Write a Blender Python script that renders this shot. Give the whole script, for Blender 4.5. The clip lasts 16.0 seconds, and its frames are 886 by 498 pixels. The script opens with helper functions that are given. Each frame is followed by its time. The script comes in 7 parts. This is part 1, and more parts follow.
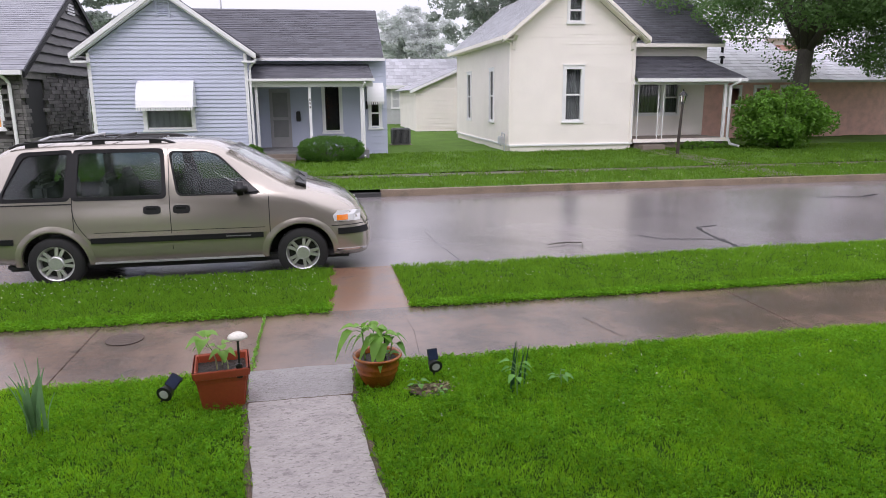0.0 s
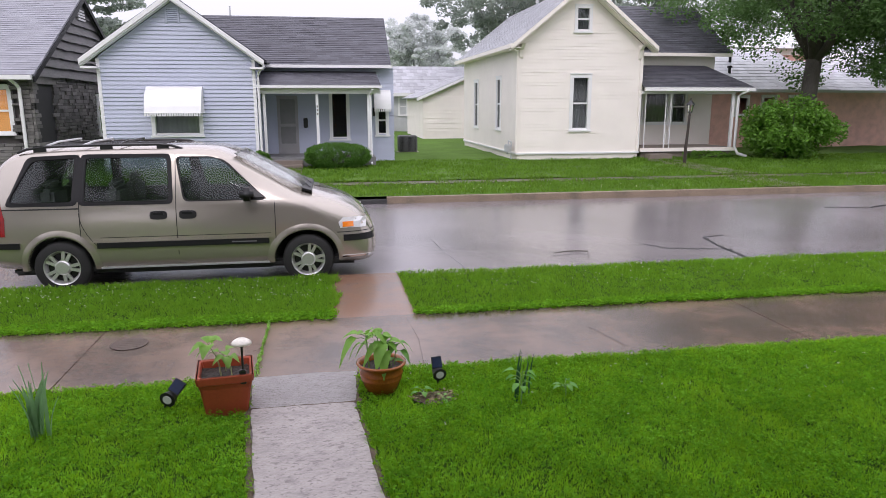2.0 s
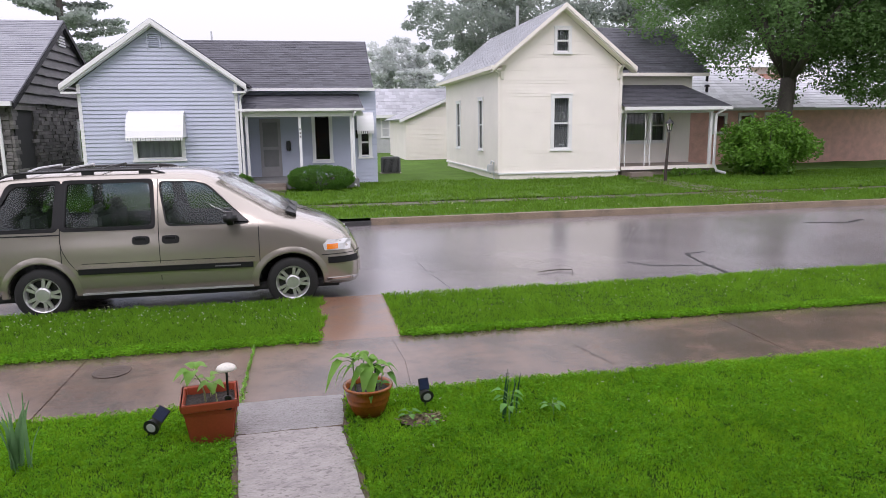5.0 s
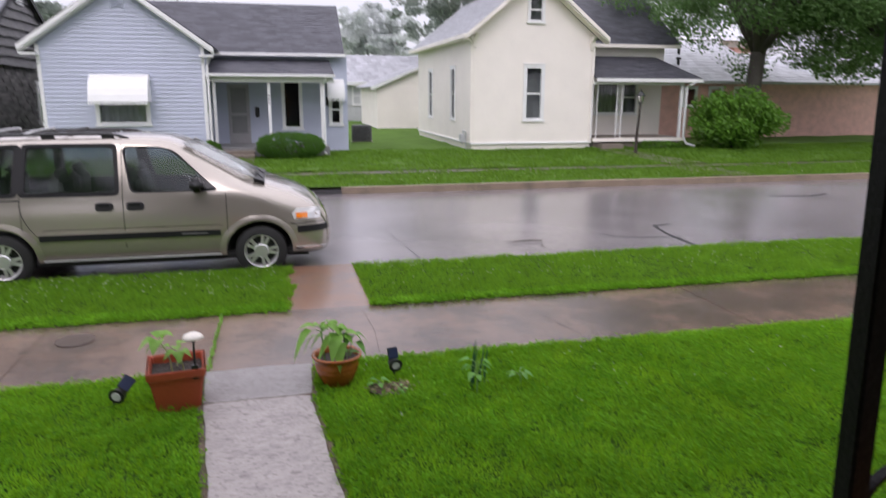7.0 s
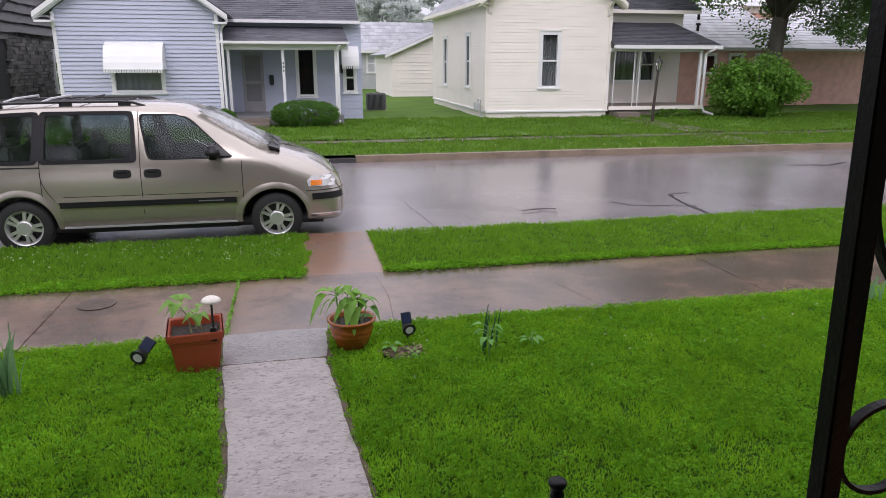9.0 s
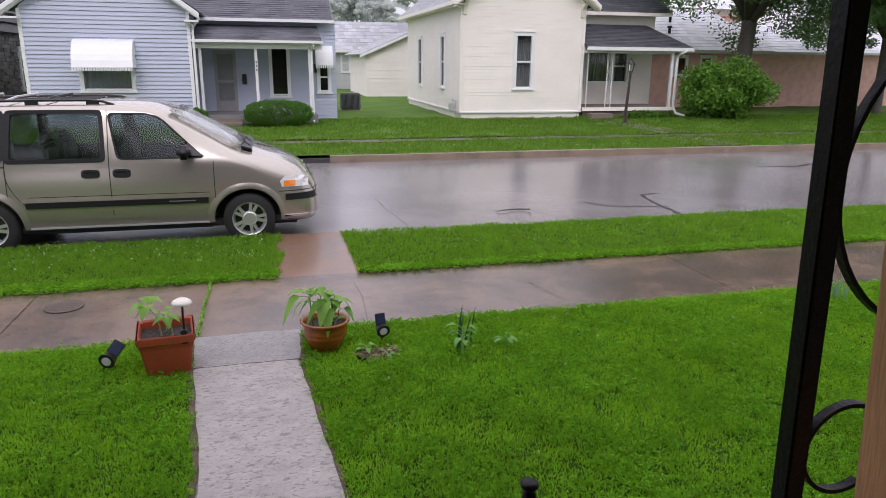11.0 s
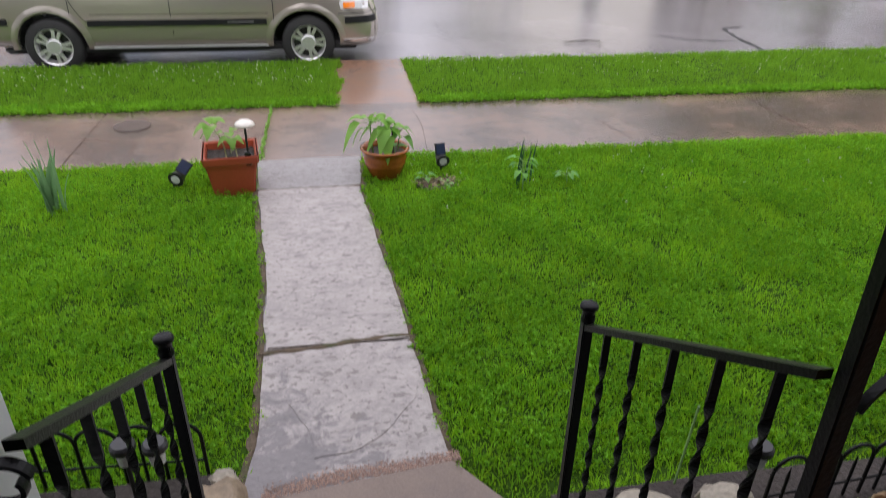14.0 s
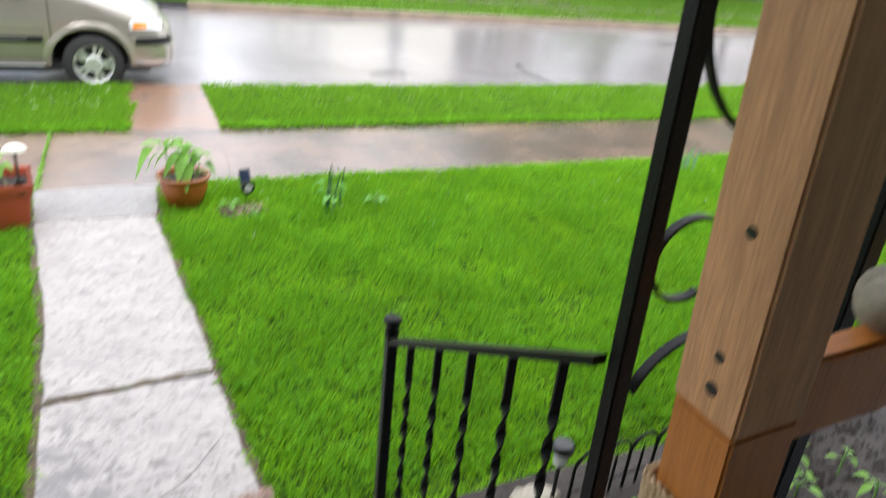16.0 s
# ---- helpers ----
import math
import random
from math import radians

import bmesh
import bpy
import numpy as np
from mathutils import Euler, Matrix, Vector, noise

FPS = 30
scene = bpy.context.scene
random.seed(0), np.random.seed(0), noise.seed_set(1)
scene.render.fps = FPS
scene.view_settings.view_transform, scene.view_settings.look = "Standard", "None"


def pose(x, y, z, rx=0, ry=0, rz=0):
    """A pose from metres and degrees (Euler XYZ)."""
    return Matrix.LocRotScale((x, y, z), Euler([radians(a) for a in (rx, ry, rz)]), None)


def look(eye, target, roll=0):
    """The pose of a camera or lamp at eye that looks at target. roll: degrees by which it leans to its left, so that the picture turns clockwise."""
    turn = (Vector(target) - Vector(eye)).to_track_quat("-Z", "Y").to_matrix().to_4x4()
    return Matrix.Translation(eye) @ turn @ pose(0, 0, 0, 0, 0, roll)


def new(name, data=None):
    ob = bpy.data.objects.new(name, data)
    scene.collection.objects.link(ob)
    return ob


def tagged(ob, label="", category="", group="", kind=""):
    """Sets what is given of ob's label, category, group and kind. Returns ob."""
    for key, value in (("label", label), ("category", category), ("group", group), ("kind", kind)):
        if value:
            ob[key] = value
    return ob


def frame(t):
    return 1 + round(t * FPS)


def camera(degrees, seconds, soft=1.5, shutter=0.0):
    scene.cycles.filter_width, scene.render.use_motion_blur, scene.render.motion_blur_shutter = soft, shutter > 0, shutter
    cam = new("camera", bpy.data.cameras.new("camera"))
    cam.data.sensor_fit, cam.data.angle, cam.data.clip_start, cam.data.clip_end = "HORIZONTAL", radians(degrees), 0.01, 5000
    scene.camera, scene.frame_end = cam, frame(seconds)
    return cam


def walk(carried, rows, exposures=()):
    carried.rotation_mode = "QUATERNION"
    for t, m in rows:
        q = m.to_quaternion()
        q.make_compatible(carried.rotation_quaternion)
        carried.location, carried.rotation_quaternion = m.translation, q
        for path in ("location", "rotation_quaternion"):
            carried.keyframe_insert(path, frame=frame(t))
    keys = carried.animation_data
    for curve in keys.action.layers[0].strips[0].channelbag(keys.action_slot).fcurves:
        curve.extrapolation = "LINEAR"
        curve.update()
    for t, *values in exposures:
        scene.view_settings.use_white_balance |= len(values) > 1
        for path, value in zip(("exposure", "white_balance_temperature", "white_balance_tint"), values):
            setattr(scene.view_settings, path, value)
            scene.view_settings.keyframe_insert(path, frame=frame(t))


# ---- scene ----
cam = camera(65.5, 16.0, soft=0.7, shutter=0.6)
PATH = [
    (0, (0.252, -8.221, 2.125), (0.592, -6.298, 1.692), -0.5),
    (0.5, (0.249, -8.225, 2.124), (0.581, -6.296, 1.713), -0.3),
    (1, (0.248, -8.221, 2.133), (0.595, -6.294, 1.727), -0.0),
    (1.5, (0.256, -8.223, 2.127), (0.586, -6.293, 1.719), -0.2),
    (2, (0.26, -8.21, 2.124), (0.584, -6.28, 1.712), -0.1),
    (2.5, (0.258, -8.222, 2.125), (0.57, -6.288, 1.722), -0.3),
    (3, (0.248, -8.216, 2.118), (0.588, -6.283, 1.734), -0.2),
    (3.5, (0.271, -8.219, 2.124), (0.628, -6.288, 1.746), -0.3),
    (4, (0.265, -8.218, 2.131), (0.648, -6.289, 1.771), -0.4),
    (6.5, (0.25, -8.218, 2.13), (0.598, -6.281, 1.776), -1.4),
    (7, (0.266, -8.214, 2.13), (0.714, -6.317, 1.69), 0.2),
    (7.5, (0.274, -8.238, 2.119), (0.769, -6.39, 1.54), 1.2),
    (8, (0.255, -8.267, 2.11), (0.702, -6.415, 1.502), 1.0),
    (8.5, (0.258, -8.279, 2.112), (0.672, -6.414, 1.52), 0.4),
    (9, (0.264, -8.27, 2.117), (0.667, -6.383, 1.591), 0.1),
    (11.5, (0.274, -8.265, 2.121), (0.755, -6.398, 1.593), 0.6),
    (12, (0.271, -8.262, 2.117), (0.723, -6.396, 1.56), 0.4),
    (12.5, (0.265, -8.262, 2.116), (0.701, -6.4, 1.531), 0.5),
    (13, (0.285, -8.255, 2.098), (0.769, -6.415, 1.484), 0.3),
    (13.5, (0.258, -8.278, 2.111), (0.7, -6.482, 1.348), 1.3),
    (14, (0.253, -8.239, 2.062), (0.539, -6.509, 1.1), 1.0),
    (14.5, (0.268, -8.22, 2.018), (0.631, -6.578, 0.937), 2.2),
    (15, (0.279, -8.232, 1.97), (0.715, -6.697, 0.764), 2.2),
    (15.5, (0.284, -8.238, 1.982), (0.874, -6.71, 0.834), 4.1),
    (16, (0.300, -8.243, 2.02), (1.095, -6.619, 1.164), 6.05),
]
walk(cam, [(t, look(eye, target, roll)) for t, eye, target, roll in PATH],
     [(0, -0.12, 6300, 24), (6.3, -0.13, 6300, 24), (7.6, -0.23, 6300, 24), (13, -0.23, 6300, 24), (14.2, 0.18, 6400, 18), (15, 0.56, 6600, 11), (15.5, 0.8, 6500, 11), (16, 0.95, 6300, 12)])

# ---- light ----
world = bpy.data.worlds.new("rain_sky")
scene.world = world
world.use_nodes = True
wn = world.node_tree
wn.nodes.clear()
w_out = wn.nodes.new("ShaderNodeOutputWorld")
w_bg = wn.nodes.new("ShaderNodeBackground")
w_sky = wn.nodes.new("ShaderNodeTexSky")
w_sky.sky_type = "NISHITA"
w_sky.sun_disc = False
w_sky.sun_elevation = radians(58)
w_sky.sun_rotation = radians(170)
w_bg2 = wn.nodes.new("ShaderNodeBackground")
w_add = wn.nodes.new("ShaderNodeAddShader")
w_co = wn.nodes.new("ShaderNodeTexCoord")
w_sep = wn.nodes.new("ShaderNodeSeparateXYZ")
w_map = wn.nodes.new("ShaderNodeMapRange")
# overcast dome: the zenith about three times as bright as the horizon
w_map.inputs["To Min"].default_value = 0.86
w_map.inputs["To Max"].default_value = 2.3
w_bg.inputs["Color"].default_value = (0.95, 0.97, 1.0, 1)
w_bg2.inputs["Strength"].default_value = 0.015
wn.links.new(w_co.outputs["Generated"], w_sep.inputs[0])
wn.links.new(w_sep.outputs["Z"], w_map.inputs["Value"])
wn.links.new(w_map.outputs[0], w_bg.inputs["Strength"])
wn.links.new(w_sky.outputs[0], w_bg2.inputs["Color"])
wn.links.new(w_bg.outputs[0], w_add.inputs[0])
wn.links.new(w_bg2.outputs[0], w_add.inputs[1])
wn.links.new(w_add.outputs[0], w_out.inputs[0])
sun_data = bpy.data.lights.new("sun", "SUN")
sun_data.energy, sun_data.angle, sun_data.color = 0.9, radians(25), (1.0, 0.97, 0.93)
sun = new("sun", sun_data)
sun.matrix_world = look((-3, -10, 18), (2, 8, 0))


# ---- materials ----
def material(name, color, rough=0.6, metal=0.0, spec=0.5, vary=0.15, scale=3.0, fine=60.0, bump=0.0, bump_scale=40.0,
             dark=None, dark_scale=1.2, dark_at=(0.5, 0.7), random_amount=0.0, coat=0.0, stretch=(1, 1, 1), island=False):
    """Base colour with coarse and fine variation, an optional second colour in blotches, and a fine relief."""
    m = bpy.data.materials.new(name)
    m.use_nodes = True
    nt = m.node_tree
    N, L = nt.nodes, nt.links
    b = N["Principled BSDF"]
    b.inputs["Roughness"].default_value = rough
    b.inputs["Metallic"].default_value = metal
    b.inputs["Specular IOR Level"].default_value = spec
    b.inputs["Coat Weight"].default_value = coat
    b.inputs["Coat Roughness"].default_value = 0.05
    co = N.new("ShaderNodeTexCoord")
    mp = N.new("ShaderNodeMapping")
    mp.inputs["Scale"].default_value = stretch
    L.new(co.outputs["Object"], mp.inputs[0])
    n1 = N.new("ShaderNodeTexNoise")
    n1.inputs["Scale"].default_value = scale
    n1.inputs["Detail"].default_value = 4
    n2 = N.new("ShaderNodeTexNoise")
    n2.inputs["Scale"].default_value = fine
    n2.inputs["Detail"].default_value = 3
    L.new(mp.outputs[0], n1.inputs["Vector"])
    L.new(mp.outputs[0], n2.inputs["Vector"])
    mix = N.new("ShaderNodeMath")
    mix.operation = "ADD"
    L.new(n1.outputs[0], mix.inputs[0])
    L.new(n2.outputs[0], mix.inputs[1])
    rng = N.new("ShaderNodeMapRange")
    rng.inputs["From Min"].default_value = 0.6
    rng.inputs["From Max"].default_value = 1.4
    rng.inputs["To Min"].default_value = 1 - vary
    rng.inputs["To Max"].default_value = 1 + vary
    L.new(mix.outputs[0], rng.inputs["Value"])
    val = rng.outputs[0]
    if random_amount:
        if island:
            info = N.new("ShaderNodeNewGeometry").outputs["Random Per Island"]
        else:
            info = N.new("ShaderNodeObjectInfo").outputs["Random"]
        r2 = N.new("ShaderNodeMapRange")
        r2.inputs["To Min"].default_value = 1 - random_amount
        r2.inputs["To Max"].default_value = 1 + random_amount
        L.new(info, r2.inputs["Value"])
        mul = N.new("ShaderNodeMath")
        mul.operation = "MULTIPLY"
        L.new(val, mul.inputs[0])
        L.new(r2.outputs[0], mul.inputs[1])
        val = mul.outputs[0]
    sc = N.new("ShaderNodeVectorMath")
    sc.operation = "SCALE"
    L.new(val, sc.inputs["Scale"])
    if dark:
        n3 = N.new("ShaderNodeTexNoise")
        n3.inputs["Scale"].default_value = dark_scale
        n3.inputs["Detail"].default_value = 6
        n3.inputs["Roughness"].default_value = 0.65
        L.new(mp.outputs[0], n3.inputs["Vector"])
        r3 = N.new("ShaderNodeMapRange")
        r3.inputs["From Min"].default_value, r3.inputs["From Max"].default_value = dark_at
        L.new(n3.outputs[0], r3.inputs["Value"])
        cm = N.new("ShaderNodeMix")
        cm.data_type = "RGBA"
        cm.inputs[6].default_value = (*color, 1)
        cm.inputs[7].default_value = (*dark, 1)
        L.new(r3.outputs[0], cm.inputs[0])
        L.new(cm.outputs[2], sc.inputs[0])
    else:
        sc.inputs[0].default_value = color
    L.new(sc.outputs[0], b.inputs["Base Color"])
    if bump:
        n4 = N.new("ShaderNodeTexNoise")
        n4.inputs["Scale"].default_value = bump_scale
        n4.inputs["Detail"].default_value = 5
        L.new(mp.outputs[0], n4.inputs["Vector"])
        bp = N.new("ShaderNodeBump")
        bp.inputs["Strength"].default_value = bump
        bp.inputs["Distance"].default_value = 0.01
        L.new(n4.outputs[0], bp.inputs["Height"])
        L.new(bp.outputs[0], b.inputs["Normal"])
    return m


def glass_material(name, tint=(0.75, 0.8, 0.8), rough=0.02, ior=1.45):
    m = bpy.data.materials.new(name)
    m.use_nodes = True
    b = m.node_tree.nodes["Principled BSDF"]
    b.inputs["Base Color"].default_value = (*tint, 1)
    b.inputs["Transmission Weight"].default_value = 1.0
    b.inputs["Roughness"].default_value = rough
    b.inputs["IOR"].default_value = ior
    return m


def leaf_material(name, color, rough=0.45, amount=0.45, through_color=None, vary=0.25, share=0.35, dark=None, spec=0.3, patch=2.6):
    m = material(name, color, dark=dark, dark_scale=patch, dark_at=(0.38, 0.66), rough=rough, spec=spec, vary=vary, scale=1.5, fine=20, random_amount=amount, island=True)
    nt = m.node_tree
    b = nt.nodes["Principled BSDF"]
    t = nt.nodes.new("ShaderNodeBsdfTranslucent")
    t.inputs["Color"].default_value = (*(through_color or [c * 1.5 for c in color]), 1)
    mx = nt.nodes.new("ShaderNodeMixShader")
    mx.inputs[0].default_value = share
    nt.links.new(b.outputs[0], mx.inputs[1])
    nt.links.new(t.outputs[0], mx.inputs[2])
    nt.links.new(mx.outputs[0], nt.nodes["Material Output"].inputs[0])
    return m


M_soil_turf = material("turf_soil", (0.035, 0.08, 0.008), rough=0.9, spec=0.05, vary=0.35, scale=1.3, fine=90, bump=0.6, bump_scale=120)
M_far_turf = material("far_turf", (0.085, 0.16, 0.028), rough=0.9, spec=0.1, vary=0.35, scale=0.8, fine=25, bump=0.8, bump_scale=60)
M_lamp_post = material("brown_lamp_metal", (0.045, 0.032, 0.026), rough=0.5)
M_grass = leaf_material("grass_blade", (0.2, 0.41, 0.022), rough=0.7, amount=0.5, through_color=(0.4, 0.72, 0.02), share=0.45, spec=0.08, vary=0.45, dark=(0.085, 0.22, 0.018), patch=0.9)
M_asphalt = material("wet_asphalt", (0.19, 0.17, 0.172), rough=0.2, vary=0.3, scale=0.5, fine=200, bump=0.16, bump_scale=16,
                     dark=(0.135, 0.12, 0.122), dark_scale=0.35, spec=1.0)
M_tar = material("tar_seal", (0.03, 0.029, 0.03), rough=0.4, vary=0.2, spec=0.2)
M_walk = material("wet_concrete", (0.16, 0.107, 0.078), rough=0.21, vary=0.2, scale=1.1, fine=80, bump=0.12, bump_scale=60,
                  dark=(0.075, 0.055, 0.043), dark_scale=0.8, dark_at=(0.4, 0.6), spec=0.7)


def path_material(name, stretch=(1, 1, 1), stain=None, color=(0.325, 0.292, 0.272), pits=0.8):
    """Pale worn concrete, flaked into small dark hollows; stain is (x, y, reach) of a dirty wet corner."""
    m = material(name, color, rough=0.36, vary=0.2, scale=5, fine=45, bump=0.9, bump_scale=22, stretch=stretch)
    nt = m.node_tree
    N, L = nt.nodes, nt.links
    b = N["Principled BSDF"]
    base = b.inputs["Base Color"].links[0].from_socket
    co = N.new("ShaderNodeTexCoord")
    mp = N.new("ShaderNodeMapping")
    mp.inputs["Scale"].default_value = stretch
    L.new(co.outputs["Object"], mp.inputs[0])

    def layer(scale, lo, hi, color, amount, below, rough=0.6, wobble=1.0):
        n = N.new("ShaderNodeTexNoise")
        n.inputs["Scale"].default_value = scale
        n.inputs["Detail"].default_value = 5
        n.inputs["Roughness"].default_value = rough
        n.inputs["Distortion"].default_value = wobble
        L.new(mp.outputs[0], n.inputs["Vector"])
        r = N.new("ShaderNodeMapRange")
        r.inputs["From Min"].default_value, r.inputs["From Max"].default_value = lo, hi
        r.inputs["To Max"].default_value = amount
        L.new(n.outputs[0], r.inputs["Value"])
        x = N.new("ShaderNodeMix")
        x.data_type = "RGBA"
        x.inputs[7].default_value = (*color, 1)
        L.new(r.outputs[0], x.inputs[0])
        L.new(below, x.inputs[6])
        return x.outputs[2], r, n

    out, r, n = layer(26, 0.56, 0.61, (0.14, 0.12, 0.108), pits, base, 0.55, 0.6)
    out, r, n = layer(4.5, 0.48, 0.7, (0.19, 0.17, 0.16), 0.7, out, 0.7)
    if stain:
        out, r, n = layer(8, 0.44, 0.58, (0.135, 0.122, 0.125), 0.8, out, 0.75)
        d = N.new("ShaderNodeVectorMath")
        d.operation = "DISTANCE"
        d.inputs[1].default_value = (stain[0], stain[1], 0.03)
        L.new(co.outputs["Object"], d.inputs[0])
        k = N.new("ShaderNodeMapRange")
        k.inputs["From Min"].default_value, k.inputs["From Max"].default_value = stain[2] * 0.2, stain[2]
        k.inputs["To Min"].default_value, k.inputs["To Max"].default_value = 0.16, -0.13
        L.new(d.outputs["Value"], k.inputs["Value"])
        a = N.new("ShaderNodeMath")
        L.new(n.outputs[0], a.inputs[0])
        L.new(k.outputs[0], a.inputs[1])
        L.new(a.outputs[0], r.inputs["Value"])
    L.new(out, b.inputs["Base Color"])
    return m


M_path = path_material("weathered_concrete", (1.0, 1.7, 1))
M_path_rough = path_material("rough_grey_concrete", (1.6, 2.6, 1), color=(0.26, 0.245, 0.238), pits=0.95)
M_path_near = path_material("stained_concrete", (1, 1.3, 1), (-0.22, -6.4, 0.85))
M_path_dark = material("dirty_wet_concrete", (0.19, 0.17, 0.165), rough=0.26, vary=0.3, scale=4, fine=60, bump=0.5, bump_scale=30, dark=(0.1, 0.08, 0.07), dark_scale=3)
M_far_walk = material("mossy_worn_concrete", (0.11, 0.09, 0.06), rough=0.5, vary=0.3, scale=1.2, fine=40, bump=0.2, dark=(0.07, 0.085, 0.04), dark_scale=1.4, dark_at=(0.42, 0.62))
M_apron = material("red_brown_concrete", (0.2, 0.115, 0.075), rough=0.2, vary=0.2, scale=1.5, fine=70, dark=(0.14, 0.1, 0.08), dark_scale=1.5, dark_at=(0.45, 0.65))
M_landing = material("brown_wet_concrete", (0.165, 0.117, 0.088), rough=0.3, vary=0.2, scale=3, dark=(0.115, 0.085, 0.07), dark_scale=2.6, dark_at=(0.48, 0.72), fine=120, bump=0.2, bump_scale=90)
M_step = material("grey_painted_step", (0.135, 0.138, 0.15), rough=0.16, vary=0.2, scale=5, fine=60, dark=(0.07, 0.074, 0.085), dark_scale=4.5, dark_at=(0.48, 0.68))
M_kerb = material("kerb_concrete", (0.21, 0.172, 0.14), rough=0.5, vary=0.2, scale=2, fine=40, bump=0.2)
M_far_kerb = material("tan_worn_kerb", (0.25, 0.19, 0.135), rough=0.5, vary=0.3, scale=2, fine=40, bump=0.2, dark=(0.12, 0.1, 0.07), dark_scale=1.5)
M_dark_kerb = material("dark_asphalt_ramp", (0.05, 0.05, 0.05), rough=0.35)
M_blue = material("blue_vinyl", (0.46, 0.495, 0.6), rough=0.45, vary=0.06, scale=1.0, fine=30)
M_cream = material("cream_boards", (0.87, 0.815, 0.74), rough=0.55, vary=0.06, scale=1.2, fine=30)
M_white = material("white_paint", (0.8, 0.8, 0.79), rough=0.45, vary=0.06, scale=2)
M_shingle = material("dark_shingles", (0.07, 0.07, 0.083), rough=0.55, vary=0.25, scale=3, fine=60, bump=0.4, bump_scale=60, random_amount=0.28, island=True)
# Pale base colour holds the sky sheen of wet slopes.
M_shingle_pale = material("sky_sheen_shingles", (0.34, 0.345, 0.37), rough=0.36, vary=0.2, scale=2, fine=50, bump=0.3, random_amount=0.2, island=True)
M_dark = material("dark_room", (0.035, 0.035, 0.035), rough=0.8)
M_curtain = material("net_curtain", (0.5, 0.5, 0.5), rough=0.9, stretch=(8, 8, 0.4), vary=0.3)
# Grey backing: attic curtain, elsewhere stands in for sky reflected in panes.
M_pane_backing = material("grey_pane_backing", (0.17, 0.17, 0.175), rough=0.9, stretch=(4, 4, 0.4), vary=0.25)
M_screen = material("screen_mesh", (0.22, 0.22, 0.22), rough=0.7)
M_door = material("storm_door", (0.33, 0.32, 0.32), rough=0.5)
M_glass = glass_material("window_glass")
M_stone = material("limestone", (0.15, 0.142, 0.135), rough=0.7, vary=0.35, scale=3, fine=40, bump=0.6, bump_scale=25, random_amount=0.45, island=True)
M_mortar = material("mortar", (0.07, 0.065, 0.06), rough=0.9)
M_old_board = material("weathered_grey_board", (0.15, 0.148, 0.145), rough=0.75, vary=0.35, scale=2, fine=40, stretch=(1, 1, 6), random_amount=0.35, island=True)
M_shingle_mid = material("wet_grey_shingles", (0.22, 0.225, 0.25), rough=0.45, vary=0.15, scale=2, fine=50, bump=0.3, random_amount=0.12, island=True)
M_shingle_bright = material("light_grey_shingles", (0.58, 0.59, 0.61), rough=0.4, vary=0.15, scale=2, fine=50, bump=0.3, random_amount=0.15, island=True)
M_brick = material("red_brick", (0.6, 0.36, 0.3), rough=0.75, vary=0.25, scale=3, fine=60, random_amount=0.25, island=True)
M_bark = material("wet_bark", (0.085, 0.075, 0.062), rough=0.7, vary=0.4, scale=4, fine=40, bump=1.0, bump_scale=18, stretch=(1, 1, 0.3))
M_leaf_tree = leaf_material("tree_leaf", (0.12, 0.22, 0.07), share=0.45)
M_leaf_bush = leaf_material("bush_leaf", (0.11, 0.24, 0.028))
M_leaf_hedge = leaf_material("hedge_leaf", (0.085, 0.2, 0.028))
# Far leaves: distance haze is mixed into the base colour.
M_leaf_far = leaf_material("haze_toned_leaf", (0.56, 0.58, 0.57), amount=0.1, share=0.5)
# Greyed green: mist over the farther trees is put into this colour.
M_leaf_haze = leaf_material("haze_grey_leaf", (0.3, 0.34, 0.3), amount=0.2, share=0.5)
M_clover = leaf_material("clover_leaf", (0.16, 0.37, 0.026), rough=0.8, amount=0.5, through_color=(0.26, 0.54, 0.015), share=0.4, spec=0.04, vary=0.4, dark=(0.05, 0.16, 0.01), patch=3.0)
M_leaf_plant = leaf_material("garden_leaf", (0.14, 0.34, 0.06), amount=0.25)
M_iris = leaf_material("iris_leaf", (0.17, 0.31, 0.14), amount=0.2)
M_iris_dark = leaf_material("dark_iris_leaf", (0.03, 0.09, 0.035), amount=0.2)
M_stem = material("plant_stem", (0.2, 0.36, 0.1), rough=0.5)
M_van = material("champagne_paint", (0.42, 0.38, 0.33), rough=0.2, metal=0.65, vary=0.04, scale=1, fine=200, coat=0.7)
M_van_dark = material("van_interior", (0.03, 0.03, 0.032), rough=0.8)
M_seat = material("seat_cloth", (0.12, 0.12, 0.12), rough=0.9)
M_black = material("black_plastic", (0.012, 0.012, 0.013), rough=0.4)
M_trim = material("dark_trim", (0.014, 0.014, 0.015), rough=0.45, spec=0.2)
M_rubber = material("tyre_rubber", (0.014, 0.014, 0.014), rough=0.7, vary=0.3, bump=0.3, bump_scale=80)
M_rim = material("silver_wheel", (0.62, 0.62, 0.61), rough=0.3, metal=0.7)
M_auto_glass = glass_material("auto_glass", (0.4, 0.47, 0.46), 0.06, 1.45)
M_screen_glass = glass_material("windscreen_glass", (0.6, 0.66, 0.66), ior=1.85)
M_lamp_clear = material("clear_lamp", (0.58, 0.58, 0.58), rough=0.12, coat=1.0)
M_amber = material("amber_lens", (0.85, 0.22, 0.01), rough=0.15, coat=1.0)
M_red = material("red_lens", (0.25, 0.008, 0.01), rough=0.15, coat=1.0)
M_chrome = material("chrome", (0.75, 0.75, 0.76), rough=0.12, metal=1.0)
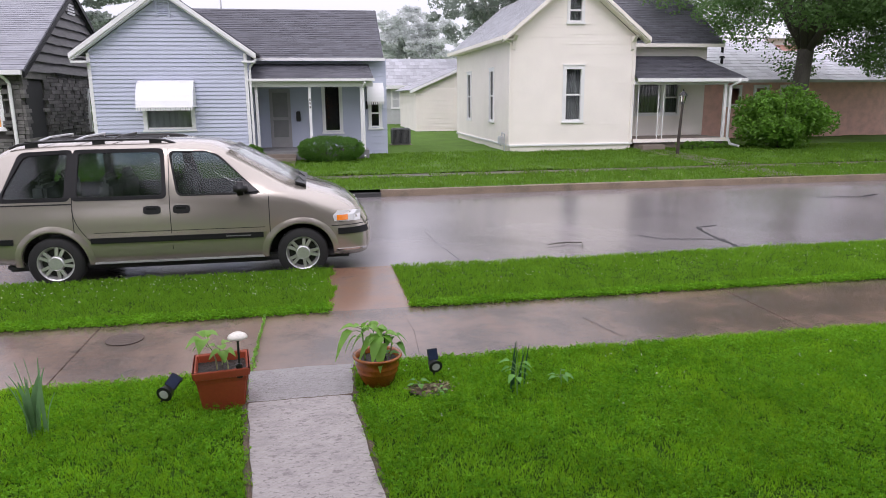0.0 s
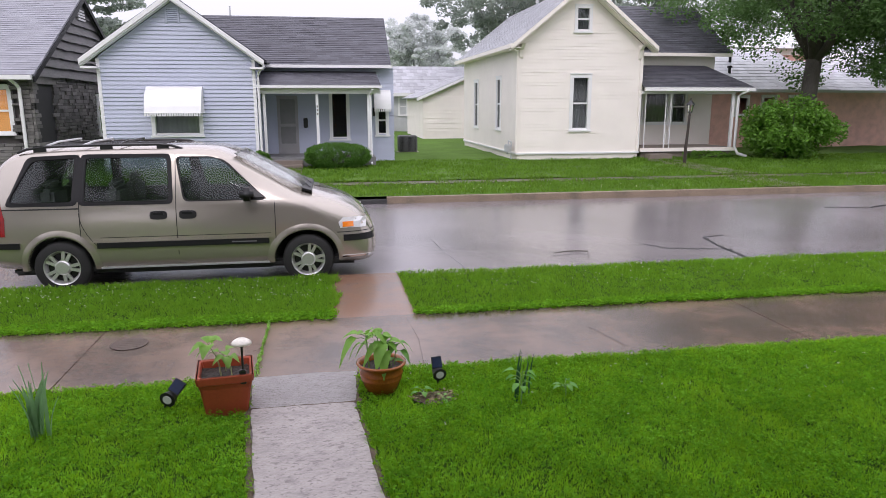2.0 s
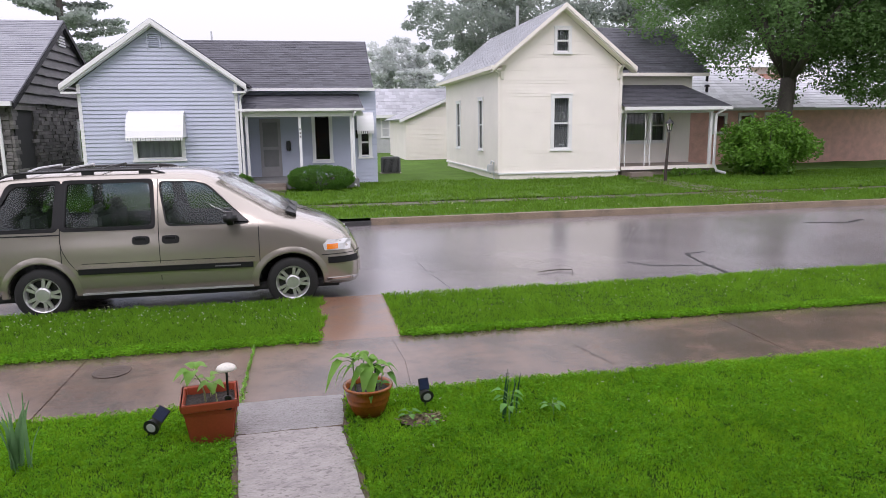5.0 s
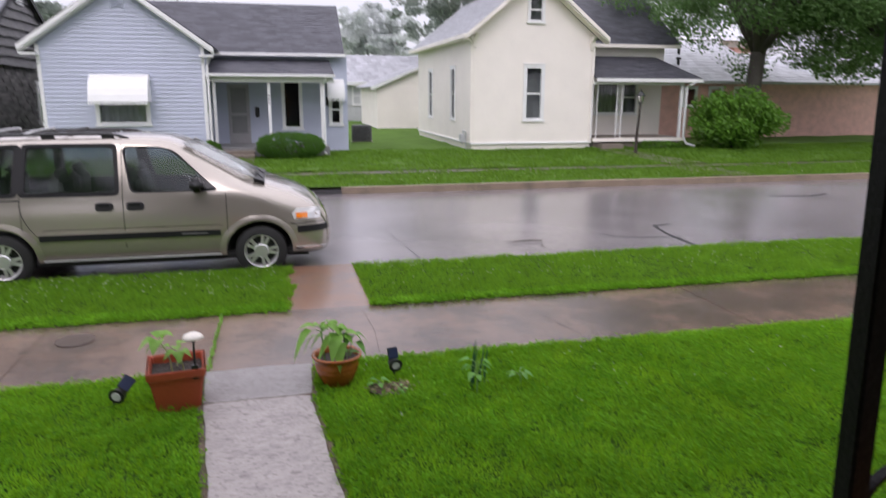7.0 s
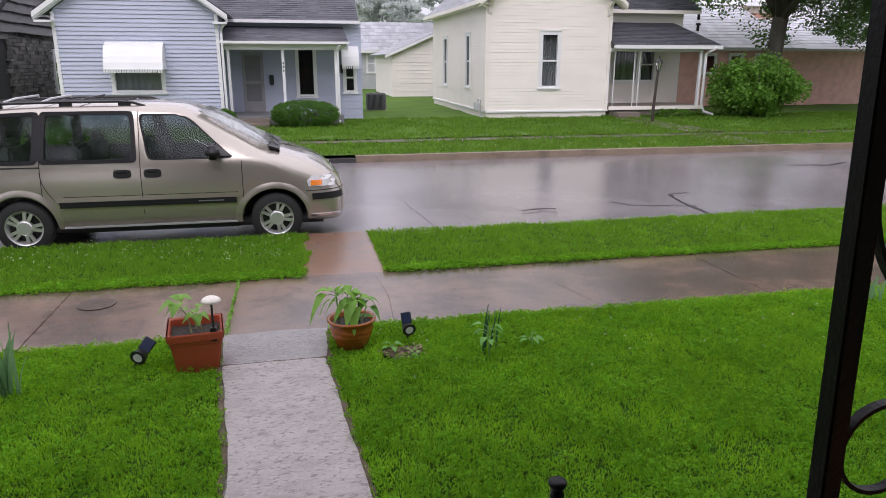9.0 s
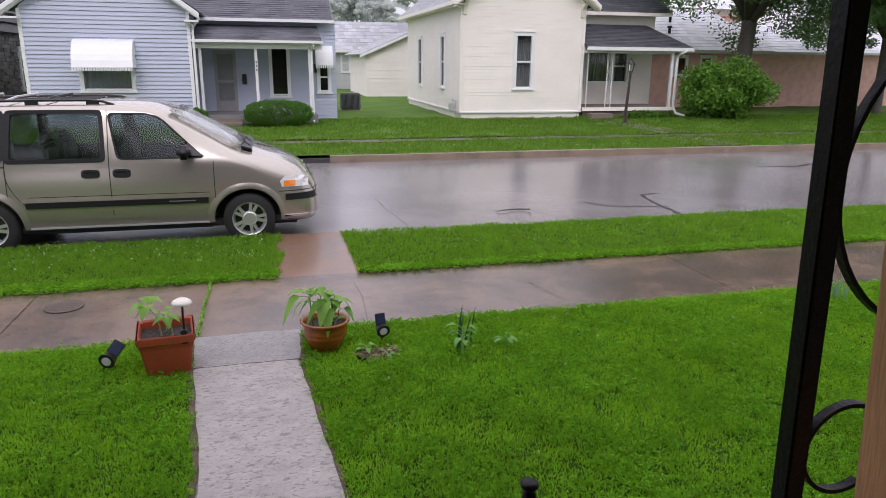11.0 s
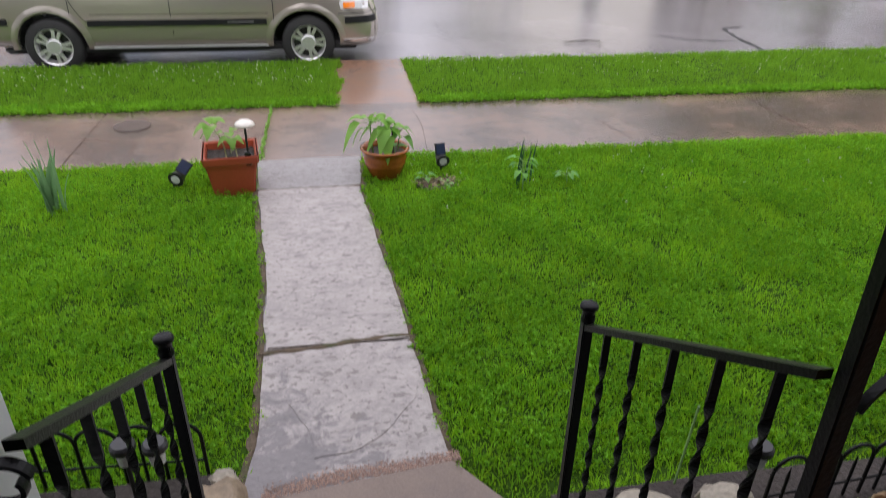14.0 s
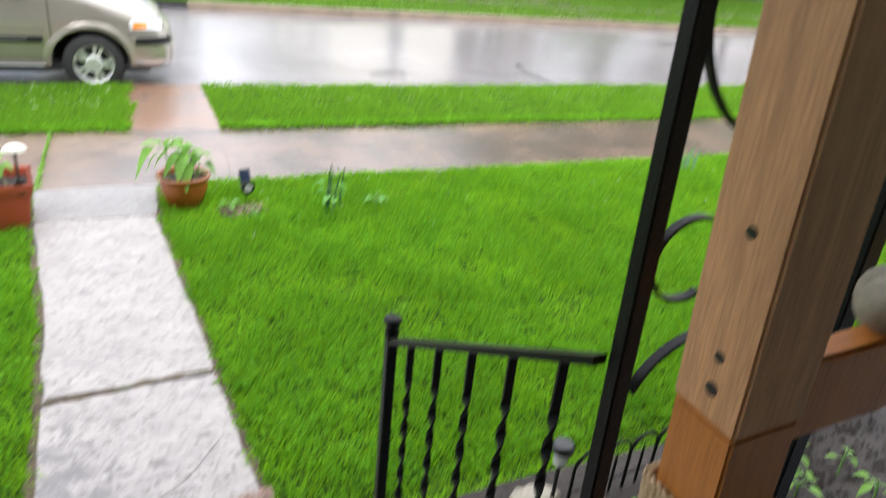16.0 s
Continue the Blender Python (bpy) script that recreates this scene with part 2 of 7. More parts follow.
M_iron = material("black_iron", (0.006, 0.006, 0.0065), rough=0.38, vary=0.3, scale=8, fine=120, bump=0.15, bump_scale=120, spec=0.18)
M_terra = material("orange_plastic", (0.4, 0.075, 0.033), rough=0.4, vary=0.12, scale=6)
M_glaze = material("glazed_clay", (0.31, 0.085, 0.012), rough=0.24, vary=0.3, scale=9, coat=0.12, dark=(0.25, 0.07, 0.02), dark_scale=7)
M_soil = material("wet_soil", (0.042, 0.034, 0.029), rough=0.5, vary=0.5, scale=6, fine=60, bump=1.0, bump_scale=50, spec=0.15)
M_cedar = material("bare_cedar", (0.6, 0.31, 0.145), rough=0.55, vary=0.3, scale=3, fine=25, stretch=(14, 14, 0.9), bump=0.2, bump_scale=20)
M_stain = material("orange_stain", (0.5, 0.18, 0.035), rough=0.4, vary=0.25, scale=3, fine=25, stretch=(14, 14, 0.9), bump=0.12, bump_scale=20)
M_rope = material("manila_rope", (0.46, 0.32, 0.18), rough=0.85, vary=0.3, fine=200, bump=0.5, bump_scale=150)
M_rock = material("garden_rock", (0.29, 0.255, 0.195), rough=0.55, vary=0.3, scale=5, fine=60, bump=0.8, bump_scale=14, dark=(0.2, 0.17, 0.13), dark_scale=3)
M_flower = material("clover_flower", (0.62, 0.64, 0.4), rough=0.8)
M_solar = material("solar_cell", (0.03, 0.04, 0.08), rough=0.1, coat=1.0)
M_pearl = material("pearl_shade", (0.7, 0.66, 0.58), rough=0.35, vary=0.2, scale=20)
M_galv = material("painted_metal", (0.55, 0.56, 0.57), rough=0.4, metal=0.2)
M_ac = material("ac_grey", (0.13, 0.13, 0.13), rough=0.6)
M_cover = material("rusty_iron_cover", (0.085, 0.062, 0.05), rough=0.35, vary=0.3, scale=9)
M_rock_tan = material("tan_garden_rock", (0.25, 0.185, 0.115), rough=0.55, vary=0.3, scale=5, fine=60, bump=0.8, bump_scale=14, dark=(0.15, 0.11, 0.07), dark_scale=4)
M_porch = material("porch_boards", (0.2, 0.2, 0.2), rough=0.5, vary=0.15)
# Bark paled so that its colour carries the distance haze.
M_bark_far = material("haze_toned_bark", (0.42, 0.44, 0.43), rough=0.8, vary=0.2)
M_dug = material("dug_earth", (0.1, 0.072, 0.045), rough=0.9, vary=0.4, scale=12, fine=80, bump=0.8, bump_scale=60, dark=(0.05, 0.07, 0.02), dark_scale=9)
M_seedling = leaf_material("seedling_leaf", (0.2, 0.4, 0.06), amount=0.25)
M_pale_stem = material("pale_stem", (0.42, 0.46, 0.25), rough=0.5)
M_grass_far = leaf_material("far_grass_blade", (0.12, 0.235, 0.03), rough=0.7, amount=0.4, through_color=(0.2, 0.36, 0.03), share=0.4, spec=0.08, vary=0.4, dark=(0.07, 0.15, 0.02))
M_grass_strip = leaf_material("strip_grass_blade", (0.13, 0.275, 0.024), rough=0.7, amount=0.45, through_color=(0.24, 0.47, 0.02), share=0.42, spec=0.08, vary=0.45, dark=(0.08, 0.2, 0.012), patch=1.6)
M_insect = material("insect_screen", (0.1, 0.1, 0.102), rough=0.8)
M_straw = material("withered_straw", (0.26, 0.22, 0.11), rough=0.9)
# Kept dark so that the unseen porch surfaces bounce little light.
M_porch_wall = material("low_bounce_siding", (0.2, 0.19, 0.175), rough=0.6)
M_lit = material("lamplit_blind", (0.6, 0.3, 0.1), rough=0.8)
M_lit.node_tree.nodes["Principled BSDF"].inputs["Emission Color"].default_value = (1.0, 0.38, 0.1, 1)
M_lit.node_tree.nodes["Principled BSDF"].inputs["Emission Strength"].default_value = 0.45
M_gravel = material("reddish_gravel", (0.27, 0.175, 0.135), rough=0.7, vary=0.4, fine=80, random_amount=0.4, island=True)


# ---- mesh helpers ----
def part(name, bm, mat, parent=None, label="", smooth=False):
    """Links a bmesh as one mesh object under a thing or a part."""
    me = bpy.data.meshes.new(name)
    bmesh.ops.recalc_face_normals(bm, faces=bm.faces)
    bm.to_mesh(me)
    bm.free()
    if smooth:
        me.shade_smooth()
    for one in (mat if isinstance(mat, (list, tuple)) else [mat]):
        me.materials.append(one)
    ob = new(name, me)
    if parent:
        ob.parent = parent
    if label:
        ob["label"] = label
    return ob


def raw(name, verts, faces, mat, parent=None, smooth=False):
    me = bpy.data.meshes.new(name)
    me.from_pydata(verts, [], faces)
    me.update()
    if smooth:
        me.shade_smooth()
    me.materials.append(mat)
    ob = new(name, me)
    if parent:
        ob.parent = parent
    return ob


def thing(name, label, category, at=(0, 0, 0), group="", rz=0):
    ob = new(name)
    ob.empty_display_size = 0.1
    ob.matrix_basis = pose(*at, 0, 0, rz)
    return tagged(ob, label, category, group)


def box(bm, x0, x1, y0, y1, z0, z1, m=None, bevel=0.0):
    g = bmesh.ops.create_cube(bm, size=1)
    vs = g["verts"]
    for v in vs:
        v.co = Vector(((x0 + x1) / 2 + v.co.x * (x1 - x0), (y0 + y1) / 2 + v.co.y * (y1 - y0), (z0 + z1) / 2 + v.co.z * (z1 - z0)))
    if bevel:
        es = list({e for v in vs for e in v.link_edges})
        r = bmesh.ops.bevel(bm, geom=es, offset=bevel, segments=2, affect="EDGES")
        vs = list({v for f in r["faces"] for v in f.verts} | {v for v in vs if v.is_valid})
    if m:
        bmesh.ops.transform(bm, matrix=m, verts=[v for v in vs if v.is_valid])
    return bm


def boxes(*rows, bevel=0.0):
    bm = bmesh.new()
    for r in rows:
        box(bm, *r, bevel=bevel)
    return bm


def each(name, rows, mat, parent, bevel=0.0, label=""):
    """One part for every box of a list."""
    for r in rows:
        made = part(name, boxes(r, bevel=bevel), mat, parent, label)
    return made


def cyl(bm, p0, p1, r0, r1=None, seg=12, caps=True):
    p0, p1 = Vector(p0), Vector(p1)
    d = p1 - p0
    m = Matrix.Translation((p0 + p1) / 2) @ d.to_track_quat("Z", "Y").to_matrix().to_4x4()
    bmesh.ops.create_cone(bm, cap_ends=caps, segments=seg, radius1=r0, radius2=r0 if r1 is None else r1, depth=d.length, matrix=m)
    return bm


def prism(bm, pts, fn, a, b):
    """A prism: 2D points, placed by fn(u, v, depth), between the two depths."""
    lo = [bm.verts.new(fn(u, v, a)) for u, v in pts]
    hi = [bm.verts.new(fn(u, v, b)) for u, v in pts]
    n = len(pts)
    bm.faces.new(lo[::-1])
    bm.faces.new(hi)
    for i in range(n):
        bm.faces.new((lo[i], lo[(i + 1) % n], hi[(i + 1) % n], hi[i]))
    return bm


def tube(bm, pts, r, seg=8, closed=False):
    """A round bar along points."""
    pts = [Vector(p) for p in pts]
    rings = []
    n = len(pts)
    up = Vector((0.13, 0.21, 1)).normalized()
    for i, p in enumerate(pts):
        t = (pts[min(i + 1, n - 1)] - pts[max(i - 1, 0)]).normalized()
        a = t.cross(up)
        if a.length < 0.1:
            a = t.cross(Vector((1, 0, 0)))
        a.normalize()
        b = t.cross(a)
        rr = r[i] if isinstance(r, (list, tuple)) else r
        rings.append([bm.verts.new(p + rr * (math.cos(k * math.tau / seg) * a + math.sin(k * math.tau / seg) * b)) for k in range(seg)])
    for i in range(n - 1):
        for k in range(seg):
            bm.faces.new((rings[i][k], rings[i][(k + 1) % seg], rings[i + 1][(k + 1) % seg], rings[i + 1][k]))
    bm.faces.new(rings[0][::-1])
    bm.faces.new(rings[-1])
    return bm


def lathe(bm, prof, seg=28, at=(0, 0, 0)):
    rings = [[bm.verts.new((at[0] + r * math.cos(k * math.tau / seg), at[1] + r * math.sin(k * math.tau / seg), at[2] + z)) for k in range(seg)] for r, z in prof]
    for i in range(len(rings) - 1):
        for k in range(seg):
            bm.faces.new((rings[i][k], rings[i][(k + 1) % seg], rings[i + 1][(k + 1) % seg], rings[i + 1][k]))
    return bm


def face_x(at):
    """Places (u, v, depth) on a wall that runs along x and faces -y."""
    return lambda u, v, d: Vector((u, at + d, v))


def face_y(at, sign=1):
    """Places (u, v, depth) on a wall that runs along y; sign 1 faces +x, -1 faces -x."""
    return lambda u, v, d: Vector((at - sign * d, u, v))


def lap_wall(bm, fn, lo, hi, z0, z1, step, holes=(), thick=0.12, lap=0.03):
    """A wall of lapped boards: lo(z), hi(z) are its ends; holes are (u0, u1, v0, v1)."""
    cuts = {z0, z1}
    k = 0
    while z0 + k * step < z1:
        cuts.add(round(z0 + k * step, 4))
        k += 1
    for h in holes:
        cuts |= {h[2], h[3]}
    cuts = sorted(c for c in cuts if z0 <= c <= z1)
    for a, b in zip(cuts, cuts[1:]):
        if b - a < 1e-4:
            continue
        mid = (a + b) / 2
        row = math.floor((mid - z0) / step + 1e-6)
        fa, fb = (a - z0) / step - row, (b - z0) / step - row
        da, db = -lap * (1 - fa), -lap * (1 - fb)
        spans = [(lo(a), lo(b), hi(a), hi(b))]
        for h in sorted(holes):
            if h[2] < mid < h[3]:
                nxt = []
                for s in spans:
                    if h[0] > s[0] and h[1] < s[2]:
                        nxt += [(s[0], s[1], h[0], h[0]), (h[1], h[1], s[2], s[3])]
                    else:
                        nxt.append(s)
                spans = nxt
        for la, lb, ha, hb in spans:
            if ha - la < 0.01:
                continue
            vs = [bm.verts.new(fn(u, v, d)) for u, v, d in ((la, a, da), (ha, a, da), (hb, b, db), (lb, b, db), (la, a, thick), (ha, a, thick), (hb, b, thick), (lb, b, thick))]
            for f in ((0, 1, 2, 3), (7, 6, 5, 4), (0, 4, 5, 1), (1, 5, 6, 2), (2, 6, 7, 3), (3, 7, 4, 0)):
                bm.faces.new([vs[i] for i in f])
    return bm


def shingle_roof(bm, p00, p10, p11, p01, rows, length=0.42, lift=0.009, thick=0.06, seed=1):
    """A pitched roof of shingle tabs: eave corners p00, p10 and ridge corners p11, p01, over a solid deck."""
    rnd = random.Random(seed)
    p00, p10, p11, p01 = map(Vector, (p00, p10, p11, p01))
    n = (p10 - p00).cross(p01 - p00).normalized()
    if n.z < 0:
        n = -n
    lo = [bm.verts.new(p - n * thick) for p in (p00, p10, p11, p01)]
    hi = [bm.verts.new(p) for p in (p00, p10, p11, p01)]
    bm.faces.new(lo)
    bm.faces.new(hi)
    for i in range(4):
        bm.faces.new((lo[i], lo[(i + 1) % 4], hi[(i + 1) % 4], hi[i]))
    for r in range(rows):
        a, b = r / rows, min((r + 1.0) / rows, 1)
        la, ra, lb, rb = p00.lerp(p01, a), p10.lerp(p11, a), p00.lerp(p01, b), p10.lerp(p11, b)
        w = (ra - la).length
        s = -rnd.random() * length
        while s < w:
            e = s + length * rnd.uniform(0.6, 1.4)
            s0, e0 = max(s, 0) / w, min(e, w) / w
            if e0 - s0 > 0.002:
                l2 = lift * rnd.uniform(0.7, 1.6)
                q = [la.lerp(ra, s0) + n * l2, la.lerp(ra, e0) + n * l2, lb.lerp(rb, e0) + n * 0.002, lb.lerp(rb, s0) + n * 0.002, la.lerp(ra, s0), la.lerp(ra, e0)]
                v = [bm.verts.new(c) for c in q]
                bm.faces.new(v[:4])
                bm.faces.new((v[4], v[5], v[1], v[0]))
            s = e
    return bm


def window(parent, fn, u0, u1, v0, v1, sash=True, trim=0.09, name="window", back=True, frame_mat=None, curtain=0.0, curtain_mat=None):
    """A window in its opening: casing, sill, sash bars, glass, a dim room behind it."""
    fm = frame_mat or M_white
    bm = bmesh.new()
    for a, b, c, d in ((u0 - trim, u0 + 0.03, v0 - 0.02, v1 + trim), (u1 - 0.03, u1 + trim, v0 - 0.02, v1 + trim), (u0 + 0.03, u1 - 0.03, v1 - 0.03, v1 + trim)):
        prism(bm, [(a, c), (b, c), (b, d), (a, d)], fn, -0.045, 0.1)
    w = part(name, bm, fm, parent)
    bm = bmesh.new()
    prism(bm, [(u0 - trim - 0.03, v0 - 0.08), (u1 + trim + 0.03, v0 - 0.08), (u1 + trim + 0.03, v0 - 0.02), (u0 - trim - 0.03, v0 - 0.02)], fn, -0.075, 0.1)
    part("sill", bm, fm, w)
    bm = bmesh.new()
    prism(bm, [(u0 - trim - 0.02, v1 + trim), (u1 + trim + 0.02, v1 + trim), (u1 + trim + 0.02, v1 + trim + 0.035), (u0 - trim - 0.02, v1 + trim + 0.035)], fn, -0.07, 0.05)
    part("head_moulding", bm, fm, w)
    mid = (v0 + v1) / 2
    bars = [(u0 + 0.03, u1 - 0.03, v0 - 0.02, v0 + 0.05)] + ([(u0 + 0.03, u1 - 0.03, mid - 0.03, mid + 0.03)] if sash else [])
    for a, b, c, d in bars:
        part("sash_bar", prism(bmesh.new(), [(a, c), (b, c), (b, d), (a, d)], fn, -0.01, 0.06), fm, w)
    bm = bmesh.new()
    prism(bm, [(u0 + 0.03, v0), (u1 - 0.03, v0), (u1 - 0.03, v1 - 0.03), (u0 + 0.03, v1 - 0.03)], fn, 0.04, 0.048)
    g = part("pane", bm, M_glass, w)
    g.visible_shadow = False
    if curtain:
        bm = bmesh.new()
        k = 24
        top = [bm.verts.new(fn(u0 + (u1 - u0) * i / k, v1 - 0.03, 0.16 + 0.02 * math.sin(i * 1.9))) for i in range(k + 1)]
        bot = [bm.verts.new(fn(u0 + (u1 - u0) * i / k, v1 - (v1 - v0) * curtain, 0.16 + 0.02 * math.sin(i * 1.9))) for i in range(k + 1)]
        for i in range(k):
            bm.faces.new((top[i], top[i + 1], bot[i + 1], bot[i]))
        part("curtain", bm, curtain_mat or M_curtain, w)
    return w


# ---- ground ----
STREET = -0.12


def slab(name, rows, mat, label, z1, z0=None, category="ground", kind="structure"):
    """Flat pieces (x0, x1, y0, y1) with the top at z1."""
    bm = bmesh.new()
    for r in rows:
        box(bm, *r, z1 - 0.3 if z0 is None else z0, z1)
    ob = part(name, bm, mat)
    return tagged(ob, label, category, kind=kind)


def grid_sheet(name, x0, x1, y0, y1, step, z, amp, mat, label, category):
    nx, ny = max(2, int((x1 - x0) / step)), max(2, int((y1 - y0) / step))
    verts, faces = [], []
    for j in range(ny + 1):
        for i in range(nx + 1):
            x, y = x0 + (x1 - x0) * i / nx, y0 + (y1 - y0) * j / ny
            verts.append((x, y, z + amp * noise.noise((x * 0.7, y * 0.7, 0)) + 0.3 * amp * noise.noise((x * 4, y * 4, 3))))
    for j in range(ny):
        for i in range(nx):
            a = j * (nx + 1) + i
            faces.append((a, a + 1, a + nx + 2, a + nx + 1))
    return tagged(raw(name, verts, faces, mat, smooth=True), label, category, kind="structure")


ground = slab("ground", [(-1500, 1500, -1500, 1500)], M_far_turf, "flat green land reaching to the horizon", -0.2, -1.2)
road = slab("road", [(-300, 300, 0.42, 7.5)], M_asphalt, "rain-wet grey asphalt street with a shiny film of water", STREET, -0.19, "road")
kerb = slab("kerb", [(-120, 0.3, 0.3, 0.42), (1.12, 120, 0.3, 0.42)], M_kerb, "low worn concrete kerb along the near lawn", -0.03, -0.19, "kerb")
slab("kerb", [(-120, -0.4, 7.5, 7.72), (1.6, 120, 7.5, 7.72)], M_far_kerb, "worn concrete kerb along the far grass strip", 0.03, -0.19, "kerb")
ramp = slab("driveway_ramp", [(-0.4, 1.6, 7.5, 7.75)], M_dark_kerb, "dark asphalt ramp in the far kerb", -0.03, -0.19, "kerb")

# near public walk, in poured bays with open joints
WALK_Y0, WALK_Y1 = -2.92, -1.42
bays = [-9.2, -5.2, -1.88, -0.36, 4.6, 7.4, 10.6]
pavement = slab("pavement", [(-60, 60, WALK_Y0, WALK_Y1)], M_mortar, "rain-wet brown concrete sidewalk in poured bays", -0.035, -0.19, "sidewalk")
for a, b in zip(bays, bays[1:]):
    bm = boxes((a + 0.002, b - 0.002, WALK_Y0 + 0.003, WALK_Y1 - 0.003, -0.03, 0.0 + random.uniform(-0.003, 0.003)), bevel=0.003)
    part("slab", bm, M_walk, pavement)
for a, b in ((-60, bays[0]), (bays[-1], 60)):
    part("slab", boxes((a, b, WALK_Y0, WALK_Y1, -0.03, 0.0)), M_walk, pavement)
apron = slab("apron", [(0.2, 1.12, WALK_Y1, 0.41)], M_apron, "short wet concrete walk from sidewalk to the street", -0.004, -0.19, "sidewalk")
slab("far_sidewalk", [(-60, 60, 9.82, 10.38)], M_far_walk, "narrow wet concrete sidewalk across the street", 0.07, -0.19, "sidewalk")
slab("far_path", [(11.4, 12.6, 7.73, 9.8)], M_far_walk, "worn concrete walk across the far strip", 0.062, -0.19, "path")
slab("far_path", [(11.7, 12.85, 10.4, 15.88)], M_far_walk, "wet concrete front walk of the cream house", 0.115, -0.19, "path")
slab("far_path", [(-1.6, -0.5, 10.4, 14.48)], M_far_walk, "wet concrete front walk of the blue house", 0.115, -0.19, "path")

lawn = grid_sheet("lawn", -14, 14, -7.4, WALK_Y0, 0.12, -0.004, 0.012, M_soil_turf, "lush wet green front lawn with clover", "lawn")
grid_sheet("grass_strip", -14, 0.27, WALK_Y1, 0.32, 0.12, 0.0, 0.02, M_soil_turf, "grass strip with white clover beside the kerb", "lawn")
grid_sheet("grass_strip", 1.12, 20, WALK_Y1, 0.32, 0.12, 0.0, 0.02, M_soil_turf, "grass strip with white clover beside the kerb", "lawn")
grid_sheet("grass_strip", -40, 60, 7.66, 9.9, 0.35, 0.03, 0.02, M_far_turf, "grass strip between far kerb and sidewalk", "lawn")
grid_sheet("far_lawn", -60, 80, 10.45, 60, 0.6, 0.09, 0.05, M_far_turf, "wet green yards round the houses across the street", "lawn")


def blades(name, x0, x1, y0, y1, count, hmin, hmax, width, z, label, seed, hole=None, mat=None, tuft=7.0):
    """Many bent, tapered grass blades in one mesh, thick in tufts and thin between them."""
    rng = np.random.default_rng(seed)
    x, y = rng.uniform(x0, x1, count), rng.uniform(y0, y1, count)
    patch = np.array([0.5 * noise.noise((a * 1.6, b * 1.6, seed)) + 0.8 * noise.noise((a * tuft, b * tuft, seed)) + 0.4 * noise.noise((a * tuft * 2.7, b * tuft * 2.7, seed)) for a, b in zip(x, y)])
    keep = np.ones(count, bool) if hole is None else ~hole(x, y)
    keep &= rng.uniform(-0.9, 0.9, count) < patch + 0.62
    x, y, patch = x[keep], y[keep], np.clip(patch[keep], -0.8, 0.9)
    n = len(x)
    h = rng.uniform(hmin, hmax, n) * (1 + 0.75 * patch)
    w = width * rng.uniform(0.6, 1.4, n)
    a, lean = rng.uniform(0, math.tau, n), rng.uniform(0.2, 1.1, n) * h
    ux, uy = np.cos(a), np.sin(a)
    b = rng.uniform(0, math.tau, n)
    lx, ly = np.cos(b) * lean, np.sin(b) * lean
    zz = np.full(n, z)
    v = np.stack([
        np.stack([x - ux * w, y - uy * w, zz], 1), np.stack([x + ux * w, y + uy * w, zz], 1),
        np.stack([x + ux * w * 0.8 + lx * 0.4, y + uy * w * 0.8 + ly * 0.4, zz + h * 0.6], 1), np.stack([x - ux * w * 0.8 + lx * 0.4, y - uy * w * 0.8 + ly * 0.4, zz + h * 0.6], 1),
        np.stack([x + lx, y + ly, zz + h], 1)], 1).reshape(-1, 3)
    me = bpy.data.meshes.new(name)
    me.vertices.add(5 * n)
    me.vertices.foreach_set("co", v.ravel())
    base = np.arange(n)[:, None] * 5
    loops = np.concatenate([base + np.array([0, 1, 2, 3]), base + np.array([3, 2, 4])], 1).ravel()
    me.loops.add(7 * n)
    me.loops.foreach_set("vertex_index", loops)
    me.polygons.add(2 * n)
    me.polygons.foreach_set("loop_start", (np.arange(n)[:, None] * 7 + np.array([0, 4])).ravel())
    me.update(calc_edges=True)
    me.materials.append(mat or M_grass)
    return tagged(new(name, me), label, "grass", kind="stuff")


def path_left(y):
    return np.interp(y, [-6.9, -6.4, -6.0, -4.72, -3.65, -2.9], [-0.28, -0.2, -0.15, -0.21, -0.34, -0.38])


def path_right(y):
    return np.interp(y, [-6.7, -6.32, -6.0, -5.63, -4.69, -3.63, -2.9], [0.94, 0.63, 0.61, 0.58, 0.51, 0.42, 0.44])


def bare(x, y):
    """Where no grass grows: the front path and the dug patch beside it."""
    edge = 0.02 * np.sin(y * 23) + 0.015 * np.sin(y * 57)
    on_path = (x > path_left(y) + edge) & (x < path_right(y) + edge)
    patch = np.hypot(x - 0.97, (y + 3.55) * 1.5) < 0.17 + 0.05 * np.sin(x * 31)
    beds = (y < np.where(x < 0.3, -6.27, -6.54) + 0.03 * np.sin(x * 9)) & ((x < -0.1) | (x > 0.9))
    return on_path | patch | beds


blades("lawn_grass", -3.2, 0.0, -6.7, WALK_Y0 + 0.03, 120000, 0.014, 0.042, 0.003, 0.0, "short wet green lawn grass", 1, bare)
blades("lawn_grass", 0.35, 6.5, -6.8, WALK_Y0 + 0.03, 250000, 0.014, 0.042, 0.003, 0.0, "short wet green lawn grass", 2, bare)
def strip_end(x, y):
    """Worn corners of the left strip beside the short walk."""
    return x > 0.33 + 0.035 * np.sin(y * 7.3) + 0.02 * np.sin(y * 19) - 0.25 * np.clip((-1.2 - y) / 0.25, 0, 1) ** 2


blades("strip_grass", -6, 0.4, WALK_Y1 - 0.03, 0.36, 70000, 0.02, 0.055, 0.0036, 0.0, "grass of the kerb strip", 3, strip_end, mat=M_grass_strip)
blades("strip_grass", 1.1, 14, WALK_Y1 - 0.03, 0.36, 110000, 0.02, 0.055, 0.0036, 0.0, "grass of the kerb strip", 4, mat=M_grass_strip)
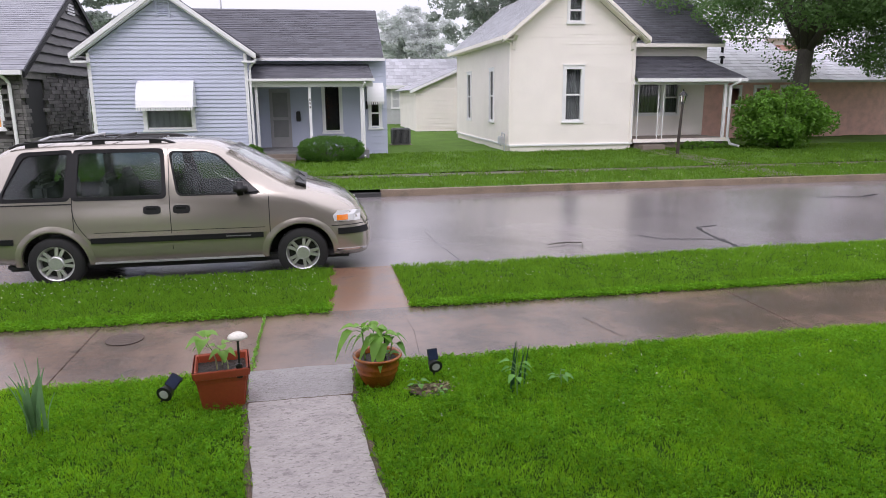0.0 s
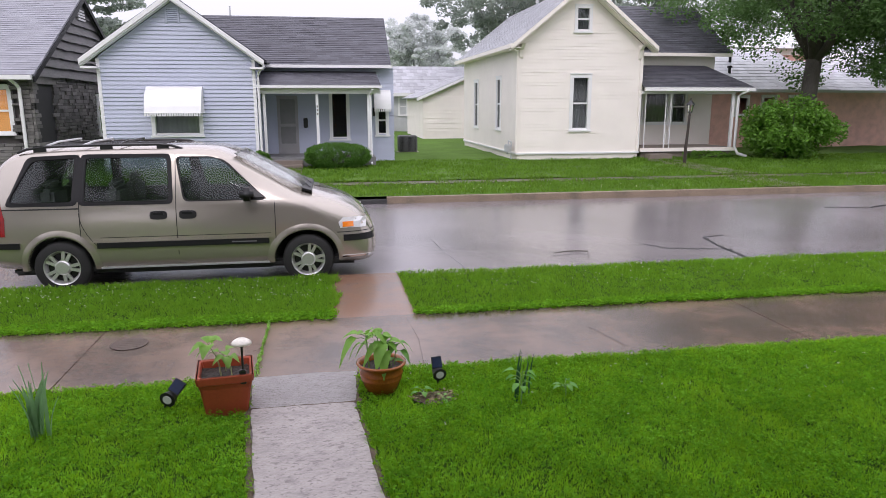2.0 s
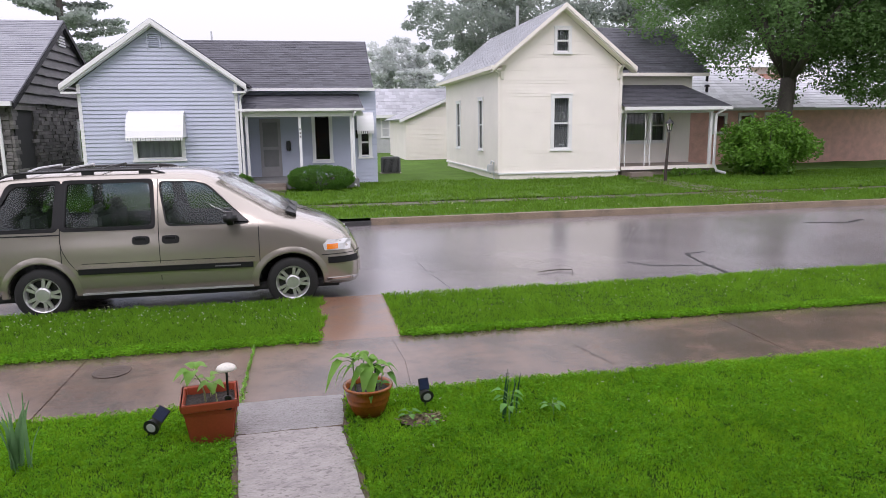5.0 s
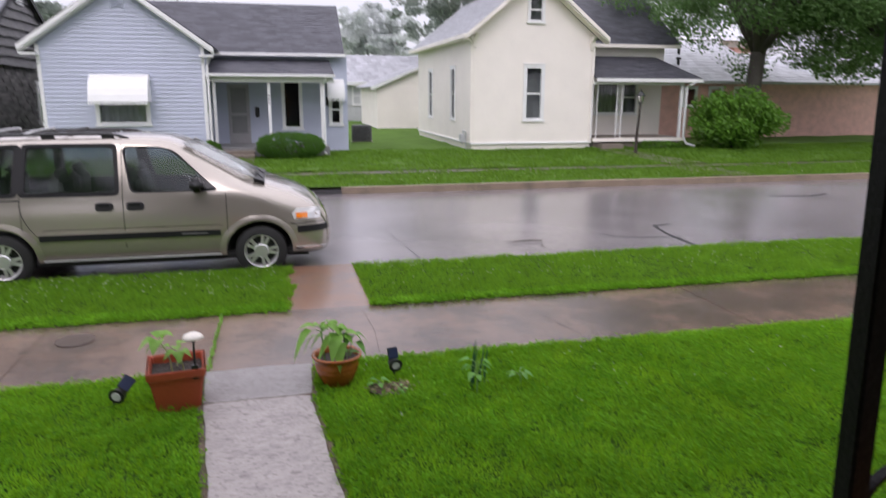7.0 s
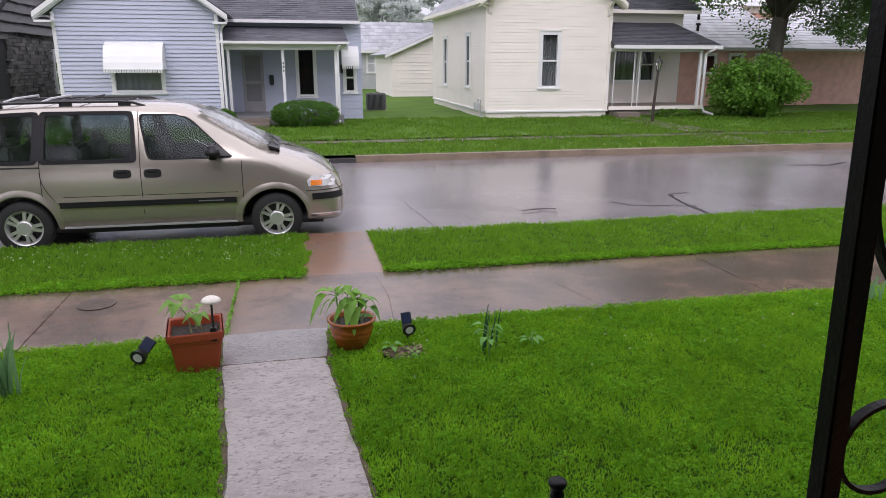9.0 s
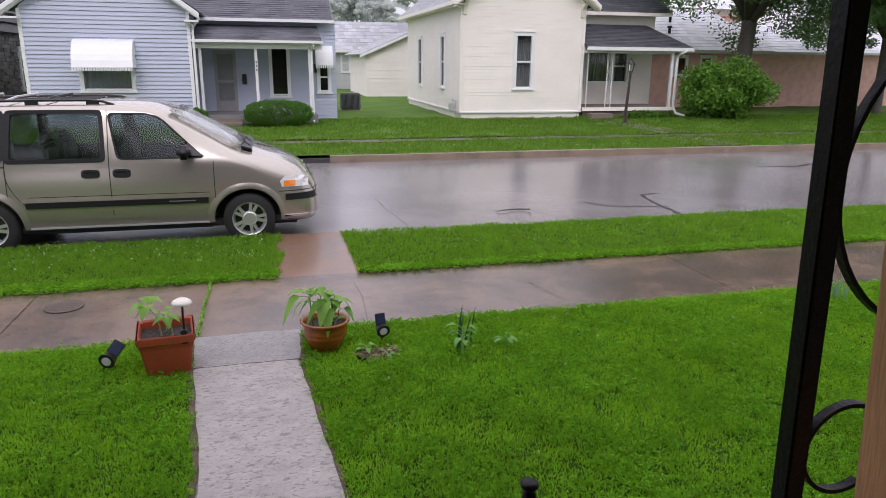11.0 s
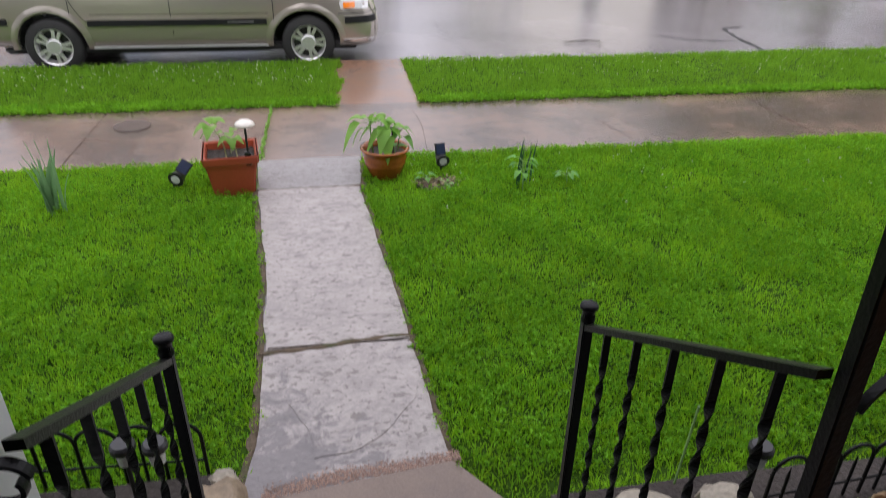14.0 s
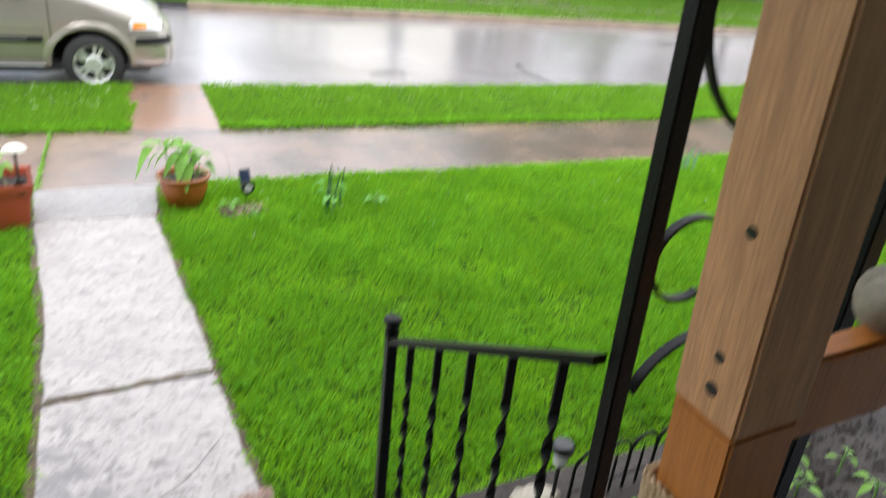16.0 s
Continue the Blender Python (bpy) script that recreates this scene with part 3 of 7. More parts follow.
blades("far_grass", -12, 26, 7.62, 10.0, 38000, 0.04, 0.1, 0.012, 0.04, "grass of the far strip", 5, mat=M_grass_far, tuft=3.0)
blades("far_grass", -6, 26, 10.22, 17, 70000, 0.04, 0.1, 0.014, 0.08, "grass of the far front yards", 6, mat=M_grass_far, tuft=2.0)

# ---- blue house ----
blue = thing("house", "small blue vinyl-sided house with dark roof and porch", "house")
G = face_x(15.0)
BX0, BX1, BXM, BZE, BZA = -6.55, -1.9, -4.25, 3.55, 5.2


def gable_lo(z):
    return BX0 if z < BZE else BX0 + (z - BZE) / (BZA - BZE) * (BXM - BX0)


def gable_hi(z):
    return BX1 if z < BZE else BX1 + (z - BZE) / (BZA - BZE) * (BXM - BX1)


part("gable_wall", lap_wall(bmesh.new(), G, gable_lo, gable_hi, 0.1, BZA, 0.125, [(-5.03, -3.65, 1.19, 2.4)]), M_blue, blue)
part("side_wall", lap_wall(bmesh.new(), face_y(BX0, -1), lambda z: 15.12, lambda z: 23, 0.1, 3.5, 0.125), M_blue, blue)
part("side_wall", lap_wall(bmesh.new(), face_y(BX1, 1), lambda z: 15.12, lambda z: 23, 0.1, 3.5, 0.125), M_blue, blue)
part("porch_wall", lap_wall(bmesh.new(), face_x(17.2), lambda z: -1.9, lambda z: 2.72, 0.1, 3.4, 0.125,
                            [(-1.4, -0.68, 0.4, 2.42), (0.5, 1.05, 0.92, 2.6), (2.14, 2.46, 1.05, 2.05)]), M_blue, blue)
part("end_wall", lap_wall(bmesh.new(), face_y(2.72, 1), lambda z: 17.32, lambda z: 22, 0.1, 3.4, 0.125), M_blue, blue)
part("back_wall", boxes((BX0, 2.72, 22.9, 23, 0.1, 3.4), (BX0 + 0.15, 2.6, 18.6, 18.7, 0.1, 3.3)), M_dark, blue)
part("inner_floor", boxes((BX0 + 0.15, -2.05, 15.15, 22.8, 0.1, 0.35), (-2.0, 2.6, 17.35, 22.8, 0.1, 0.35)), M_dark, blue)
each("corner_trim", [(BX0 - 0.03, BX0 + 0.07, 14.965, 15.0, 0.1, 3.5), (BX1 - 0.07, BX1 + 0.03, 14.965, 15.0, 0.1, 3.5)], M_white, blue)
roof = part("roof", shingle_roof(shingle_roof(bmesh.new(), (-6.98, 14.68, 3.5), (-6.98, 23.2, 3.5), (BXM, 23.2, 5.42), (BXM, 14.68, 5.42), 24),
                                 (-1.56, 14.68, 3.5), (-1.56, 23.2, 3.5), (BXM, 23.2, 5.42), (BXM, 14.68, 5.42), 24, seed=2), M_shingle, blue)
part("roof", shingle_roof(bmesh.new(), (-2.2, 16.85, 3.46), (2.62, 16.85, 3.46), (2.62, 19.6, 5.36), (-4.2, 19.6, 5.36), 26, seed=3), M_shingle, blue)
part("roof", shingle_roof(bmesh.new(), (-4.2, 22.4, 3.46), (2.62, 22.4, 3.46), (2.62, 19.6, 5.36), (-4.2, 19.6, 5.36), 4, seed=3), M_shingle, blue)
part("porch_roof", shingle_roof(bmesh.new(), (-1.85, 15.0, 2.72), (2.1, 15.0, 2.72), (2.1, 17.2, 3.26), (-1.85, 17.2, 3.26), 15, seed=4), M_shingle, blue)


def rake(parent, xa, za, xb, zb, y, w=0.15, deep=0.32, mat=None):
    """Sloped white barge board on a gable."""
    bm = bmesh.new()
    prism(bm, [(xa, za - w), (xb, zb - w), (xb, zb), (xa, za)], face_x(y), 0, 0.05)
    prism(bm, [(xa, za - w - 0.05), (xb, zb - w - 0.05), (xb, zb - w), (xa, za - w)], face_x(y), 0.05, deep)
    return part("barge_board", bm, mat or M_white, parent)


rake(blue, -6.98, 3.47, BXM, 5.41, 14.64)
rake(blue, -1.56, 3.47, BXM, 5.41, 14.64)
each("soffit", [(-6.95, -6.5, 14.66, 15.0, 3.2, 3.26), (-2.0, -1.6, 14.66, 15.0, 3.2, 3.26)], M_white, blue)
part("fascia", boxes((-1.8, 2.66, 16.76, 16.9, 3.36, 3.46)), M_white, blue)
each("porch_beam", [(-1.88, 2.13, 14.92, 15.02, 2.64, 2.72), (-1.88, 2.1, 15.2, 15.34, 2.46, 2.6)], M_white, blue)
part("porch_ceiling", boxes((-1.85, 2.05, 15.05, 17.15, 2.6, 2.64)), M_white, blue)
part("end_cap", prism(bmesh.new(), [(15.0, 2.6), (17.2, 2.6), (17.2, 3.22), (15.05, 2.7)], face_y(2.06, 1), 0, 0.06), M_white, blue)
for x in (-1.67, 0.02, 1.7):
    part("porch_post", boxes((x - 0.045, x + 0.045, 15.22, 15.31, 0.4 if x < 1 else 0.2, 2.46), bevel=0.008), M_white, blue)
each("house_number", [(0.002, 0.04, 15.207, 15.216, 1.78 + 0.12 * k, 1.845 + 0.12 * k) for k in range(3)], M_ac, blue, label="dark bar for a numeral on the post")
part("porch_floor", boxes((-1.9, 1.9, 15.1, 17.2, 0.1, 0.4), bevel=0.02), M_porch, blue)
for k in range(2):
    part("step", boxes((-1.6, -0.5, 14.5 + 0.3 * k, 15.1, 0.08, 0.2 + 0.12 * k), bevel=0.015), M_kerb, blue)
window(blue, G, -5.03, -3.65, 1.19, 2.4, sash=False, curtain=1.0)
window(blue, face_x(17.2), 0.5, 1.05, 0.92, 2.6, sash=False)
window(blue, face_x(17.2), 2.14, 2.46, 1.05, 2.05)
d = part("door", boxes((-1.4, -1.3, 17.16, 17.24, 0.4, 2.42), (-0.78, -0.68, 17.16, 17.24, 0.4, 2.42), (-1.3, -0.78, 17.16, 17.24, 2.3, 2.42), (-1.3, -0.78, 17.16, 17.24, 0.4, 0.75), (-1.3, -0.78, 17.16, 17.24, 1.35, 1.45)), M_door, blue, "grey storm door with screen")
part("screen", boxes((-1.3, -0.78, 17.2, 17.21, 0.75, 1.35), (-1.3, -0.78, 17.2, 17.21, 1.45, 2.3)), M_screen, d)
part("mailbox", boxes((-0.5, -0.35, 17.08, 17.18, 1.3, 1.65), bevel=0.02), M_black, blue)


def awning(parent, u0, u1, z0, z1, y, out):
    """Curved metal awning with scalloped front edge and side wings."""
    bm = bmesh.new()
    k = 7
    prof = [(y - out * math.sin(i / k * 1.25) / math.sin(1.25), z1 - (z1 - z0) * (1 - math.cos(i / k * 1.35)) / (1 - math.cos(1.35))) for i in range(k + 1)]
    for (ya, za), (yb, zb) in zip(prof, prof[1:]):
        prism(bm, [(u0, 0), (u1, 0), (u1, 1), (u0, 1)], lambda u, v, dd: Vector((u, (ya, yb)[int(v)], (za, zb)[int(v)] + dd)), 0, 0.02)
    n = int((u1 - u0) / 0.07)
    for i in range(n):
        a = u0 + (u1 - u0) * i / n
        box(bm, a, a + 0.05, y - out - 0.01, y - out + 0.01, z0 - 0.09, z0 + 0.02)
    for u in (u0, u1 - 0.02):
        pts = prof + [(y, z0)]
        prism(bm, pts, lambda p, q, dd: Vector((u + dd, p, q)), 0, 0.02)
    return part("awning", bm, M_white, parent, "white curved metal awning")


awning(blue, -5.16, -3.5, 1.86, 2.66, 14.99, 0.65)
awning(blue, 2.0, 2.6, 1.95, 2.6, 17.19, 0.45)
bm = bmesh.new()
for k in range(7):
    box(bm, -4.4, -4.1, 14.95, 14.985, 4.62 + 0.06 * k, 4.65 + 0.06 * k)
for r in ((-4.46, -4.4, 14.955, 14.99, 4.56, 5.06), (-4.1, -4.04, 14.955, 14.99, 4.56, 5.06)):
    box(bm, *r)
part("vent", bm, M_blue, blue)
part("vent_pipe", cyl(bmesh.new(), (-3.1, 19.7, 5.2), (-3.1, 19.7, 5.7), 0.03), M_galv, blue)
bm = bmesh.new()
tube(bm, [(1.82, 14.95, 2.6), (1.78, 15.05, 2.5), (1.76, 15.2, 2.42), (1.76, 15.2, 0.3), (1.76, 15.05, 0.16)], 0.04)
part("downspout", bm, M_white, blue)
bm = bmesh.new()
tube(bm, [(-1.62, 15.1, 3.3), (-1.78, 14.98, 3.1), (-1.8, 14.96, 2.9), (-1.8, 14.96, 0.2)], 0.04)
part("downspout", bm, M_white, blue)
bm = bmesh.new()
box(bm, 1.95, 2.03, 16.9, 17.0, 1.7, 2.0, bevel=0.01)
part("porch_lantern", bm, M_black, blue)

# ---- cream house ----
cream = thing("house", "cream clapboard house with steep grey gable and porch", "house")
C = face_x(16.5)
CX0, CX1, CXM, CZE, CZA = 7.16, 11.88, 9.5, 4.24, 6.17


def cream_lo(z):
    return CX0 if z < CZE else CX0 + (z - CZE) / (CZA - CZE) * (CXM - CX0)


def cream_hi(z):
    return CX1 if z < CZE else CX1 + (z - CZE) / (CZA - CZE) * (CXM - CX1)


W1, W2 = (9.22, 9.84, 1.2, 3.08), (9.29, 9.79, 4.7, 5.5)
part("gable_wall", lap_wall(bmesh.new(), C, cream_lo, cream_hi, 0.36, CZA, 0.115, [W1, W2], lap=0.011), M_cream, cream)
SW = [(18.95, 19.55, 1.15, 3.1), (23.1, 23.8, 1.1, 3.1)]
part("side_wall", lap_wall(bmesh.new(), face_y(CX0, -1), lambda z: 16.62, lambda z: 26.4, 0.36, 4.36, 0.115, SW, lap=0.011), M_cream, cream)
part("side_wall", lap_wall(bmesh.new(), face_y(CX1, 1), lambda z: 16.62, lambda z: 18.5, 0.36, 4.28, 0.115, lap=0.011), M_cream, cream)
part("foundation", boxes((CX0 + 0.01, CX1 - 0.01, 16.51, 26.3, 0.0, 0.36)), M_cream, cream)
each("water_table", [(CX0 - 0.05, CX1 + 0.05, 16.44, 16.5, 0.3, 0.36), (CX0 - 0.05, CX0, 16.5, 26.4, 0.3, 0.36)], M_white, cream)
each("corner_trim", [(CX0 - 0.03, CX0 + 0.09, 16.46, 16.5, 0.36, 4.3), (CX1 - 0.09, CX1 + 0.03, 16.46, 16.5, 0.36, 4.25)], M_cream, cream)
part("inner_wall", boxes((CX0 + 0.2, 15.8, 20.5, 20.6, 0.1, 4.1), (CX0 + 0.2, CX1 - 0.2, 26.2, 26.3, 0.1, 4.1), (9.4, 9.5, 20.7, 26.1, 0.2, 4.1), (CX0 + 0.2, CX1 - 0.15, 16.7, 26.2, 4.2, 4.25)), M_dark, cream)
# W1: the backing imitates the reflection in its panes; W2: a grey curtain
window(cream, C, *W1, trim=0.1, curtain=1.0, curtain_mat=M_pane_backing)
window(cream, C, *W2, trim=0.08, curtain=1.0, curtain_mat=M_pane_backing)
for s in SW:
    w = window(cream, face_y(CX0, -1), *s, trim=0.08)
    part("insect_screen", prism(bmesh.new(), [(s[0] + 0.03, s[2] + 0.05), (s[1] - 0.03, s[2] + 0.05), (s[1] - 0.03, s[3] - 0.03), (s[0] + 0.03, s[3] - 0.03)], face_y(CX0, -1), 0.012, 0.018), M_insect, w, "dark insect screen")
# left slope gets the painted sky sheen, the right slope stays dark
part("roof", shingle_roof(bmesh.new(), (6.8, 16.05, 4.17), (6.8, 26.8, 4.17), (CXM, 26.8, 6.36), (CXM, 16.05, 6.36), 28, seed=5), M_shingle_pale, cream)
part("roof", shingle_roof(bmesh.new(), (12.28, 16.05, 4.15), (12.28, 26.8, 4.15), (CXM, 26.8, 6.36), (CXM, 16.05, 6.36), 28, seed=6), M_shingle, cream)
rake(cream, 6.8, 4.17, CXM, 6.36, 16.02, 0.15, 0.47, M_cream)
rake(cream, 12.28, 4.15, CXM, 6.36, 16.02, 0.15, 0.47, M_cream)
each("eave_trim", [(6.74, 6.82, 16.05, 26.8, 4.05, 4.19), (6.82, 7.15, 16.2, 26.6, 4.05, 4.09)], M_cream, cream)
for x, s in ((7.18, 1), (11.7, 1)):
    part("bracket", prism(bmesh.new(), [(16.1, 4.2), (16.5, 4.2), (16.5, 3.7), (16.42, 3.75), (16.36, 4.0)], lambda p, q, dd: Vector((x + dd, p, q)), 0, 0.12), M_cream, cream)
part("porch_wall", lap_wall(bmesh.new(), face_x(18.5), lambda z: 11.9, lambda z: 15.95, 0.4, 4.1, 0.115,
                            [(12.3, 12.9, 1.35, 2.65), (13.05, 14.05, 1.35, 2.65), (14.2, 14.8, 1.35, 2.65)], lap=0.011), M_cream, cream)
# grey backings put the panes' sky reflection into colour
for a, b, s in ((12.3, 12.9, True), (13.05, 14.05, False), (14.2, 14.8, True)):
    window(cream, face_x(18.5), a, b, 1.35, 2.65, sash=s, trim=0.06, curtain=1.0, curtain_mat=M_pane_backing)
part("end_wall", lap_wall(bmesh.new(), face_y(15.95, 1), lambda z: 18.62, lambda z: 23, 0.4, 4.1, 0.115), M_cream, cream)
part("roof", shingle_roof(bmesh.new(), (11.0, 18.05, 4.08), (16.45, 18.05, 4.08), (16.3, 21.0, 6.2), (9.6, 21.0, 6.2), 26, seed=7), M_shingle, cream)
part("roof", shingle_roof(bmesh.new(), (11.0, 24.0, 4.08), (16.45, 24.0, 4.08), (16.3, 21.0, 6.2), (9.6, 21.0, 6.2), 4, seed=7), M_shingle, cream)
part("fascia", boxes((11.9, 16.4, 17.98, 18.06, 3.95, 4.08)), M_cream, cream)
part("porch_roof", shingle_roof(bmesh.new(), (11.9, 16.15, 2.72), (16.3, 16.15, 2.72), (15.5, 18.45, 3.62), (11.9, 18.45, 3.62), 16, seed=8), M_shingle, cream)
part("porch_roof", shingle_roof(bmesh.new(), (16.3, 16.15, 2.72), (16.3, 18.9, 2.72), (15.5, 18.45, 3.62), (15.5, 18.45, 3.62), 8, seed=9), M_shingle, cream)
each("porch_beam", [(11.9, 16.32, 16.1, 16.2, 2.58, 2.71), (11.9, 15.7, 16.4, 16.55, 2.48, 2.6), (15.6, 15.75, 16.55, 18.4, 2.48, 2.6)], M_white, cream)
part("porch_floor", boxes((11.9, 15.8, 16.35, 18.5, 0.36, 0.48), (12.0, 15.7, 16.45, 18.4, 0.1, 0.36), bevel=0.01), M_kerb, cream)
part("floor_edge", boxes((11.9, 15.8, 16.32, 16.348, 0.35, 0.485)), M_cream, cream)
part("step", boxes((12.1, 13.0, 15.9, 16.35, 0.08, 0.28), bevel=0.02), M_kerb, cream)
for x in (11.98, 13.0, 15.62):
    bm = boxes((x - 0.12, x - 0.095, 16.44, 16.465, 0.48, 2.48), (x + 0.095, x + 0.12, 16.44, 16.465, 0.48, 2.48)) if x < 15 else boxes((x - 0.05, x + 0.05, 16.4, 16.5, 0.48, 2.48))
    if 12 < x < 15:
        for k in range(4):
            z = 0.75 + 0.45 * k
            tube(bm, [(x - 0.09 * math.cos(q * 0.8), 16.452, z + 0.16 * math.sin(q * 0.8)) for q in range(9)], 0.008, 5)
            tube(bm, [(x + 0.05 * math.cos(q * 0.8), 16.452, z + 0.2 + 0.08 * math.sin(q * 0.8)) for q in range(8)], 0.008, 5)
    part("iron_post", bm, M_white, cream, "white wrought-iron porch post" if x < 15 else "")
bm = bmesh.new()
tube(bm, [(16.05, 16.1, 2.62), (15.85, 16.2, 2.5), (15.78, 16.35, 2.4), (15.78, 16.35, 0.5), (15.82, 16.2, 0.25), (16.1, 16.0, 0.15)], 0.055)
part("downspout", bm, M_white, cream)
bm = bmesh.new()
tube(bm, [(6.8, 16.2, 4.06), (7.06, 16.35, 3.95), (7.1, 16.45, 3.8), (7.1, 16.45, 0.4)], 0.035)
part("downspout", bm, M_cream, cream)
bm = boxes((6.85, 7.05, 16.9, 17.15, 0.35, 0.65), bevel=0.03)
tube(bm, [(7.0, 16.7, 0.1), (7.0, 16.7, 0.75), (7.0, 17.05, 0.78), (6.95, 17.05, 0.3)], 0.03)
part("gas_meter", bm, M_galv, cream)
part("chimney_pipe", cyl(bmesh.new(), (9.5, 22, 6.2), (9.5, 22, 7.2), 0.07), M_galv, cream)

# ---- stone house ----
stone_house = thing("house", "dark stone house with weathered board gable", "house", (-0.2, 0, 0))
SX = -8.1
part("wall_core", boxes((-16, SX - 0.06, 14.7, 24, 0.0, 3.0)), M_mortar, stone_house)
SGZ = 3.0
rb = random.Random(4)
for k in range(9):
    za = SGZ + 0.31 * k
    ya, yb = 14.45 + (za - SGZ) / 2.85 * 4.85, 24.1 - (za - SGZ) / 2.85 * 4.8
    yc, yd = 14.45 + (za + 0.3 - SGZ) / 2.85 * 4.85, 24.1 - (za + 0.3 - SGZ) / 2.85 * 4.8
    bm = bmesh.new()
    n = 24
    low = [(ya + (yb - ya) * i / n, za - 0.03 + rb.uniform(-0.02, 0.02)) for i in range(n + 1)]
    prism(bm, low + [(max(yd, yc), za + 0.3), (yc, za + 0.3)], lambda u, v, dd: Vector((SX + 0.02 + 0.09 * (za + 0.3 - v) / 0.33 + dd, u, v)), 0, 0.03)
    part("gable_board", bm, M_old_board, stone_house)
part("gable_core", prism(bmesh.new(), [(14.6, SGZ), (23.9, SGZ), (19.3, 5.75)], lambda u, v, dd: Vector((SX - dd, u, v)), 0.0, 0.1), M_mortar, stone_house)
rs = random.Random(9)
bm = bmesh.new()
z = 0.1
while z < 2.95:
    h = rs.uniform(0.07, 0.14)
    y = 14.5
    while y < 24:
        w = rs.uniform(0.2, 0.55)
        if not ((14.75 < y + w / 2 < 16.1 and 0.9 < z < 2.75) or (20.3 < y + w / 2 < 21.3 and 0.9 < z < 2.5)):
            dd = rs.uniform(0, 0.05)
            box(bm, SX - 0.08, SX + dd, y + 0.008, y + w - 0.008, z + 0.006, z + h - 0.006)
        y += w
    x = -16.0
    while x < SX - 0.1:
        w = rs.uniform(0.2, 0.55)
        if not (-15 < x + w / 2 < -8.6 and 0.9 < z < 2.75):
            box(bm, x + 0.008, min(x + w, SX - 0.05) - 0.008, 14.5 - rs.uniform(0, 0.05), 14.72, z + 0.006, z + h - 0.006)
        x += w
    z += h
part("stonework", bm, M_stone, stone_house)
part("lintel", boxes((SX - 0.1, SX + 0.06, 14.6, 16.3, 2.75, 3.0)), M_stone, stone_house)
# dark panel on the solid core stands in for the open porch's shade
part("opening", boxes((SX - 0.07, SX - 0.02, 14.75, 16.1, 0.9, 2.75)), M_dark, stone_house)
window(stone_house, face_y(SX + 0.03, 1), 20.4, 21.2, 1.0, 2.4)
w = window(stone_house, face_x(14.62), -9.95, -8.8, 1.3, 2.6)
part("lit_blind", boxes((-9.91, -8.84, 14.682, 14.694, 1.34, 2.56)), M_lit, w, "orange blind lit from inside the room")
part("roof", shingle_roof(bmesh.new(), (-16.4, 14.1, 2.98), (SX + 0.25, 14.1, 2.98), (SX + 0.25, 19.3, 5.95), (-16.4, 19.3, 5.95), 40, seed=10), M_shingle_mid, stone_house)
part("roof", shingle_roof(bmesh.new(), (-16.4, 24.4, 2.98), (SX + 0.25, 24.4, 2.98), (SX + 0.25, 19.3, 5.95), (-16.4, 19.3, 5.95), 4, seed=10), M_shingle_mid, stone_house)
part("barge_board", prism(bmesh.new(), [(14.1, 2.76), (14.1, 2.92), (19.3, 5.88), (19.3, 5.7)], face_y(SX + 0.28, 1), 0, 0.06), M_trim, stone_house)
part("barge_board", prism(bmesh.new(), [(24.4, 2.76), (24.4, 2.92), (19.3, 5.88), (19.3, 5.7)], face_y(SX + 0.28, 1), 0, 0.06), M_trim, stone_house)
each("gutter", [(-16.4, SX + 0.2, 14.0, 14.12, 2.84, 2.97)], M_white, stone_house)
bm = bmesh.new()
tube(bm, [(-8.5, 14.06, 2.85), (-8.42, 14.3, 2.7), (-8.4, 14.4, 2.6), (-8.4, 14.4, 0.1)], 0.05)
part("downspout", bm, M_white, stone_house)
part("vent", boxes(*[(SX + 0.1, SX + 0.14, 19.0 - 0.02 * k, 19.6 + 0.02 * k, 5.35 - 0.1 * k, 5.41 - 0.1 * k) for k in range(4)]), M_white, stone_house)

# ---- buildings further off ----
brick_house = thing("house", "low red brick house with pale wet shingle roof", "house")
part("wall", boxes((17.6, 40, 22, 30, 0, 2.7)), M_brick, brick_house)
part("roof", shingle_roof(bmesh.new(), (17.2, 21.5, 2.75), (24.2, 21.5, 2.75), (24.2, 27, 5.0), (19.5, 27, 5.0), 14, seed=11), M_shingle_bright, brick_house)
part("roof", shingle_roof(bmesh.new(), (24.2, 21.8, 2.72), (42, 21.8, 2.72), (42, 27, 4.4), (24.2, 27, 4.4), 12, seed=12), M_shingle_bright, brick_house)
each("gutter", [(17.2, 24.2, 21.42, 21.52, 2.62, 2.76), (24.2, 42, 21.72, 21.82, 2.62, 2.73)], M_galv, brick_house)
for a in (19.2, 20.6, 22.0):
    window(brick_house, face_x(21.96), a, a + 0.6, 1.6, 2.4, sash=False)
for x, y, z in ((19.7, 23.5, 3.4), (20.6, 25.0, 4.1)):
    bm = cyl(bmesh.new(), (x, y, z), (x, y, z + 0.45), 0.07)
    cyl(bm, (x, y, z + 0.42), (x, y, z + 0.52), 0.14, 0.1)
    part("roof_vent", bm, M_black, brick_house)
tall_house = thing("house", "two-storey brick house with pale roof behind", "house")
part("wall", boxes((20, 32, 34, 40, 0, 5.2)), M_brick, tall_house)
each("trim", [(19.8, 32, 33.9, 34.0, 5.2, 5.6), (19.8, 20.2, 33.9, 34.0, 3.5, 5.2)], M_white, tall_house)
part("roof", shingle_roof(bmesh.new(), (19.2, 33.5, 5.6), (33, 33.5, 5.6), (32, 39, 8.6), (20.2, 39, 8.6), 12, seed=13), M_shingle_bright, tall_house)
garage = thing("garage", "low cream clapboard garage beside the back lawn", "garage")
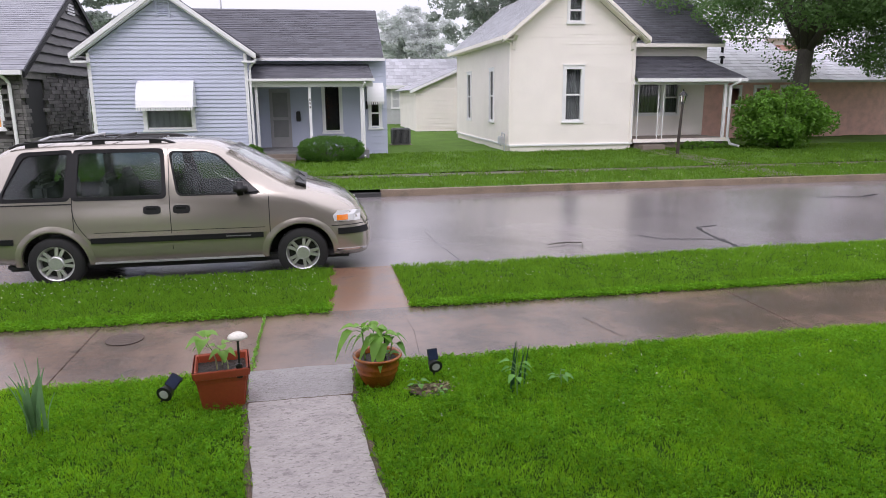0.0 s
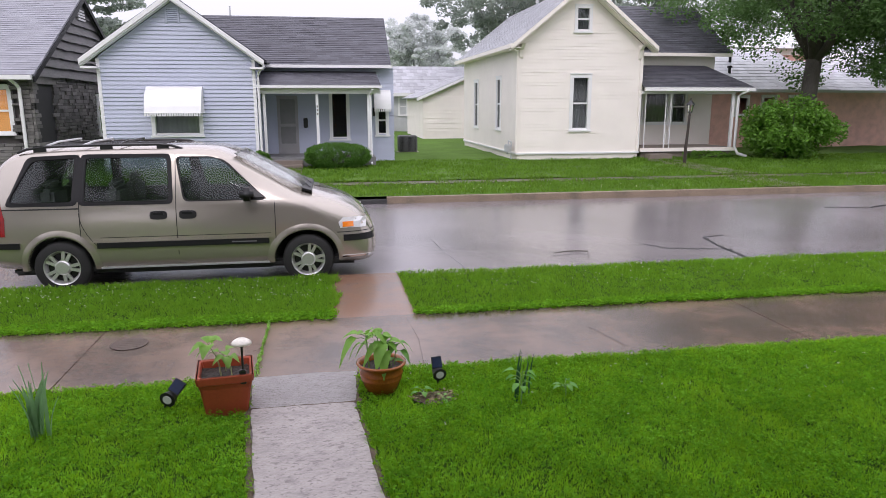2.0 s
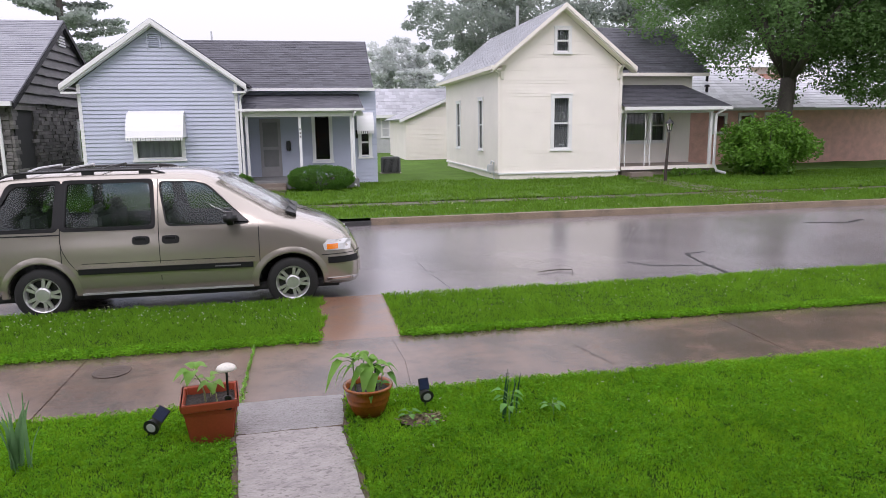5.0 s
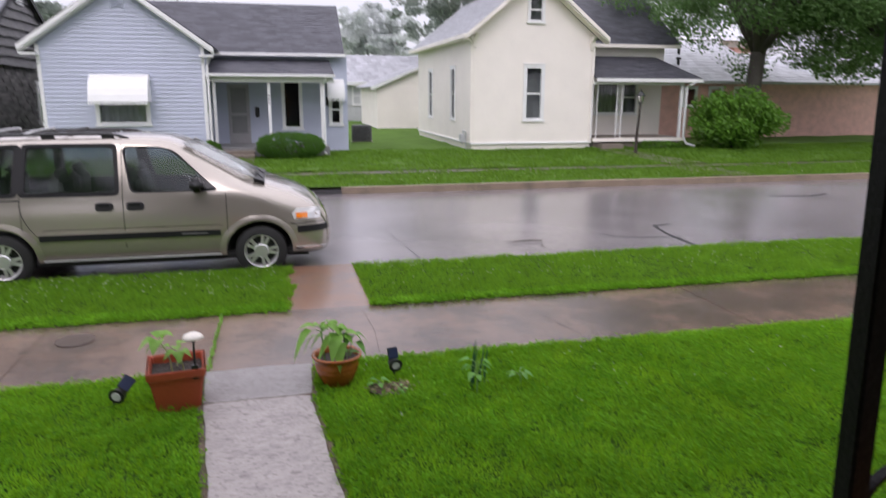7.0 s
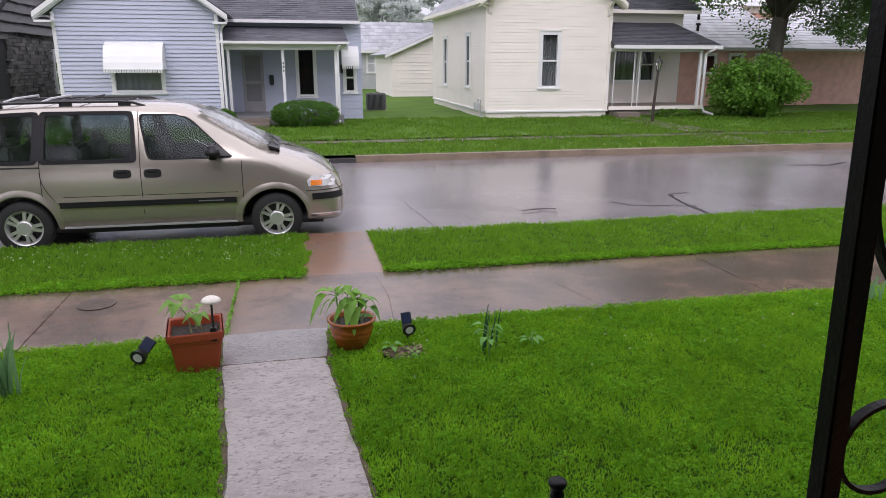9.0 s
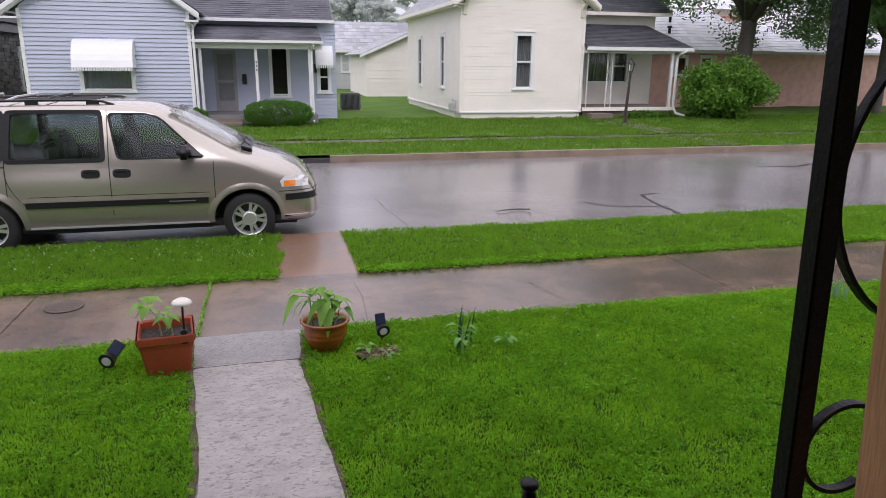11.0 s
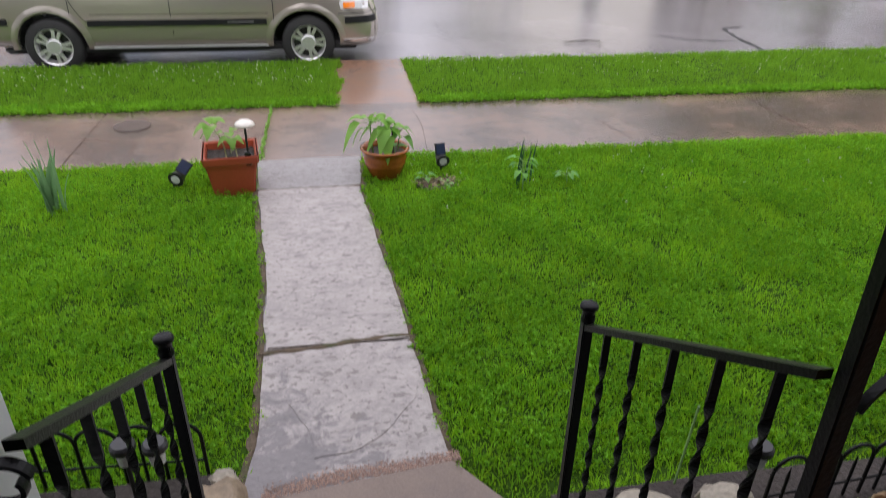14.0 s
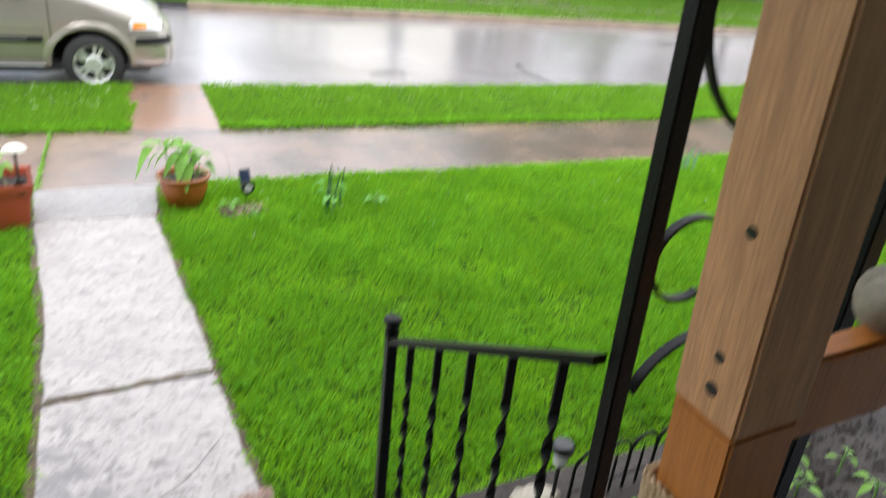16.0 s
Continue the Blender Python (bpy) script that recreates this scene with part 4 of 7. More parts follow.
part("gable_wall", lap_wall(bmesh.new(), face_x(33), lambda z: 6.0, lambda z: 11.5, 0.1, 2.6, 0.15), M_cream, garage)
part("gable", prism(bmesh.new(), [(6.0, 2.6), (11.5, 2.6), (8.8, 3.7)], face_x(33.0), 0.0, 0.1), M_cream, garage)
part("side_wall", lap_wall(bmesh.new(), face_y(6.0, -1), lambda z: 33.12, lambda z: 41, 0.1, 2.6, 0.15), M_cream, garage)
part("roof", shingle_roof(bmesh.new(), (5.6, 32.7, 2.5), (5.6, 41, 2.5), (8.8, 41, 3.85), (8.8, 32.7, 3.85), 8, seed=14), M_shingle_pale, garage)
part("barge_board", prism(bmesh.new(), [(5.6, 2.3), (8.8, 3.68), (8.8, 3.83), (5.6, 2.48)], face_x(32.66), 0, 0.05), M_white, garage)
far_house = thing("house", "grey bungalow seen through rain mist", "house")
part("wall", boxes((2, 16, 45, 52, 0, 2.9)), M_galv, far_house)
part("roof", shingle_roof(bmesh.new(), (1.5, 44.5, 2.9), (16.5, 44.5, 2.9), (16, 49, 5.1), (2, 49, 5.1), 8, seed=15), M_shingle_pale, far_house)
part("fascia", boxes((1.5, 16.5, 44.4, 44.5, 2.7, 2.95)), M_white, far_house)
window(far_house, face_x(45.0), 5.85, 6.4, 1.3, 2.6, trim=0.1)
window(far_house, face_x(45.0), 8.2, 9.0, 1.3, 2.6, trim=0.1)

# ---- parked van ----
van = thing("minivan", "champagne beige minivan parked along the wet kerb", "car", at=(0, 0.47, 0))
VAN_W = 0.915
# x, half width, underside, belt height, half width at the roof edge, top
SECTIONS = [
    (0.87, 0.5, 0.24, 0.42, 0.42, 0.5), (0.82, 0.7, 0.17, 0.46, 0.6, 0.6), (0.68, 0.82, 0.14, 0.58, 0.7, 0.76), (0.45, 0.885, 0.15, 0.7, 0.75, 0.9),
    (0.2, 0.91, 0.16, 0.8, 0.77, 0.99), (0.02, 0.915, 0.17, 0.9, 0.77, 1.05), (-0.15, 0.915, 0.17, 0.95, 0.76, 1.11), (-0.5, 0.915, 0.17, 0.97, 0.73, 1.33),
    (-0.85, 0.915, 0.17, 0.98, 0.71, 1.53), (-1.05, 0.915, 0.17, 0.98, 0.7, 1.6), (-1.6, 0.915, 0.17, 0.98, 0.69, 1.63), (-2.4, 0.915, 0.17, 0.98, 0.69, 1.625),
    (-3.1, 0.91, 0.18, 0.98, 0.68, 1.6), (-3.38, 0.9, 0.2, 0.98, 0.67, 1.54), (-3.55, 0.88, 0.22, 0.96, 0.66, 1.38), (-3.64, 0.82, 0.25, 0.9, 0.64, 1.08), (-3.7, 0.7, 0.3, 0.6, 0.6, 0.66)]


def smoothed(rows, steps=4):
    """The sections with more of them between, along smooth curves."""
    out = []
    for k in range(len(rows) - 1):
        a, b, c, d = rows[max(k - 1, 0)], rows[k], rows[k + 1], rows[min(k + 2, len(rows) - 1)]
        for i in range(steps):
            f = i / steps
            x = b[0] + (c[0] - b[0]) * f
            row = [x]
            for m in range(1, 6):
                s0 = (c[m] - a[m]) / (c[0] - a[0]) * (c[0] - b[0])
                s1 = (d[m] - b[m]) / (d[0] - b[0]) * (c[0] - b[0])
                v = b[m] * (2 * f ** 3 - 3 * f * f + 1) + s0 * (f ** 3 - 2 * f * f + f) + c[m] * (3 * f * f - 2 * f ** 3) + s1 * (f ** 3 - f * f)
                lo, hi = min(b[m], c[m]), max(b[m], c[m])
                row.append(min(max(v, lo), hi))
            out.append(tuple(row))
    return out + [rows[-1]]


SECTIONS = smoothed(SECTIONS)


def van_profile(w, zb, zl, wt, zt):
    """The van's side from sill to roof edge: widest low down, rounding in towards the windows."""
    h = zl - zb
    low = [(0.93, 0.0), (0.98, 0.13), (0.998, 0.3), (1.0, 0.5), (0.992, 0.7), (0.977, 0.86), (0.952, 1.0)]
    bulge = min(1.0, max(0.0, (0.36 - (zt - zl)) / 0.16))
    mid = (w * 0.952 + (wt - w * 0.952) * 0.5 + 0.02 * bulge, zl + (zt - 0.1 - zl) * 0.5 + 0.018 * bulge)
    return [(w * a, zb + h * f) for a, f in low] + [mid, (wt + 0.012 * bulge, zt - 0.1 + 0.018 * bulge)]


def van_half(x, z):
    """Half width of the van's side at x and height z."""
    s = sorted(SECTIONS)
    for p, q in zip(s, s[1:]):
        if p[0] <= x <= q[0]:
            f = (x - p[0]) / (q[0] - p[0])
            c = [a + (b - a) * f for a, b in zip(p, q)]
            break
    else:
        c = s[0] if x < s[0][0] else s[-1]
    prof = van_profile(*c[1:])
    for (wa, za), (wb, zb) in zip(prof, prof[1:]):
        if za <= z <= zb:
            return wa + (wb - wa) * (z - za) / max(1e-6, zb - za)
    return prof[0][0] if z < prof[0][1] else prof[-1][0]


def van_loft(bm, shrink=0.0, x_from=-9, x_to=9, floor=None):
    rings = []
    for x, w, zb, zl, wt, zt in SECTIONS:
        if not x_from <= x <= x_to:
            continue
        w, wt, zt = w - shrink, wt - shrink, zt - shrink
        zb = zb if floor is None else floor
        half = [(0, zb)] + van_profile(w, zb, zl, wt, zt) + [(wt - 0.06, zt - 0.04), (wt - 0.2, zt - 0.005), (0, zt)]
        pts = half + [(-a, b) for a, b in half[-2:0:-1]]
        rings.append([bm.verts.new((x, VAN_W + a, b)) for a, b in pts])
    for r, s in zip(rings, rings[1:]):
        for i in range(len(r)):
            bm.faces.new((r[i], r[(i + 1) % len(r)], s[(i + 1) % len(r)], s[i]))
    bm.faces.new(rings[0])
    bm.faces.new(rings[-1][::-1])
    bmesh.ops.recalc_face_normals(bm, faces=bm.faces)
    return bm


WINDOWS = [
    [(-1.48, 1.49), (-1.04, 1.485), (-0.92, 1.43), (-0.55, 1.1), (-0.44, 0.985), (-1.39, 0.985)],
    [(-2.5, 1.495), (-1.62, 1.495), (-1.59, 1.46), (-1.57, 0.99), (-2.56, 0.99), (-2.53, 1.46)],
    [(-3.12, 1.47), (-2.65, 1.495), (-2.62, 1.46), (-2.66, 0.99), (-3.36, 0.99), (-3.34, 1.08)]]


def rounded(poly, r, n=4):
    """The polygon with its corners rounded off."""
    out = []
    for k, p in enumerate(poly):
        p = Vector(p)
        a, b = Vector(poly[k - 1]) - p, Vector(poly[(k + 1) % len(poly)]) - p
        a, b = p + a.normalized() * min(r, a.length * 0.4), p + b.normalized() * min(r, b.length * 0.4)
        for i in range(n + 1):
            f = i / n
            q = a * (1 - f) ** 2 + p * 2 * f * (1 - f) + b * f * f
            out.append((q.x, q.y))
    return out


WINDOWS = [rounded(p, 0.07) for p in WINDOWS]


def cut(ob, cutters):
    """Cuts the given bmeshes out of a mesh object for good."""
    made = []
    for bm in cutters:
        bmesh.ops.recalc_face_normals(bm, faces=bm.faces)
        me = bpy.data.meshes.new("cutter")
        bm.to_mesh(me)
        bm.free()
        me.materials.append(M_van_dark)
        c = new("cutter", me)
        made.append(c)
        md = ob.modifiers.new("cut", "BOOLEAN")
        md.operation, md.object, md.solver, md.material_mode = "DIFFERENCE", c, "EXACT", "TRANSFER"
    got = bpy.data.meshes.new_from_object(ob.evaluated_get(bpy.context.evaluated_depsgraph_get()))
    ob.modifiers.clear()
    ob.data = got
    for c in made:
        bpy.data.objects.remove(c)


body = part("body", van_loft(bmesh.new()), [M_van], None)
bpy.context.view_layer.update()
cutters = [van_loft(bmesh.new(), 0.07, -3.5, -0.1, 0.4)]
for poly in WINDOWS:
    cutters.append(prism(bmesh.new(), poly, lambda u, v, dd: Vector((u, VAN_W + dd, v)), -1.2, 1.2))
cutters.append(prism(bmesh.new(), [(-0.05, 1.09), (-0.79, 1.52), (-0.55, 1.9), (0.3, 1.5)], lambda u, v, dd: Vector((u, VAN_W + dd, v)), -0.67, 0.67))
for x in (0.0, -2.85):
    for y in (0.0, 2 * VAN_W):
        cutters.append(cyl(bmesh.new(), (x, y - 0.32, 0.21), (x, y + 0.32, 0.21), 0.375, seg=40))
cut(body, cutters)
for p in body.data.polygons:
    p.use_smooth = True
body.data.set_sharp_from_angle(angle=radians(70))
body.parent = van


def on_side(u, v, out, side):
    """A place on the van's side, side 0 by the kerb, 1 by the street."""
    h = van_half(u, v) + out
    return Vector((u, VAN_W - h if side == 0 else VAN_W + h, v))


def skin(bm, rows, out, thick, side):
    """A patch that follows the van's side: rows of (x, z) points of one length."""
    a = [[bm.verts.new(on_side(u, v, out, side)) for u, v in r] for r in rows]
    b = [[bm.verts.new(on_side(u, v, out - thick, side)) for u, v in r] for r in rows]
    for g in (a, b):
        for r, s in zip(g, g[1:]):
            for i in range(len(r) - 1):
                bm.faces.new((r[i], r[i + 1], s[i + 1], s[i]))
    for r, s in ((a[0], b[0]), (a[-1], b[-1])):
        for i in range(len(r) - 1):
            bm.faces.new((r[i], r[i + 1], s[i + 1], s[i]))
    for i in (0, -1):
        for k in range(len(a) - 1):
            bm.faces.new((a[k][i], a[k + 1][i], b[k + 1][i], b[k][i]))
    return bm


def strip(bm, x0, x1, z0, z1, out, side, n=16, bow=None):
    xs = [x0 + (x1 - x0) * i / n for i in range(n + 1)]
    return skin(bm, [[(x, z0) for x in xs], [(x, z1) for x in xs]], out, out + 0.02, side)


def grow(poly, d):
    cx, cz = sum(p[0] for p in poly) / len(poly), sum(p[1] for p in poly) / len(poly)
    return [(x + d * (1 if x > cx else -1), z + d * (1 if z > cz else -1)) for x, z in poly]


for side in (0, 1):
    for k, poly in enumerate(WINDOWS):
        bm = bmesh.new()
        inn = [bm.verts.new(on_side(x, z, -0.012, side)) for x, z in poly]
        out = [bm.verts.new(on_side(x, z, -0.016, side)) for x, z in poly]
        mx, mz = sum(p[0] for p in poly) / len(poly), sum(p[1] for p in poly) / len(poly)
        for ring, off in ((inn, -0.012), (out, -0.016)):
            mid = bm.verts.new(on_side(mx, mz, off, side))
            for i in range(len(poly)):
                bm.faces.new((ring[i], ring[(i + 1) % len(poly)], mid))
        for i in range(len(poly)):
            j = (i + 1) % len(poly)
            bm.faces.new((inn[i], inn[j], out[j], out[i]))
        part("side_window", bm, M_auto_glass, van).visible_shadow = False
        bm = bmesh.new()
        wide = grow(poly, 0.045 if k else 0.016)
        a = [bm.verts.new(on_side(x, z, 0.006, side)) for x, z in wide]
        b = [bm.verts.new(on_side(x, z, 0.006, side)) for x, z in poly]
        c = [bm.verts.new(on_side(x, z, -0.03, side)) for x, z in poly]
        e = [bm.verts.new(on_side(x, z, -0.02, side)) for x, z in wide]
        for i in range(len(poly)):
            j = (i + 1) % len(poly)
            bm.faces.new((a[i], a[j], b[j], b[i]))
            bm.faces.new((b[i], b[j], c[j], c[i]))
            bm.faces.new((a[i], a[j], e[j], e[i]))
        part("window_seal", bm, M_trim, van)
    part("pillar_cover", skin(bmesh.new(), [[(-2.68, 0.99), (-2.54, 0.99)], [(-2.66, 1.25), (-2.53, 1.25)], [(-2.64, 1.5), (-2.51, 1.5)]], 0.009, 0.02, side), M_trim, van)
    part("side_moulding", strip(bmesh.new(), -2.42, -0.42, 0.43, 0.5, 0.02, side), M_trim, van, "dark rubbing strip")
    part("lettering_bar", strip(bmesh.new(), -0.86, -0.56, 0.458, 0.472, 0.022, side, 6), M_ac, van, "thin pale bar of lettering")
    part("moulding_edge", strip(bmesh.new(), -2.46, -0.38, 0.5, 0.53, 0.012, side), M_van, van)
    part("side_moulding", strip(bmesh.new(), -3.66, -3.28, 0.45, 0.52, 0.02, side), M_trim, van)
    part("bumper_insert", strip(bmesh.new(), 0.44, 0.84, 0.42, 0.5, 0.018, side), M_trim, van)
    part("bumper_line", strip(bmesh.new(), 0.36, 0.86, 0.53, 0.54, 0.004, side), M_trim, van)
    part("front_lip", strip(bmesh.new(), 0.42, 0.86, 0.2, 0.225, 0.012, side), M_chrome, van)
    for k, (a, b, z0, z1) in enumerate(((-1.5, -1.495, 0.2, 1.53), (-0.35, -0.345, 0.26, 0.99), (-2.6, -2.595, 0.56, 0.99))):
        part("door_gap", skin(bmesh.new(), [[(a, z0 + (z1 - z0) * i / 10) for i in range(11)], [(b + 0.004, z0 + (z1 - z0) * i / 10) for i in range(11)]], 0.002, 0.01, side), M_trim, van)
    part("door_gap", skin(bmesh.new(), [[(-2.6 + 0.2 * (i / 8) ** 2 + 0.004, 0.86 - 0.42 * i / 8) for i in range(9)], [(-2.6 + 0.2 * (i / 8) ** 2 - 0.005, 0.86 - 0.42 * i / 8) for i in range(9)]], 0.002, 0.01, side), M_trim, van)
    part("slider_track", strip(bmesh.new(), -3.5, -2.6, 0.905, 0.92, 0.004, side), M_trim, van)
    part("door_line", strip(bmesh.new(), -2.38, -0.4, 0.555, 0.562, 0.002, side), M_trim, van)
    part("sill", strip(bmesh.new(), -2.42, -0.42, 0.165, 0.19, 0.006, side), M_galv, van)
    for x in (-1.7, -1.36):
        pts = [(x + 0.1 * math.copysign(abs(math.cos(q)) ** 0.5, math.cos(q)), 0.815 + 0.052 * math.copysign(abs(math.sin(q)) ** 0.6, math.sin(q))) for q in [i * math.tau / 20 for i in range(20)]]
        bm = bmesh.new()
        prism(bm, pts, lambda u, v, dd: on_side(u, v, dd, side), -0.01, 0.012)
        h = part("door_handle", bm, M_black, van)
        bm = bmesh.new()
        skin(bm, [[(x - 0.06, 0.82), (x + 0.06, 0.82)], [(x - 0.06, 0.85), (x + 0.06, 0.85)]], 0.026, 0.012, side)
        part("grip", bm, M_trim, h)
    bm = bmesh.new()
    skin(bm, [[(-0.44, 1.0), (-0.62, 1.0)], [(-0.6, 1.13), (-0.64, 1.13)]], 0.02, 0.02, side)
    part("mirror_mount", bm, M_black, van)
    bm = bmesh.new()
    sgn = -1 if side == 0 else 1
    y = VAN_W + sgn * (VAN_W + 0.1)
    box(bm, -0.72, -0.56, y - 0.11, y + 0.11, 0.98, 1.14, bevel=0.045)
    part("wing_mirror", bm, M_black, van, smooth=True)
    hl = part("headlight", skin(bmesh.new(), [[(0.4 + 0.33 * i / 8, 0.59 - 0.01 * i / 8) for i in range(9)], [(0.38 + 0.36 * i / 8, 0.66) for i in range(9)], [(0.44 + 0.3 * i / 8, 0.72 - 0.015 * i / 8) for i in range(9)]], 0.014, 0.02, side), M_lamp_clear, van)
    part("indicator", skin(bmesh.new(), [[(0.43 + 0.14 * i / 4, 0.6) for i in range(5)], [(0.43 + 0.14 * i / 4, 0.665) for i in range(5)]], 0.02, 0.02, side), M_amber, hl)
    part("tail_light", skin(bmesh.new(), [[(-3.43, 0.6), (-3.55, 0.6), (-3.66, 0.6)], [(-3.42, 0.8), (-3.53, 0.8), (-3.655, 0.8)], [(-3.46, 0.99), (-3.55, 0.99), (-3.62, 0.99)]], 0.012, 0.02, side), M_red, van)
    for x in (0.0, -2.85):
        bm = bmesh.new()
        rows = []
        for r, out in ((0.37, -0.05), (0.37, 0.006), (0.375, 0.014), (0.39, 0.017), (0.412, 0.012), (0.438, 0.004), (0.46, -0.003)):
            rows.append([bm.verts.new(on_side(x + r * math.cos(q), max(0.165, 0.21 + r * math.sin(q)), out, side)) for q in [radians(-6 + 192 * i / 32) for i in range(33)]])
        for a, b in zip(rows, rows[1:]):
            for i in range(32):
                bm.faces.new((a[i], a[i + 1], b[i + 1], b[i]))
        part("arch_flare", bm, M_van, van, smooth=True)
    yr = VAN_W + sgn * 0.6
    bm = bmesh.new()
    tube(bm, [(-3.3, yr, 1.56), (-3.2, yr, 1.6), (-3.0, yr, 1.628), (-2.3, yr, 1.645), (-1.7, yr, 1.645), (-1.55, yr, 1.632), (-1.42, yr, 1.59)], 0.016, 8)
    for x in (-3.05, -2.3, -1.65):
        box(bm, x - 0.07, x + 0.07, yr - 0.012, yr + 0.012, 1.56, 1.64)
    part("roof_rail", bm, M_black, van)
for x in (-2.9, -2.5, -2.1):
    bm = bmesh.new()
    tube(bm, [(x - 0.06, VAN_W - 0.6, 1.645), (x, VAN_W - 0.4, 1.68), (x, VAN_W + 0.4, 1.68), (x - 0.06, VAN_W + 0.6, 1.645)], 0.013, 8)
    part("cross_bar", bm, M_galv if x < -2.2 else M_black, van)
bm = bmesh.new()
for k in range(4):
    tube(bm, [(-3.1, VAN_W - 0.36 + 0.24 * k, 1.61), (-1.7, VAN_W - 0.36 + 0.24 * k, 1.635)], 0.012, 6)
part("roof_strips", bm, M_black, van)
bm = bmesh.new()
rows = []
for k in range(7):
    f = k / 6
    line = []
    for m in range(13):
        s = (m - 6) / 6
        rise = 0.085 * (1 - s * s)
        line.append(bm.verts.new((-0.05 - 0.75 * f + rise * 0.5, VAN_W + 0.68 * s, 1.09 + 0.437 * f + rise * 0.45 * (1 - abs(2 * f - 1) * 0.5))))
    rows.append(line)
for p, q in zip(rows, rows[1:]):
    for m in range(12):
        bm.faces.new((p[m], p[m + 1], q[m + 1], q[m]))
bmesh.ops.solidify(bm, geom=bm.faces[:], thickness=0.005)
part("windscreen", bm, M_screen_glass, van, smooth=True).visible_shadow = False
bm = bmesh.new()
for y0 in (-0.45, 0.1):
    tube(bm, [(0.04, VAN_W + y0, 1.07), (0.0, VAN_W + y0 + 0.2, 1.085), (-0.06, VAN_W + y0 + 0.52, 1.115)], 0.008, 6)
part("wiper", bm, M_black, van)
part("cowl", prism(bmesh.new(), [(0.07, 1.02), (-0.05, 1.06), (-0.05, 1.092), (0.06, 1.052)], lambda u, v, dd: Vector((u, VAN_W + dd, v)), -0.7, 0.7), M_black, van)
bm = bmesh.new()
for k in range(5):
    box(bm, 0.76 - 0.012 * k, 0.8 - 0.012 * k, VAN_W - 0.4, VAN_W + 0.4, 0.57 + 0.03 * k, 0.585 + 0.03 * k)
part("grille", bm, M_chrome, van)
for x in (-1.55, -2.35, -3.1):
    for y in (0.25, 1.05):
        s = part("seat", boxes((x, x + 0.16, y, y + 0.5, 0.42, 1.12), bevel=0.04), M_seat, van)
        part("headrest", boxes((x + 0.02, x + 0.12, y + 0.03, y + 0.47, 1.12, 1.22), bevel=0.04), M_seat, s)
part("dashboard", boxes((-0.55, -0.2, 0.15, 1.68, 0.6, 0.98), bevel=0.05), M_van_dark, van)
bm = bmesh.new()
tube(bm, [(-0.72, 1.25 + 0.19 * math.cos(q), 0.98 + 0.17 * math.sin(q)) for q in [i * math.tau / 16 for i in range(17)]], 0.016, 6)
part("steering_wheel", bm, M_black, van)


def wheel(x, y, sgn):
    bm = bmesh.new()
    prof = [(0.2, -0.1), (0.29, -0.105), (0.315, -0.08), (0.32, -0.04), (0.32, 0.04), (0.315, 0.08), (0.29, 0.105), (0.2, 0.1)]
    lathe(bm, prof, 40)
    w = part("tyre", bm, M_rubber, None, smooth=True)
    w.matrix_basis = Matrix.Translation((x, y, 0.2)) @ pose(0, 0, 0, 90 * sgn)
    w.parent = van
    bm = bmesh.new()
    lathe(bm, [(0.205, 0.09), (0.21, 0.105), (0.2, 0.1), (0.18, 0.06), (0.17, 0.0)], 36)
    for k in range(5):
        for s in (-0.2, 0.2):
            q = k * math.tau / 5 + s
            m = Matrix.Rotation(q, 4, "Z")
            box(bm, 0.05, 0.2, -0.019, 0.019, 0.062, 0.09, m=m)
    lathe(bm, [(0.0, 0.104), (0.075, 0.102), (0.09, 0.088), (0.095, 0.05)], 20)
    r = part("rim", bm, M_rim, w)
    bm = bmesh.new()
    lathe(bm, [(0.0, 0.03), (0.2, 0.03), (0.2, 0.0)], 28)
    part("brake_disc", bm, M_black, w)
    return w


for x in (0.0, -2.85):
    wheel(x, 0.125, 1)
    wheel(x, 2 * VAN_W - 0.125, -1)


def long_body(x):
    """The long version of the van: all behind the cowl stands 7 cm further back."""
    return x - 0.07 * min(1.0, max(0.0, (0.1 - x) / 0.6))


for ob in list(scene.objects):
    top = ob
    while top.parent:
        top = top.parent
    if top is van and ob.type == "MESH":
        if ob.matrix_basis.translation.length < 0.01 and ob.parent in (van, None) or ob.name.split(".")[0] in ("indicator", "grip", "headrest"):
            for v in ob.data.vertices:
                v.co.x = long_body(v.co.x)
        elif ob.parent is van:
            ob.matrix_basis = Matrix.Translation((long_body(ob.matrix_basis.translation.x) - ob.matrix_basis.translation.x, 0, 0)) @ ob.matrix_basis
part("underbody", boxes((-3.5, 0.6, 0.12, 1.71, 0.1, 0.2), (-2.4, -0.45, 0.25, 1.6, 0.06, 0.12), bevel=0.03), M_van_dark, van)


